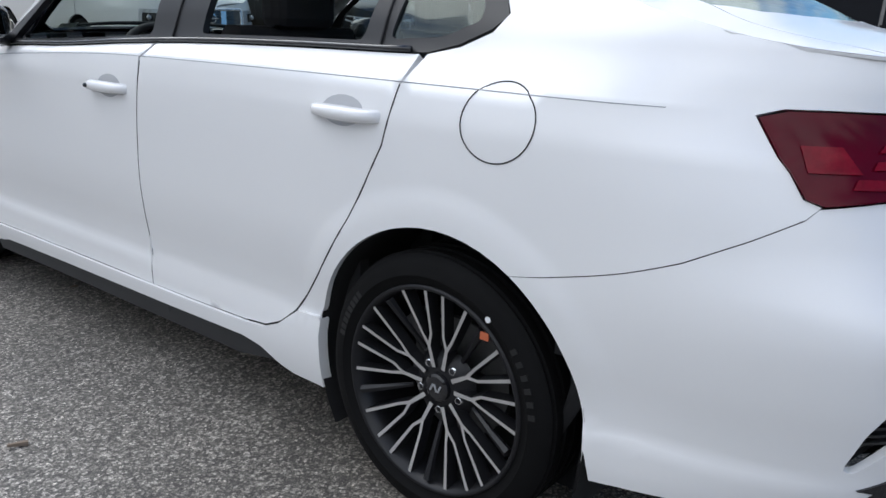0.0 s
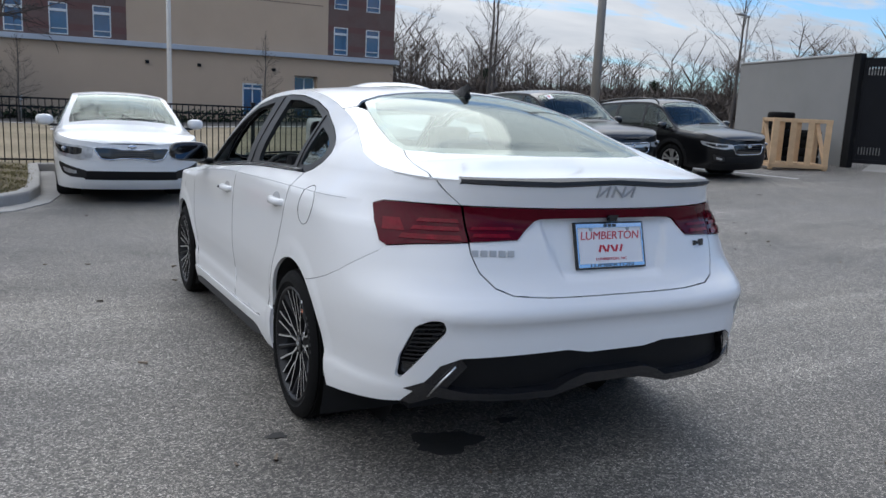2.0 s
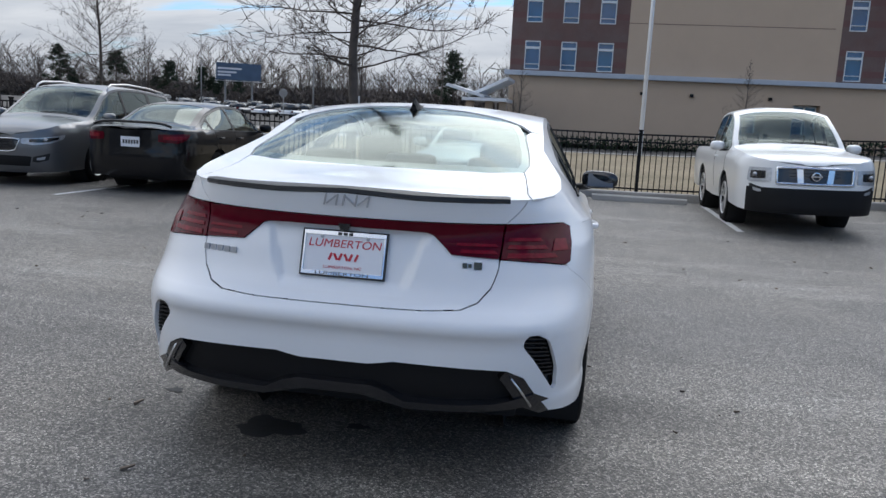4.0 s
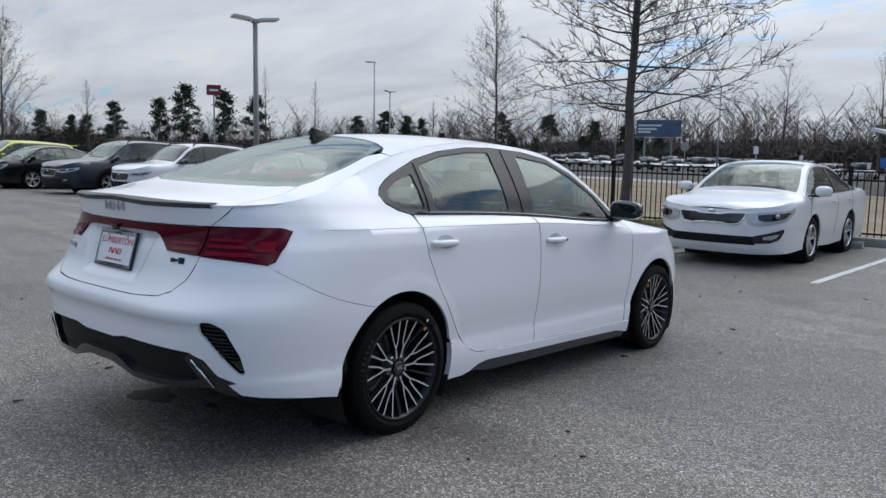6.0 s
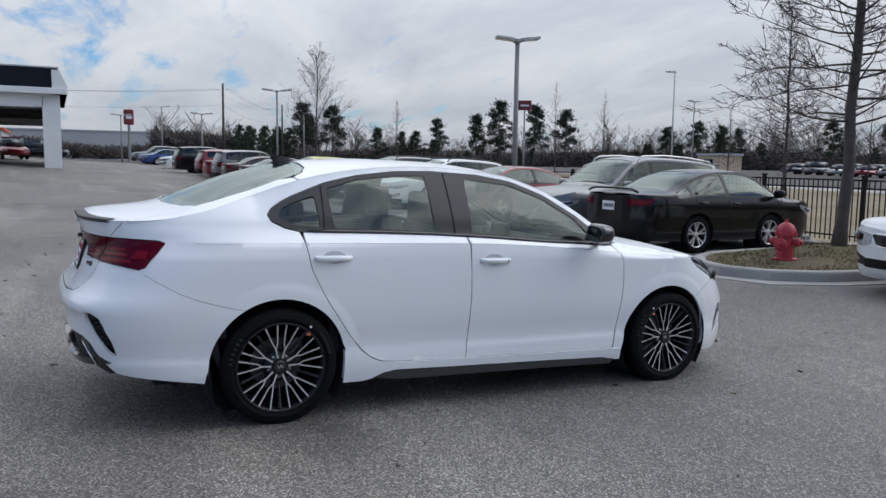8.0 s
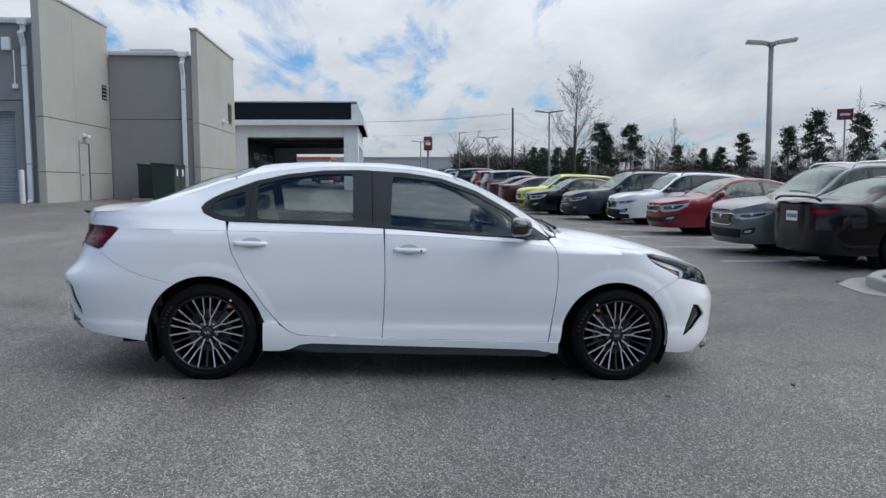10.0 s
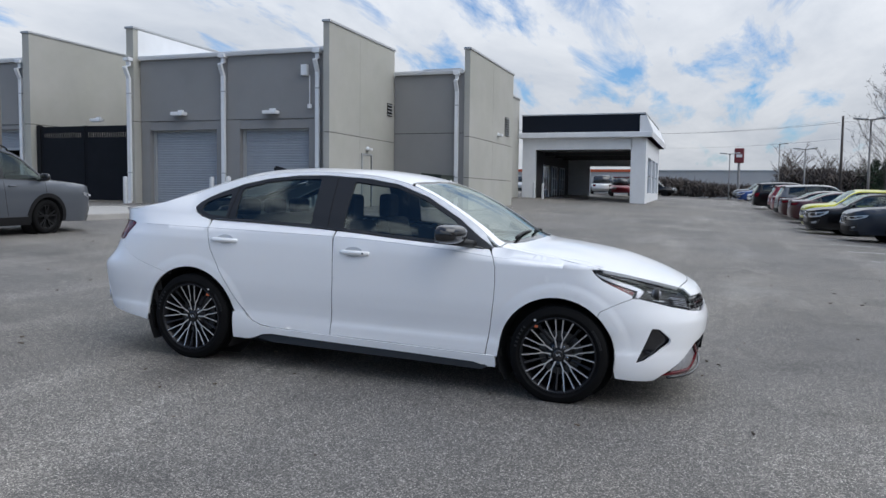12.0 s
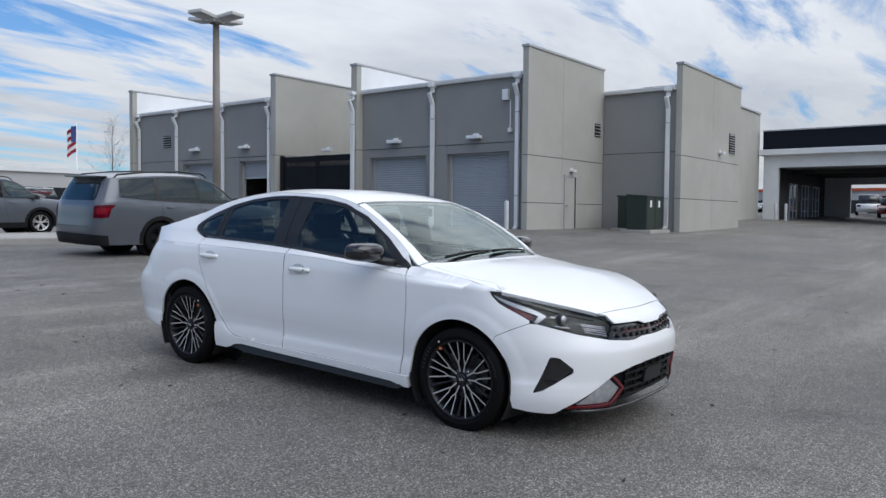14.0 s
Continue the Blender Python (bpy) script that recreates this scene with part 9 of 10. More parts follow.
parked_car("sedan", "white sedan with a black grille parked nose-out beside the island", stand(-0.80, 8.9, 180), P_WHITE, "sedan", 4.84, 1.83, 1.455, clad=False, privacy=False, face="sedan", step=.06)
parked_car("pickup_truck", "white pickup parked nose-out by the fence", stand(4.08, 9.55, 180), P_WHITE, "truck", 5.6, 1.88, 1.86, clad=False, privacy=False, category="truck", face="truck", step=.07)
parked_car("suv", "black three-row suv with a chrome grille bar parked nose-out", stand(8.1, 9.9, 184), P_BLACK, "suv", 4.94, 1.99, 1.79, clad=False, face="chrome", step=.07, rails=False, number="9")
parked_car("suv", "black compact suv parked nose-out beside another", stand(11.05, 9.5, 184), P_BLACK, "suv", 4.4, 1.80, 1.63)
parked_car("sedan", "black sedan with a boot spoiler parked nose-in", stand(-6.1, 8.5, 2), P_BLACK, "sedan", 4.5, 1.77, 1.46, clad=False, face="sedan", step=.07, spoiler=True)
parked_car("suv", "pewter grey suv parked nose-out in the row", stand(-8.4, 8.5, 182), P_PEWTER, "suv", 4.76, 1.89, 1.69, clad=False, group="row of parked cars")
parked_car("sedan", "red sedan parked nose-out in the row", stand(-13.6, 8.9, 182), P_RED, "sedan", 4.6, 1.80, 1.44, clad=False, group="row of parked cars", face="sedan")
parked_car("suv", "white suv with black wheel arches parked nose-out", stand(-18.2, 9.1, 182), P_WHITE, "suv", 4.4, 1.80, 1.63, group="row of parked cars")
parked_car("suv", "dark navy suv with roof rails parked nose-out", stand(-20.8, 8.4, 182), P_NAVY, "suv", 4.76, 1.89, 1.69, group="row of parked cars")
parked_car("suv", "steel grey suv with black wheels standing beside a light pole", stand(-5.6, -11.25, 90), P_GREY, "suv", 4.81, 1.90, 1.72, rim=IRON, step=.07, plate=False)
parked_car("suv", "steel grey suv standing behind another", stand(-5.7, -20.8, 90), P_GREY, "suv", 4.81, 1.90, 1.70)
row = [(-24.6, 7.6, 183, "sedan", P_BLACK, 4.5, 1.46, "black small sedan"), (-27.4, 7.6, 183, "box", P_YELLOW, 4.2, 1.61, "bright yellow boxy hatchback"), (-30.1, 8.3, 183, "sedan", P_BLUE, 4.6, 1.44, "blue sedan"),
       (-32.8, 7.8, 3, "sedan", P_MAROON, 4.6, 1.44, "dark maroon sedan"), (-36.5, 7.7, 3, "sedan", P_MAROON, 4.6, 1.44, "dark maroon sedan"), (-39.3, 7.8, 3, "suv", P_PEWTER, 4.8, 1.72, "pewter grey van"),
       (-42.2, 7.7, 3, "sedan", P_RED, 4.6, 1.44, "red sedan"), (-45.4, 7.7, 3, "suv", P_RED, 4.5, 1.68, "red suv"), (-50.2, 7.2, 3, "suv", P_BLACK, 4.9, 1.80, "large black suv"),
       (-58.2, 7.1, 184, "sedan", P_WHITE, 4.6, 1.44, "white sedan"), (-68.5, 6.6, 184, "sedan", P_BLUE, 4.6, 1.42, "bright blue sedan"), (-73.5, 6.4, 184, "suv", P_PEWTER, 4.6, 1.66, "pewter grey suv")]
for x, y, rz, kind, p, ll, hh, text in row:
    side = " parked nose-in in the row" if rz < 90 else " parked nose-out in the row"
    parked_car("sedan" if kind == "sedan" else "suv", text + side, stand(x, y, rz), p, kind, ll, 1.8, hh, clad=kind == "suv" and p is not P_BLACK, rails=False, group="row of parked cars", face="sedan" if kind == "sedan" else "suv", step=.14)


# ---- iron fence along the bays ----
def fence():
    f = tagged(empty("fence"), "black iron picket fence with flat top rails and square posts", "fence")
    y = 12.0
    xs = [-5.3 + 2.44 * k for k in range(-19, 9)]
    pm = bpy.data.meshes.new("post")
    bm = boxes((-0.035, 0.035, -0.035, 0.035, -0.1, 1.36), (-0.045, 0.045, -0.045, 0.045, 1.36, 1.39))
    bm.to_mesh(pm)
    bm.free()
    pm.materials.append(IRON)
    km = bpy.data.meshes.new("picket")
    bm = boxes((-0.009, 0.009, -0.009, 0.009, 0.06, 1.29))
    bm.to_mesh(km)
    bm.free()
    km.materials.append(IRON)
    rest = bmesh.new()
    for x in xs:
        p = new("post", pm)
        p.parent = f
        p.matrix_world = pose(x, y, gz(x, y))
    for a, b in zip(xs, xs[1:]):
        za, zb = gz(a, y), gz(b, y)
        for h in (0.16, 1.13, 1.29):
            bm = bmesh.new()
            tubes = [bm.verts.new((xx, y + dy, zz + h + dz)) for xx, zz in ((a, za), (b, zb)) for dy, dz in ((-0.016, -0.016), (0.016, -0.016), (0.016, 0.016), (-0.016, 0.016))]
            for k in range(4):
                bm.faces.new((tubes[k], tubes[(k + 1) % 4], tubes[4 + (k + 1) % 4], tubes[4 + k]))
            bmesh.ops.recalc_face_normals(bm, faces=bm.faces)
            part("rail", bm, IRON, f)
        n = 21
        for i in range(1, n):
            x = a + (b - a) * i / n
            z = za + (zb - za) * i / n
            if -19.9 < x < 14.3:
                k = new("picket", km)
                k.parent = f
                k.matrix_world = pose(x, y, z)
            else:
                box(rest, x - 0.009, x + 0.009, y - 0.009, y + 0.009, z + 0.06, z + 1.29)
    tagged(part("far_pickets", rest, IRON, f), kind="stuff")


fence()


# ---- hydrant on the island ----
def hydrant(x, y):
    h = tagged(empty("fire_hydrant", pose(x, y, 0.05, rz=20)), "red painted fire hydrant on the planted island", "hydrant")
    bm = bmesh.new()
    lathe(bm, [(-0.06, 0.11), (0.06, 0.11), (0.06, 0.17), (0.09, 0.17), (0.09, 0.115), (0.42, 0.105), (0.43, 0.155), (0.465, 0.155), (0.47, 0.125)], 24, "z")
    sharp(part("barrel", bm, HYDRANTRED, h))
    bm = bmesh.new()
    lathe(bm, [(0.47, 0.135), (0.52, 0.13), (0.57, 0.10), (0.60, 0.055), (0.61, 0.04), (0.61, 0.0)], 24, "z")
    sharp(part("bonnet", bm, HYDRANTRED, h))
    bm = bmesh.new()
    lathe(bm, [(0.60, 0.028), (0.66, 0.024), (0.66, 0.0)], 5, "z")
    part("operating_nut", bm, HYDRANTRED, h)
    for k in range(8):
        a = k * math.pi / 4
        bm = bmesh.new()
        lathe(bm, [(0.415, 0.0), (0.415, 0.014), (0.485, 0.014), (0.485, 0.0)], 6, "z", pose(0.142 * math.cos(a), 0.142 * math.sin(a), 0))
        part("flange_bolt", bm, HYDRANTRED, h)
    for ang, r, ln, z in ((-90, 0.075, 0.22, 0.30), (0, 0.052, 0.2, 0.33), (180, 0.052, 0.2, 0.33)):
        bm = bmesh.new()
        lathe(bm, [(0.08, r * 0.85), (ln - 0.05, r * 0.85), (ln - 0.05, r * 1.2), (ln, r * 1.2), (ln + 0.01, r), (ln + 0.01, 0.028), (ln + 0.045, 0.024), (ln + 0.045, 0.0)], 16, "x", pose(0, 0, z, rz=ang))
        sharp(part("outlet_cap", bm, HYDRANTRED, h))
    return h


hydrant(-3.03, 7.15)


# ---- bare winter trees ----
def sliver(vs, fs, a, b, r0, r1, sides=3):
    d = (b - a).normalized()
    u = d.orthogonal().normalized()
    w = d.cross(u)
    n = len(vs)
    for p, r in ((a, r0), (b, r1)):
        for k in range(sides):
            t = 2 * math.pi * k / sides
            vs.append(p + (u * math.cos(t) + w * math.sin(t)) * r)
    for k in range(sides):
        fs.append((n + k, n + (k + 1) % sides, n + sides + (k + 1) % sides, n + sides + k))


def limb(vs, fs, rng, p, d, length, r, segs, bend, up, sides):
    """One wandering tapered limb; returns the points along it."""
    pts = [p]
    d = d.normalized()
    for i in range(segs):
        d = (d + Vector((rng.uniform(-1, 1), rng.uniform(-1, 1), rng.uniform(-1, 1))) * bend + Vector((0, 0, up))).normalized()
        q = p + d * (length / segs)
        sliver(vs, fs, p, q, max(0.003, r * (1 - i / segs)), max(0.002, r * (1 - (i + 1) / segs)), sides)
        p = q
        pts.append((q))
    return pts, d


def mesh_of(name, vs, fs, material, parent, label=""):
    me = bpy.data.meshes.new(name)
    me.from_pydata([tuple(v) for v in vs], [], fs)
    me.materials.append(material)
    me.polygons.foreach_set("use_smooth", [True] * len(me.polygons))
    ob = new(name, me)
    ob.parent = parent
    return tagged(ob, label) if label else ob


def bare_tree(x, y, h, r, seed, low=0.2, spread=0.34, count=40, twigs=9, fine=3, style="pin", label="leafless young oak with fine horizontal limbs", group=""):
    rng = random.Random(seed)
    t = tagged(empty("bare_tree", pose(x, y, gz(max(-70, min(60, x)), max(-50, min(60, y))) - 0.05)), label, "tree", group)
    bm = bmesh.new()
    n = 14
    line = []
    off = Vector((0, 0, 0))
    for i in range(n + 1):
        u = i / n
        off += Vector((rng.uniform(-1, 1), rng.uniform(-1, 1), 0)) * h * 0.004
        line.append(Vector((off.x, off.y, u * h)))
    tube(bm, line, [r * (1.5 - 3.5 * min(i / n, 0.07) / 0.07 * 0.12 if i == 0 else (1 - 0.93 * (i / n) ** 0.9)) for i in range(n + 1)], 10)
    part("trunk", bm, BARK, t, smooth=True)
    vs, fs = [], []
    for b in range(count):
        u = low + (1 - low) * ((b + rng.random()) / count) ** (1.12 if style == "pin" else 0.92)
        k = min(n - 1, int(u * n))
        base = line[k].lerp(line[k + 1], u * n - k)
        a = b * 2.4 + rng.uniform(-0.5, 0.5)
        rel = (u - low) / (1 - low)
        if style == "pin":
            tilt = 0.10 + 0.95 * rel ** 1.1 + rng.uniform(-0.20, 0.36)
            ln = h * spread * (0.55 + 0.75 * math.sin(math.pi * min(1, 0.30 + rel * 0.75))) * (1 - 0.62 * rel) * rng.uniform(0.75, 1.15)
            up = 0.045 if rel > 0.25 else 0.03
        else:
            tilt = 0.75 + 0.35 * rel + rng.uniform(-0.2, 0.2)
            ln = h * spread * (1.1 - 0.75 * rel) * rng.uniform(0.7, 1.2)
            up = 0.05
        d = Vector((math.cos(a) * math.cos(tilt), math.sin(a) * math.cos(tilt), math.sin(tilt)))
        br = max(0.008, r * 0.20 * (1 - 0.55 * rel) * (0.6 + 0.6 * rng.random()))
        pts, dd = limb(vs, fs, rng, base, d, ln, br, 7, 0.17, up, 5)
        for w in range(twigs):
            s = 0.22 + 0.78 * (w + rng.random()) / twigs
            i = min(6, int(s * 7))
            q = pts[i].lerp(pts[i + 1], s * 7 - i)
            along = (pts[i + 1] - pts[i]).normalized()
            side = Vector((rng.uniform(-1, 1), rng.uniform(-1, 1), rng.uniform(-0.35, 0.75))).normalized()
            d2 = (along * 0.8 + side * 0.9).normalized()
            l2 = ln * rng.uniform(0.2, 0.45) * (1.15 - 0.5 * s)
            p2, _ = limb(vs, fs, rng, q, d2, l2, br * 0.30, 3, 0.30, 0.04, 3)
            for c in range(fine):
                i2 = rng.randint(0, 2)
                q2 = p2[i2].lerp(p2[i2 + 1], rng.random())
                d3 = (d2 + Vector((rng.uniform(-1, 1), rng.uniform(-1, 1), rng.uniform(-0.6, 0.9)))).normalized()
                sliver(vs, fs, q2, q2 + d3 * l2 * rng.uniform(0.18, 0.42), max(0.004, h * 0.0006), 0.002)
    mesh_of("crown", vs, fs, TWIG, t)
    return t


bare_tree(-3.22, 8.5, 11.5, 0.100, 5, low=0.19, spread=0.175, count=135, twigs=12, fine=6)
bare_tree(-21.0, 28.4, 9.4, 0.10, 8, low=0.16, spread=0.25, count=100, twigs=11, fine=5)
for i, (x, y, h, s) in enumerate(((-29.5, 46.3, 6.2, 0.3), (-44.9, 31.8, 7.0, 0.2), (-42.6, 34.5, 6.4, 0.2), (-50.6, 21.2, 5.4, 0.3), (-36.5, 40.9, 5.0, 0.24), (10.2, 44.5, 5.6, 0.28), (-3.3, 46.0, 5.2, 0.28), (21.5, 50.0, 5.2, 0.3), (-5.0, 62.0, 5.0, 0.3))):
    bare_tree(x, y, h, 0.07, 20 + i, low=0.18, spread=s * 0.8, count=50, twigs=8, fine=3, group="young trees beyond the fence")
for i, (x, y, h, s) in enumerate(((28.0, 48.0, 14.0, 0.38), (42.5, 38.0, 12.5, 0.42), (50.5, 27.0, 9.0, 0.42), (60.0, 34.0, 11.0, 0.4), (55.0, 8.0, 9.5, 0.42), (-35.6, -67.0, 8.5, 0.4), (34.0, 58.0, 14.0, 0.36), (-16.0, 88.0, 12.0, 0.42), (-28.0, 95.0, 13.0, 0.4), (-58.0, -16.0, 5.0, 0.4))):
    bare_tree(x, y, h, 0.012 * h, 51 + i, low=0.28, spread=s, count=24, twigs=9, fine=3, style="broad", label="tall leafless broad-crowned tree", group="tall bare trees")


bare_tree(-33.7, 9.6, 6.4, 0.085, 50, low=0.26, spread=0.40, count=46, twigs=12, fine=5, style="broad", label="leafless broad-crowned tree behind the row of cars", group="tall bare trees")


# ---- far woods: leafless trees and undergrowth in one mass ----
def blade(vs, fs, a, b, w0, w1, rng):
    """A flat tapering twig with a random facing."""
    d = (b - a).normalized()
    u = d.orthogonal().normalized()
    v = d.cross(u)
    t = rng.uniform(0, 3.14)
    o = u * math.cos(t) + v * math.sin(t)
    n = len(vs)
    vs += [a - o * w0, a + o * w0, b + o * w1, b - o * w1]
    fs.append((n, n + 1, n + 2, n + 3))


def woods(name, line, h, depth, per, seed, label, brush=0.45):
    rng = random.Random(seed)
    vs, fs = [], []
    line = [Vector((*p, 0)) for p in line]
    for a, b in zip(line, line[1:]):
        L = (b - a).length
        dirn = (b - a).normalized()
        nrm = Vector((-dirn.y, dirn.x, 0))
        g0 = gz(max(-70, min(60, a.x)), max(-50, min(60, a.y)))
        for i in range(int(L * per)):
            p = a + dirn * rng.uniform(0, L) + nrm * rng.uniform(-depth, depth) + Vector((0, 0, g0 - 0.3))
            hh = h * rng.uniform(0.5, 1.2) * (1 + 0.18 * math.sin(p.x * 0.07) + 0.14 * math.sin(p.y * 0.11 + p.x * 0.031))
            top = p + Vector((rng.uniform(-0.08, 0.08) * hh, rng.uniform(-0.08, 0.08) * hh, hh * 0.8))
            sliver(vs, fs, p, top, 0.014 * hh, 0.03)
            for k in range(9):
                u = 0.25 + 0.75 * (k + rng.random()) / 9
                q = p.lerp(top, u)
                an = rng.uniform(0, 6.28)
                ln = hh * rng.uniform(0.16, 0.30)
                e = q + Vector((math.cos(an) * ln * 0.75, math.sin(an) * ln * 0.75, ln * rng.uniform(0.5, 1.1)))
                blade(vs, fs, q, e, 0.0065 * hh, 0.02, rng)
                for m in range(5):
                    s_ = q.lerp(e, rng.uniform(0.25, 1.0))
                    an2 = an + rng.uniform(-1.5, 1.5)
                    l2 = ln * rng.uniform(0.3, 0.65)
                    e2 = s_ + Vector((math.cos(an2), math.sin(an2), rng.uniform(0.3, 1.5))).normalized() * l2
                    blade(vs, fs, s_, e2, 0.0024 * hh, 0.012, rng)
                    for c in range(3):
                        s3 = s_.lerp(e2, rng.uniform(0.3, 1.0))
                        e3 = s3 + Vector((rng.uniform(-1, 1), rng.uniform(-1, 1), rng.uniform(-0.1, 1.3))).normalized() * l2 * rng.uniform(0.3, 0.6)
                        blade(vs, fs, s3, e3, 0.0011 * hh, 0.006, rng)
        # tangled undergrowth, thinning upwards
        for i in range(int(L * per * 150)):
            p = a + dirn * rng.uniform(0, L) + nrm * rng.uniform(-depth, depth)
            hb = h * brush * (0.85 + 0.6 * noise.noise(Vector((p.x * 0.05, p.y * 0.05, 3))))
            p.z = g0 - 0.3 + rng.random() ** 1.05 * hb
            d = Vector((rng.uniform(-1, 1), rng.uniform(-1, 1), rng.uniform(-0.2, 1.4))).normalized()
            blade(vs, fs, p, p + d * rng.uniform(0.6, 1.9), rng.uniform(0.05, 0.24), 0.03, rng)
    me = bpy.data.meshes.new(name)
    me.from_pydata([tuple(v) for v in vs], [], fs)
    me.materials.append(FARWOOD)
    tagged(new(name, me), label, "woods", kind="stuff")


woods("far_woods", [(-8, 128), (30, 108), (62, 92), (88, 62), (98, 20), (96, -30), (86, -80)], 13.0, 10, 4.0, 1, "bare brown winter woods with tangled undergrowth", 0.42)
woods("far_woods", [(-240, 60), (-205, 120), (-150, 160), (-90, 165), (-40, 150), (-8, 128)], 10.5, 14, 3.2, 2, "bare brown winter woods behind the far lots", 0.42)
woods("far_woods", [(-198, -60), (-198, 20), (-185, 44), (-215, 66)], 3.2, 5, 2.0, 3, "low bare scrub along the road", 1.0)
woods("far_woods", [(-136, 13), (-136, 27)], 8.0, 5, 5.0, 6, "rounded thicket of bare brown trees", 0.75)
woods("far_woods", [(-120, -200), (-220, -150), (-330, -60), (-300, 0)], 8.0, 10, 0.4, 4, "far bare woods on the horizon", 0.5)
woods("far_woods", [(60, -120), (-20, -150), (-120, -200)], 8.0, 10, 0.4, 5, "far bare woods on the horizon", 0.5)


def pine(x, y, h, seed, low=0.30):
    rng = random.Random(seed)
    g0 = gz(max(-70, min(60, x)), max(-50, min(60, y)))
    t = tagged(empty("pine_tree", pose(x, y, g0)), "dark green pine with a high ragged crown", "tree", "pines in the far woods")
    bm = bmesh.new()
    tube(bm, [(0, 0, 0), (0.1, 0, h * 0.5), (0, 0.1, h * 0.97)], [h * 0.018, h * 0.013, 0.04], 6)
    part("trunk", bm, BARK, t)
    vs, fs = [], []
    for k in range(44):
        z = h * (low + (1 - low) * ((k + rng.random()) / 44) ** 0.8)
        reach = h * 0.27 * (1.08 - (z / h - low) / (1 - low)) ** 0.6 * rng.uniform(0.25, 1.0)
        an = rng.uniform(0, 6.28)
        c = Vector((math.cos(an) * reach, math.sin(an) * reach, z))
        sliver(vs, fs, Vector((0, 0, z - 0.25 * reach)), c, h * 0.004, h * 0.002)
        for q in range(70):
            o = Vector((rng.gauss(0, 1), rng.gauss(0, 1), rng.gauss(0, 0.55))) * h * 0.036
            d = Vector((rng.uniform(-1, 1), rng.uniform(-1, 1), rng.uniform(-0.2, 1))) * h * 0.030
            blade(vs, fs, c + o, c + o + d, h * 0.010, h * 0.002, rng)
    mesh_of("crown", vs, fs, PINE, t)


rp = random.Random(4)
for x, y, h in ((-199, 57, 15.5), (-195, 64, 15), (-205, 60, 13), (-150, 98, 14), (-156, 92, 15), (-146, 104, 13), (-160, 88, 12), (-128, 118, 9), (-122, 121, 10), (-118, 124, 9), (-165, 80, 11), (-20, 120, 11), (4, 116, 12), (-178, 70, 9), (-172, 74, 8), (-100, 135, 10), (52, 92, 7), (70, 78, 6.5), (40, 99, 7), (84, 58, 7), (92, 34, 7)):
    pine(x, y, h, rp.randint(0, 9999))
PINE_LINE = [Vector(p) for p in ((-205, 85), (-170, 112), (-130, 132), (-92, 138), (-62, 134))]
for k in range(11):                                     # a dark evergreen clump before the woods
    pine(-127 + rp.uniform(-2, 2), 25.5 + 0.85 * k, rp.uniform(4.6, 6.2), rp.randint(0, 9999), 0.02)
for k in range(30):                                     # pines standing in loose groups
    u = max(0.0, min(3.99, (0.15, 0.9, 1.75, 2.1, 3.0, 3.7)[k % 6] + rp.gauss(0, 0.13)))
    q = PINE_LINE[int(u)].lerp(PINE_LINE[min(4, int(u) + 1)], u - int(u))
    pine(q.x + rp.uniform(-6, 6), q.y + rp.uniform(-8, 8), rp.choice((4.5, 5.0, 5.5, 6.5, 8.5)) * rp.uniform(0.85, 1.15), rp.randint(0, 9999), rp.choice((0.15, 0.4, 0.55)))


def hedge(x0, y0, x1, y1, h, w, seed):
    rng = random.Random(seed)
    vs, fs = [], []
    a, b = Vector((x0, y0, 0)), Vector((x1, y1, 0))
    L = (b - a).length
    for i in range(int(L * 60)):
        p = a.lerp(b, rng.random()) + Vector((rng.uniform(-w, w), rng.uniform(-w, w), 0))
        p.z = gz(max(-70, min(60, p.x)), max(-50, min(60, p.y))) + rng.random() * h
        d = Vector((rng.uniform(-1, 1), rng.uniform(-1, 1), rng.uniform(-0.1, 1))) * 0.22
        sliver(vs, fs, p, p + d, 0.09, 0.01)
    me = bpy.data.meshes.new("hedge")
    me.from_pydata([tuple(v) for v in vs], [], fs)
    me.materials.append(HEDGE)
    tagged(new("hedge", me), "dark evergreen shrubs against the hotel wall", "hedge", kind="stuff")


hedge(-5.0, 63.6, 27.0, 63.6, 1.0, 0.5, 3)
hedge(-118, 22, -106, 27, 5.0, 1.8, 4)


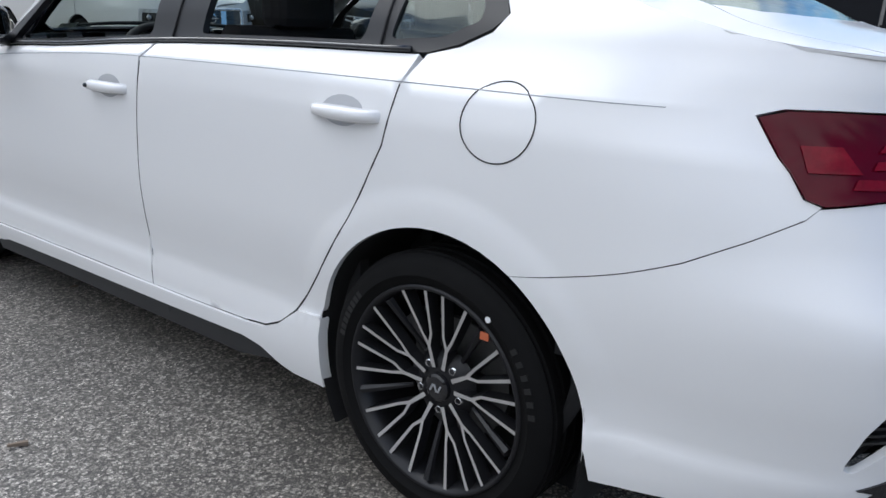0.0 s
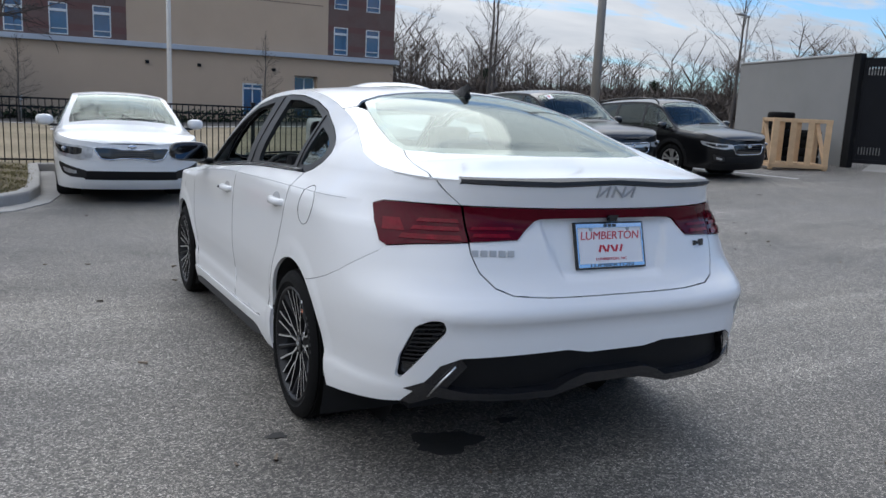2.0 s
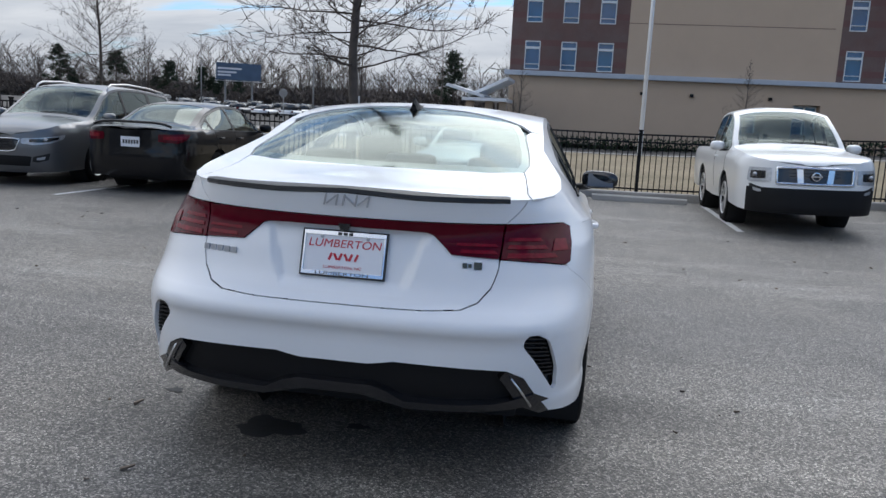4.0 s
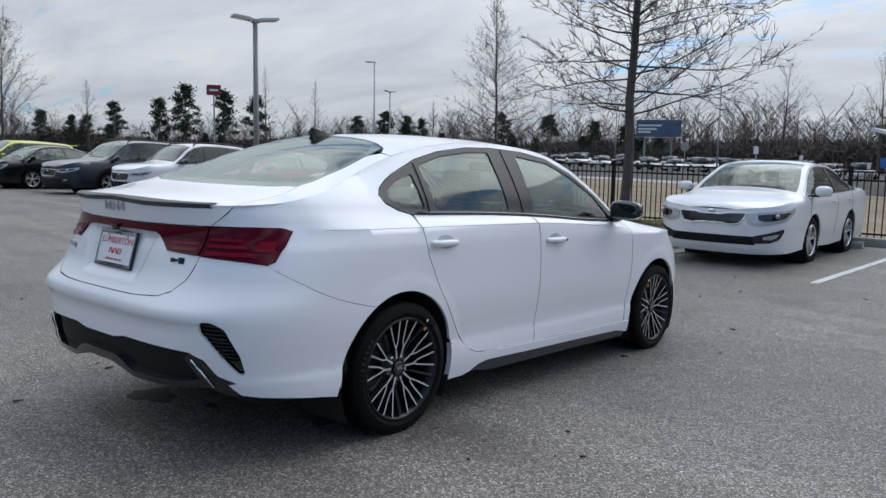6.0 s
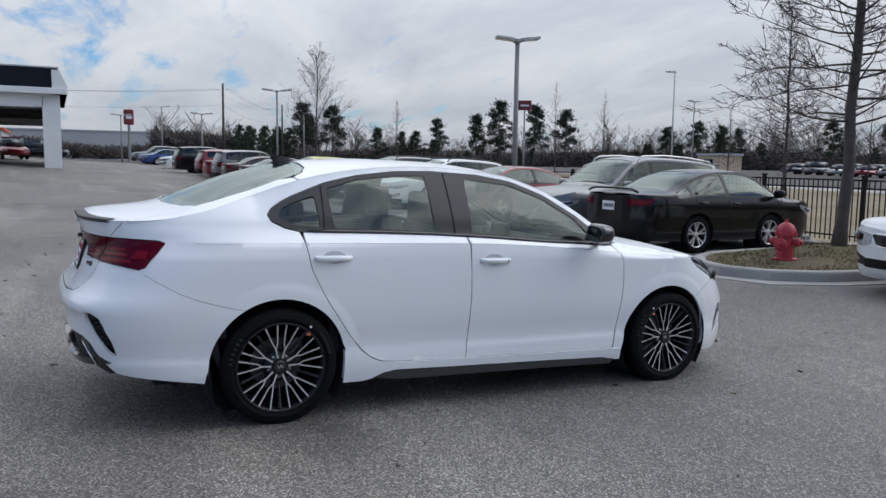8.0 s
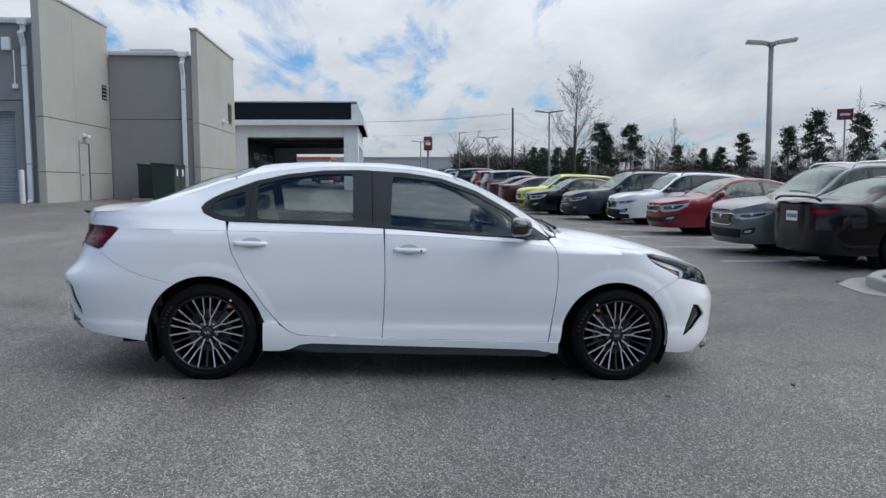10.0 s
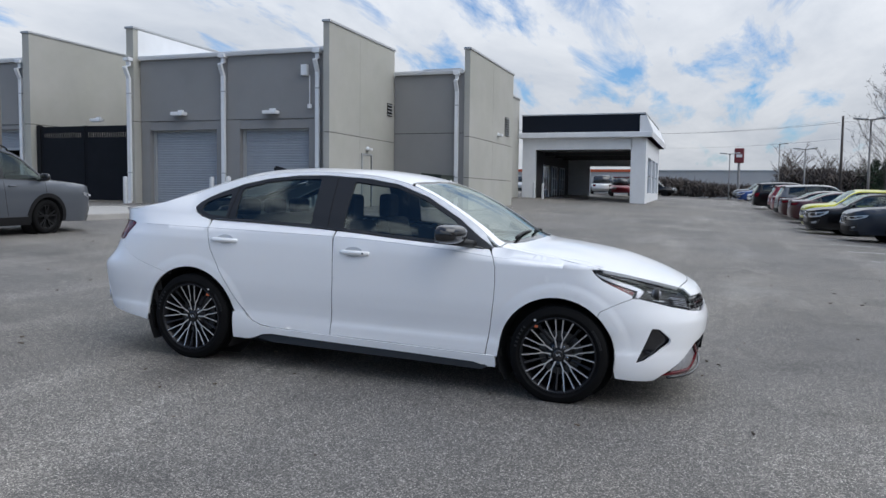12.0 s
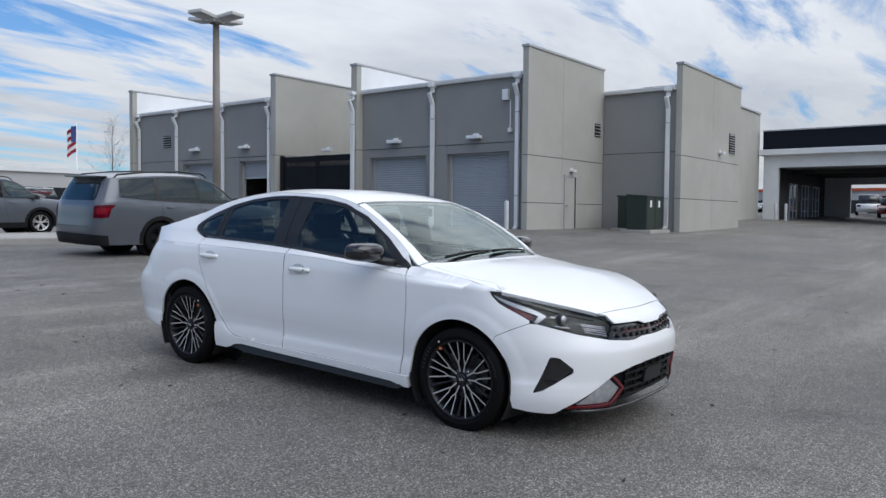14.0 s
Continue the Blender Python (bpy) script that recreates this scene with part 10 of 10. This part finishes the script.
# ---- light poles ----
def light_pole(x, y, h, heads, label, material=POLEGREY, r=0.11, base=True, arm=0.22, tilt=6):
    z = gz(max(-70, min(60, x)), max(-50, min(60, y)))
    p = tagged(empty("light_pole", pose(x, y, z)), label, "light pole", "parking lot light poles")
    bm = bmesh.new()
    tube(bm, [(0, 0, 0), (0, 0, h)], [r, r * 0.72], 12)
    part("pole", bm, material, p, smooth=True)
    if base:
        bm = bmesh.new()
        lathe(bm, [(-0.1, 0.30), (0.62, 0.30), (0.65, 0.27), (0.65, 0.0)], 20, "z")
        sharp(part("concrete_base", bm, CONCRETE, p))
    part("pole_cap", boxes((-r, r, -r, r, h - 0.02, h + 0.12), bevel=0.02), material, p)
    for a in heads:
        hd = part("lamp_head", boxes((arm, arm + 0.58, -0.24, 0.24, -0.02, 0.07), (arm - 0.12, arm + 0.02, -0.1, 0.1, -0.05, 0.08), bevel=0.012), LAMPHEAD, p, "flat pale lamp head")
        hd.matrix_local = pose(0, 0, h + 0.06, rz=a) @ pose(0, 0, 0, ry=-tilt)
        part("arm", boxes((0, arm, -0.035, 0.035, -0.03, 0.03)), material, hd)
        part("lens", boxes((arm + 0.06, arm + 0.52, -0.18, 0.18, -0.03, -0.02)), LAMPCLEAR, hd)
    return p


light_pole(-19.75, 12.77, 5.85, (70, 250), "tall grey light pole with two flat heads beyond the fence")
light_pole(-8.6, -13.9, 5.85, (10, 100, 190, 280), "grey-brown light pole with four flat heads on a kerbed median", POLEBRONZE, 0.12)
light_pole(12.5, 14.4, 9.0, (90, 270), "tall grey light pole beyond the fence", r=0.14)
light_pole(-52.75, 50.5, 9.6, (200,), "slim galvanised lamp post beyond the field", LAMPHEAD, 0.09, False, 0.3, 3)
light_pole(4.0, 40.0, 16.0, (0,), "slim white pole before the hotel", WHITEMETAL, 0.13, False, 0.1)
for x, y, h, hd in ((-47.7, 11.2, 5.6, (80, 260)), (-69.0, 9.8, 4.6, (80, 260)), (-81.5, 3.9, 4.7, (80, 260)), (-86.8, 24.5, 6.0, (60,)), (-62, 62, 8, (100, 280)), (-22, 60, 7.5, (0, 180)), (-45, 85, 9, (0, 180)), (-8, 75, 7, (0, 180)), (38, 33, 7.2, (180,)), (55, 18, 8.0, (180,)), (-100, 10, 7, (90,)), (-2, 92, 8.5, (0,))):
    light_pole(x, y, h, hd, "distant grey light pole", POLEGREY, 0.08, False, 0.4)


def utility_pole(x, y, h):
    z = gz(max(-70, min(60, x)), max(-50, min(60, y)))
    p = tagged(empty("utility_pole", pose(x, y, z)), "plain brown wooden utility pole", "utility pole", "utility poles along the road")
    bm = bmesh.new()
    tube(bm, [(0, 0, 0), (0, 0, h)], [0.17, 0.11], 10)
    part("pole", bm, BARK, p, smooth=True)


UP = ((-119, 30.4, 9.2), (-86.8, 15.1, 9.1), (-104, -22, 9.6), (-112, -60, 9.6))
for p in UP:
    utility_pole(*p)


def wires():
    order = sorted(UP, key=lambda p: p[1])
    ends = [(-130, -140, 9.6)] + list(order)
    for dv, dz in ((-1.0, -0.6), (0.5, -0.6), (1.0, -0.6), (0, -2.4)):
        bm = bmesh.new()
        for a, b in zip(ends, ends[1:]):
            za, zb = (gz(max(-70, p[0]), max(-50, min(60, p[1]))) + p[2] + dz for p in (a, b))
            pts = []
            for i in range(11):
                u = i / 10
                pts.append((a[0] + (b[0] - a[0]) * u, a[1] + dv * 0 + (b[1] - a[1]) * u + dv, za + (zb - za) * u - 1.0 * 4 * u * (1 - u)))
            tube(bm, pts, 0.010, 4)
        tagged(part("overhead_wire", bm, WIRE), "sagging overhead wire between utility poles", "wire", "overhead wires", "structure")


wires()


# ---- signs ----
def pylon_sign(x, y, h, w, sh, material, label, face=90, bars=True):
    z = gz(max(-70, min(60, x)), max(-50, min(60, y)))
    s = tagged(empty("pylon_sign", pose(x, y, z, rz=face)), label, "sign")
    bm = bmesh.new()
    tube(bm, [(0, 0, 0), (0, 0, h - sh)], 0.14, 10)
    part("pole", bm, POLEGREY, s)
    part("sign_box", boxes((-w / 2, w / 2, -0.2, 0.2, h - sh, h), bevel=0.12), material, s)
    if bars:
        for v in (-0.206, 0.2):
            part("sign_bar", boxes((-w * 0.3, w * 0.3, v, v + 0.006, h - sh * 0.62, h - sh * 0.42)), SIGNWHITE, s, "pale bar of unreadable lettering")


pylon_sign(-84.6, 4.9, 5.6, 1.0, 1.6, SIGNRED, "red pylon sign on a grey pole by the road")
pylon_sign(-126, 80, 13.0, 2.6, 1.9, SIGNRED, "tall red roadside sign beyond the woods", 55)


def billboard():
    b = tagged(empty("billboard", pose(-57.2, 122.3, 1.0, rz=26)), "wide blue-grey billboard with white lettering bars", "billboard")
    part("panel", boxes((-3.7, 3.7, -0.15, 0.15, 4.2, 7.0), bevel=0.03), SIGNBLUE, b)
    for z0, w in ((5.9, 2.4), (5.3, 1.9), (4.8, 1.3)):
        part("sign_bar", boxes((-3.4, -3.4 + w * 1.6, -0.165, -0.15, z0, z0 + 0.3)), SIGNWHITE, b, "pale bar of unreadable lettering")
    part("catwalk", boxes((-3.9, 3.9, -0.9, -0.15, 4.0, 4.08)), STEEL, b)
    for x in (-2.2, 2.2):
        bm = bmesh.new()
        tube(bm, [(x, 0.1, -1.5), (x, 0.1, 4.3)], 0.18, 10)
        part("post", bm, POLEGREY, b)


billboard()


def small_sign(x, y, h, w, sh, material, label, face=0):
    s = tagged(empty("post_sign", pose(x, y, gz(x, min(60, y)), rz=face)), label, "sign", "small post signs")
    bm = bmesh.new()
    tube(bm, [(0, 0, 0), (0, 0, h)], 0.035, 8)
    part("post", bm, STEEL, s)
    part("sign_plate", boxes((-w / 2, w / 2, -0.05, -0.035, h - sh, h), bevel=0.004), material, s)


for x, y, h, w, sh, m_, lab in ((-14.0, 46, 2.6, 0.5, 0.7, SIGNWHITE, "white rectangular sign on a post"), (-11.6, 47, 2.3, 0.35, 0.45, SIGNWHITE, "white rectangular sign on a post"), (-7.8, 58, 2.2, 0.5, 0.7, SIGNWHITE, "white rectangular sign on a post"),
                              (-9.6, 60, 3.0, 1.2, 1.1, SIGNBLUEBRIGHT, "bright blue banner sign on a post"), (-3.6, 60, 2.0, 0.4, 0.5, SIGNWHITE, "white rectangular sign on a post"), (-12.0, 66, 2.2, 0.45, 0.6, SIGNWHITE, "white rectangular sign on a post")):
    small_sign(x, y, h * 0.9, w * 0.6, sh * 0.65, m_, lab)


def disc_sign(x, y, h, r):
    s = tagged(empty("round_sign", pose(x, y, gz(x, min(60, y)))), "pale round sign seen from behind on a post", "sign")
    bm = bmesh.new()
    tube(bm, [(0, 0, 0), (0, 0, h)], 0.04, 8)
    part("post", bm, STEEL, s)
    bm = bmesh.new()
    lathe(bm, [(-0.06, 0.0), (-0.06, r), (-0.04, r), (-0.04, 0.0)], 24, "y", pose(0, 0, h - r))
    part("sign_plate", bm, POLEGREY, s)


disc_sign(-23.5, 57.0, 2.9, 0.36)


def flag(x, y, h):
    z = gz(x, -50)
    f = tagged(empty("flagpole", pose(x, y, z)), "white flagpole with a striped flag hanging limp", "flagpole")
    bm = bmesh.new()
    tube(bm, [(0, 0, 0), (0, 0, h)], [0.08, 0.04], 10)
    part("pole", bm, WHITEMETAL, f, smooth=True)
    for i in range(7):
        bm = bmesh.new()
        rows = []
        for j in range(7):
            a = j / 6
            rows.append([bm.verts.new((0.06 + 0.9 * a, 0.16 * math.sin(a * 7 + i * 0.3) * a, h - 0.2 - 0.55 * a - (i + k) * 0.34 - 0.1 * a)) for k in (0, 1)])
        for p, q in zip(rows, rows[1:]):
            bm.faces.new((p[0], q[0], q[1], p[1]))
        for p in list(bm.faces):
            p.normal_flip()
        bmesh.ops.solidify(bm, geom=list(bm.faces), thickness=0.01)
        part("flag_stripe", bm, FLAGRED if i % 2 == 0 else SIGNWHITE, f)
    bm = boxes((0.07, 0.5, -0.03, 0.05, h - 1.75, h - 0.3))
    part("flag_canton", bm, FLAGBLUE, f)


flag(-32.1, -66.9, 8.4)


# ---- far buildings, roads and lots ----
def far_building(name, x0, x1, y0, y1, h, wall, label, roof=COPING, windows=(), axis="x"):
    z = min(gz(max(-70, min(60, x)), max(-50, min(60, y))) for x in (x0, x1) for y in (y0, y1))
    b = tagged(empty(name, pose((x0 + x1) / 2, (y0 + y1) / 2, z)), label, "building")
    dx, dy = abs(x1 - x0) / 2, abs(y1 - y0) / 2
    part("wall", boxes((-dx, dx, -dy, dy, -0.5, h)), wall, b)
    part("roof", boxes((-dx - 0.2, dx + 0.2, -dy - 0.2, dy + 0.2, h, h + 0.35)), roof, b)
    for u, z0, w, hh in windows:
        if axis == "north":
            part("window", boxes((u - w / 2, u + w / 2, dy, dy + 0.04, z0, z0 + hh)), CARGLASSFAR, b)
        elif axis == "x":
            part("window", boxes((dx, dx + 0.04, u - w / 2, u + w / 2, z0, z0 + hh)), CARGLASSFAR, b)
        else:
            part("window", boxes((u - w / 2, u + w / 2, -dy - 0.04, -dy, z0, z0 + hh)), CARGLASSFAR, b)
    return b


far_building("warehouse", -235, -212, -48, 24, 7.0, FARWHITE, "long white warehouse beyond the road", COPING)
far_building("warehouse", -262, -240, -80, -10, 7.2, FARWHITE, "long pale warehouse beyond the road", COPING)
far_building("store", -125, -108, -34, -8, 3.2, FARWHITE, "low store with an orange band beyond the drive", ORANGE, [(-10 + 3 * k, 0.3, 2.0, 1.7) for k in range(7)])
far_building("showroom", -36, -19, -72, -60.5, 3.6, FARWHITE, "low white flat-roofed showroom with dark glass", WHITEMETAL, [(-7 + 2.4 * k, 0.1, 2.1, 2.3) for k in range(7)], "north")
far_building("showroom_annex", -18, 2, -74, -58.0, 3.3, FARWHITE, "low white flat-roofed annex", WHITEMETAL, [(-8.5 + 2.4 * k, 0.1, 2.1, 2.2) for k in range(8)], "north")
far_building("shop", -96, -91, 96, 101, 2.6, TANWALL, "small tan shop among the far trees", COPING, [(0, 0.5, 2, 1.5)], "y")


def far_strip(name, pts, w, material, label, cat):
    rows = []
    for i, p in enumerate(pts):
        q0, q1 = Vector(pts[max(0, i - 1)]), Vector(pts[min(len(pts) - 1, i + 1)])
        n = (q1 - q0).normalized()
        n = Vector((-n.y, n.x)) * w / 2
        rows.append(((p[0] - n.x, p[1] - n.y), (p[0] + n.x, p[1] + n.y)))
    bm = bmesh.new()
    prev = None
    for a, b in rows:
        r = [bm.verts.new((p[0], p[1], gz(max(-70, min(60, p[0])), max(-50, min(60, p[1]))) + 0.03)) for p in (a, b)]
        if prev:
            bm.faces.new((prev[0], prev[1], r[1], r[0]))
        prev = r
    bmesh.ops.recalc_face_normals(bm, faces=bm.faces)
    tagged(part(name, bm, material), label, cat, kind="structure")


far_strip("service_road", [(x, 39 + 0.02 * x) for x in range(-70, 61, 5)], 3.6, CONCRETE, "pale concrete service road across the field", "road")
far_strip("far_lot", [(x, 92 + 0.02 * x) for x in range(-90, -5, 5)], 34, FARGROUND, "grey asphalt lot beyond the field", "road")
far_strip("highway", [(-82 - 0.1 * y, y) for y in range(-60, 60, 5)], 9, FARGROUND, "grey road beyond the pavilion", "road")


def far_car(x, y, rz, p, suv):
    z = gz(max(-70, min(60, x)), max(-50, min(60, y)))
    name = "suv" if suv else "sedan"
    c = tagged(empty(name, pose(x, y, z, rz=rz)), "distant parked " + p.name.replace("_", " ").replace("paint", "").strip() + (" suv in a far lot" if suv else " sedan in a far lot"), "car", "cars in the far lots")
    hb, hr = (0.95, 1.68) if suv else (0.85, 1.44)
    bm = bmesh.new()
    prism(bm, [(-2.25, 0.3), (2.25, 0.3), (2.3, 0.62), (2.1, hb - 0.12), (1.0, hb), (-2.1, hb), (-2.3, 0.7)], 1.78, pose(0, -0.89, 0))
    bmesh.ops.bevel(bm, geom=list(bm.edges), offset=0.06, segments=2, affect="EDGES")
    part("body", bm, p, c, smooth=True)
    bm = bmesh.new()
    rear = -2.0 if suv else -1.7
    prism(bm, [(rear, hb - 0.02), (1.05, hb - 0.02), (0.35, hr), (rear + (0.25 if suv else 0.75), hr)], 1.5, pose(0, -0.75, 0))
    bmesh.ops.bevel(bm, geom=list(bm.edges), offset=0.05, segments=2, affect="EDGES")
    part("cabin", bm, CARGLASSFAR, c, smooth=True)
    part("roof", boxes((rear + (0.3 if suv else 0.75), 0.36, -0.72, 0.72, hr - 0.03, hr + 0.02), bevel=0.02), p, c)
    for px in (-1.35, 1.4):
        for s in (-1, 1):
            bm = bmesh.new()
            lathe(bm, [(-0.1, 0.0), (-0.1, 0.2), (-0.1, 0.33), (0.1, 0.33), (0.1, 0.2), (0.08, 0.0)], 16, "y", pose(px, s * 0.82, 0.33))
            part("wheel", bm, RUBBER, c)
    for s in (-1, 1):
        part("headlight", boxes((2.1, 2.27, s * 0.7 - 0.15, s * 0.7 + 0.15, 0.62, 0.75), bevel=0.02), LAMPCLEAR, c)
        part("tail_lamp", boxes((-2.29, -2.15, s * 0.72 - 0.14, s * 0.72 + 0.14, 0.7, 0.86), bevel=0.02), LAMPRED, c)


rc = random.Random(12)
pal = [P_WHITE, P_WHITE, P_SILVER, P_GREY, P_BLACK, P_NAVY, P_RED]
for k in range(18):
    far_car(-66 + 3.3 * k, 84 + 0.3 * rc.random(), 90, rc.choice(pal), rc.random() < 0.5)
for k in range(14):
    far_car(-70 + 3.6 * k, 100 + 0.3 * rc.random(), 270, rc.choice(pal), rc.random() < 0.5)
for x, y, rz in ((-63.5, -5.2, 10), (-68, -7.5, 190), (-75, -3.4, 80), (-70, -15.0, 85), (-70, -18.5, 85), (25.0, 57.0, 5), (-12.0, -32, 90), (-14, -36, 92), (-9, -40, 90), (-16.0, -45, 90), (-20, -50, 95)):
    far_car(x, y, rz, rc.choice(pal), rc.random() < 0.6)


# ---- kerbed median by the light pole, drain and debris ----
MED = [(-13.6, -13.7), (-13.7, -12.4), (-13.0, -11.7), (-11.9, -11.75), (-9.0, -12.6), (-3.0, -14.6), (3.0, -16.5), (3.5, -17.8), (2.8, -18.6), (-4.0, -16.9), (-10.0, -15.2), (-13.0, -14.6), (-13.6, -13.7)]
wall_strip("kerb", MED, 0.17, 0.15, CONCRETE, "pale concrete kerb round a narrow median", "kerb")


def median_fill():
    bm = bmesh.new()
    vs = [bm.verts.new((x, y, gz(x, y) + 0.13)) for x, y in MED[:-1]]
    f = bm.faces.new(vs)
    bmesh.ops.triangulate(bm, faces=[f])
    bmesh.ops.recalc_face_normals(bm, faces=bm.faces)
    ob = part("median_fill", bm, CONCRETE)
    tagged(ob, "pale concrete fill of the narrow median", "median", kind="structure")


median_fill()


def drain(x, y):
    d = tagged(empty("storm_drain", pose(x, y, gz(x, y))), "dark iron storm drain grate in the asphalt", "drain")
    part("drain_frame", boxes((-0.9, 0.9, -0.32, 0.32, -0.02, 0.012), bevel=0.004), IRON, d)
    for i in range(14):
        u = -0.82 + 1.64 * i / 13
        part("grate_bar", boxes((u - 0.03, u + 0.03, -0.28, 0.28, 0.012, 0.022)), IRON, d)


drain(-8.0, -8.5)


def debris():
    """Small stones, leaf scraps and twigs lying about on the asphalt."""
    rng = random.Random(77)
    vs, fs = [], []
    for i in range(420):
        x, y = rng.uniform(-9, 10), rng.uniform(-9, 8)
        z = gz(x, y)
        s = rng.uniform(0.006, 0.018)
        a = rng.uniform(0, 6.28)
        p = Vector((x, y, z + s * 0.4))
        sliver(vs, fs, p, p + Vector((math.cos(a), math.sin(a), 0.1)) * s * rng.uniform(1.0, 3.5), s * 0.5, s * 0.3, 4)
    me = bpy.data.meshes.new("debris")
    me.from_pydata([tuple(v) for v in vs], [], fs)
    me.materials.append(DEBRIS)
    tagged(new("debris", me), "scattered grit, leaf scraps and twigs on the asphalt", "debris", kind="stuff")


debris()


def oil_stain(x, y, rx, ry, seed):
    rng = random.Random(seed)
    bm = bmesh.new()
    c = bm.verts.new((x, y, gz(x, y) + 0.003))
    n = 40
    ph = [rng.uniform(0, 6.28) for k in range(4)]
    ring = []
    for i in range(n):
        a = 2 * math.pi * i / n
        k = 1 + 0.16 * math.sin(3 * a + ph[0]) + 0.1 * math.sin(5 * a + ph[1]) + 0.06 * math.sin(9 * a + ph[2])
        px, py = x + rx * k * math.cos(a), y + ry * k * math.sin(a)
        ring.append(bm.verts.new((px, py, gz(px, py) + 0.003)))
    for i in range(n):
        bm.faces.new((c, ring[i], ring[(i + 1) % n]))
    tagged(part("oil_stain", bm, OILSTAIN), "dark oil stain on the asphalt behind the sedan", "stain", kind="structure")


oil_stain(-0.38, -1.87, 0.14, 0.11, 3)
oil_stain(-0.03, -1.75, 0.05, 0.03, 4)
oil_stain(-0.98, -1.57, 0.04, 0.03, 5)


def pad():
    bm = bmesh.new()
    n = 14
    rows_ = []
    for i in range(n + 1):
        t = i / n
        a, b = Vector((15.6, 7.9)).lerp(Vector((17.3, -2.5)), t), Vector((18.0, 9.3)).lerp(Vector((23.0, -1.5)), t)
        rows_.append([bm.verts.new((p.x, p.y, gz(p.x, p.y) + 0.006)) for p in (a.lerp(b, k / 6) for k in range(7))])
    for p, q in zip(rows_, rows_[1:]):
        for k in range(6):
            bm.faces.new((p[k], q[k], q[k + 1], p[k + 1]))
    tagged(part("concrete_apron", bm, CONCRETE), "pale concrete apron before the refuse enclosure", "pavement", kind="structure")


pad()


def turf_blades():
    """Dormant grass and leaf litter on the island, uneven and patchy."""
    rng = random.Random(31)
    poly = [(x, y) for x, y in ISLE]
    vs, fs = [], []
    while len(fs) < 9000:
        x, y = rng.uniform(-4.5, -2.0), rng.uniform(6.0, 11.2)
        if not inside((x, y), poly) or noise.noise(Vector((x * 1.7, y * 1.7, 2))) < -0.25 + rng.uniform(-0.3, 0.3):
            continue
        if min(math.hypot(x - a, y - b) for a, b in poly) < 0.14:
            continue
        p = Vector((x, y, turf_z(x, y) - 0.005))
        d = Vector((rng.uniform(-1, 1), rng.uniform(-1, 1), rng.uniform(0.2, 1.6))).normalized()
        blade(vs, fs, p, p + d * rng.uniform(0.02, 0.06), rng.uniform(0.003, 0.007), 0.001, rng)
    me = bpy.data.meshes.new("island_grass")
    me.from_pydata([tuple(v) for v in vs], [], fs)
    me.materials.append(ISLEBLADES)
    tagged(new("island_grass", me), "patchy dormant grass and litter on the island", "grass", kind="stuff")


turf_blades()
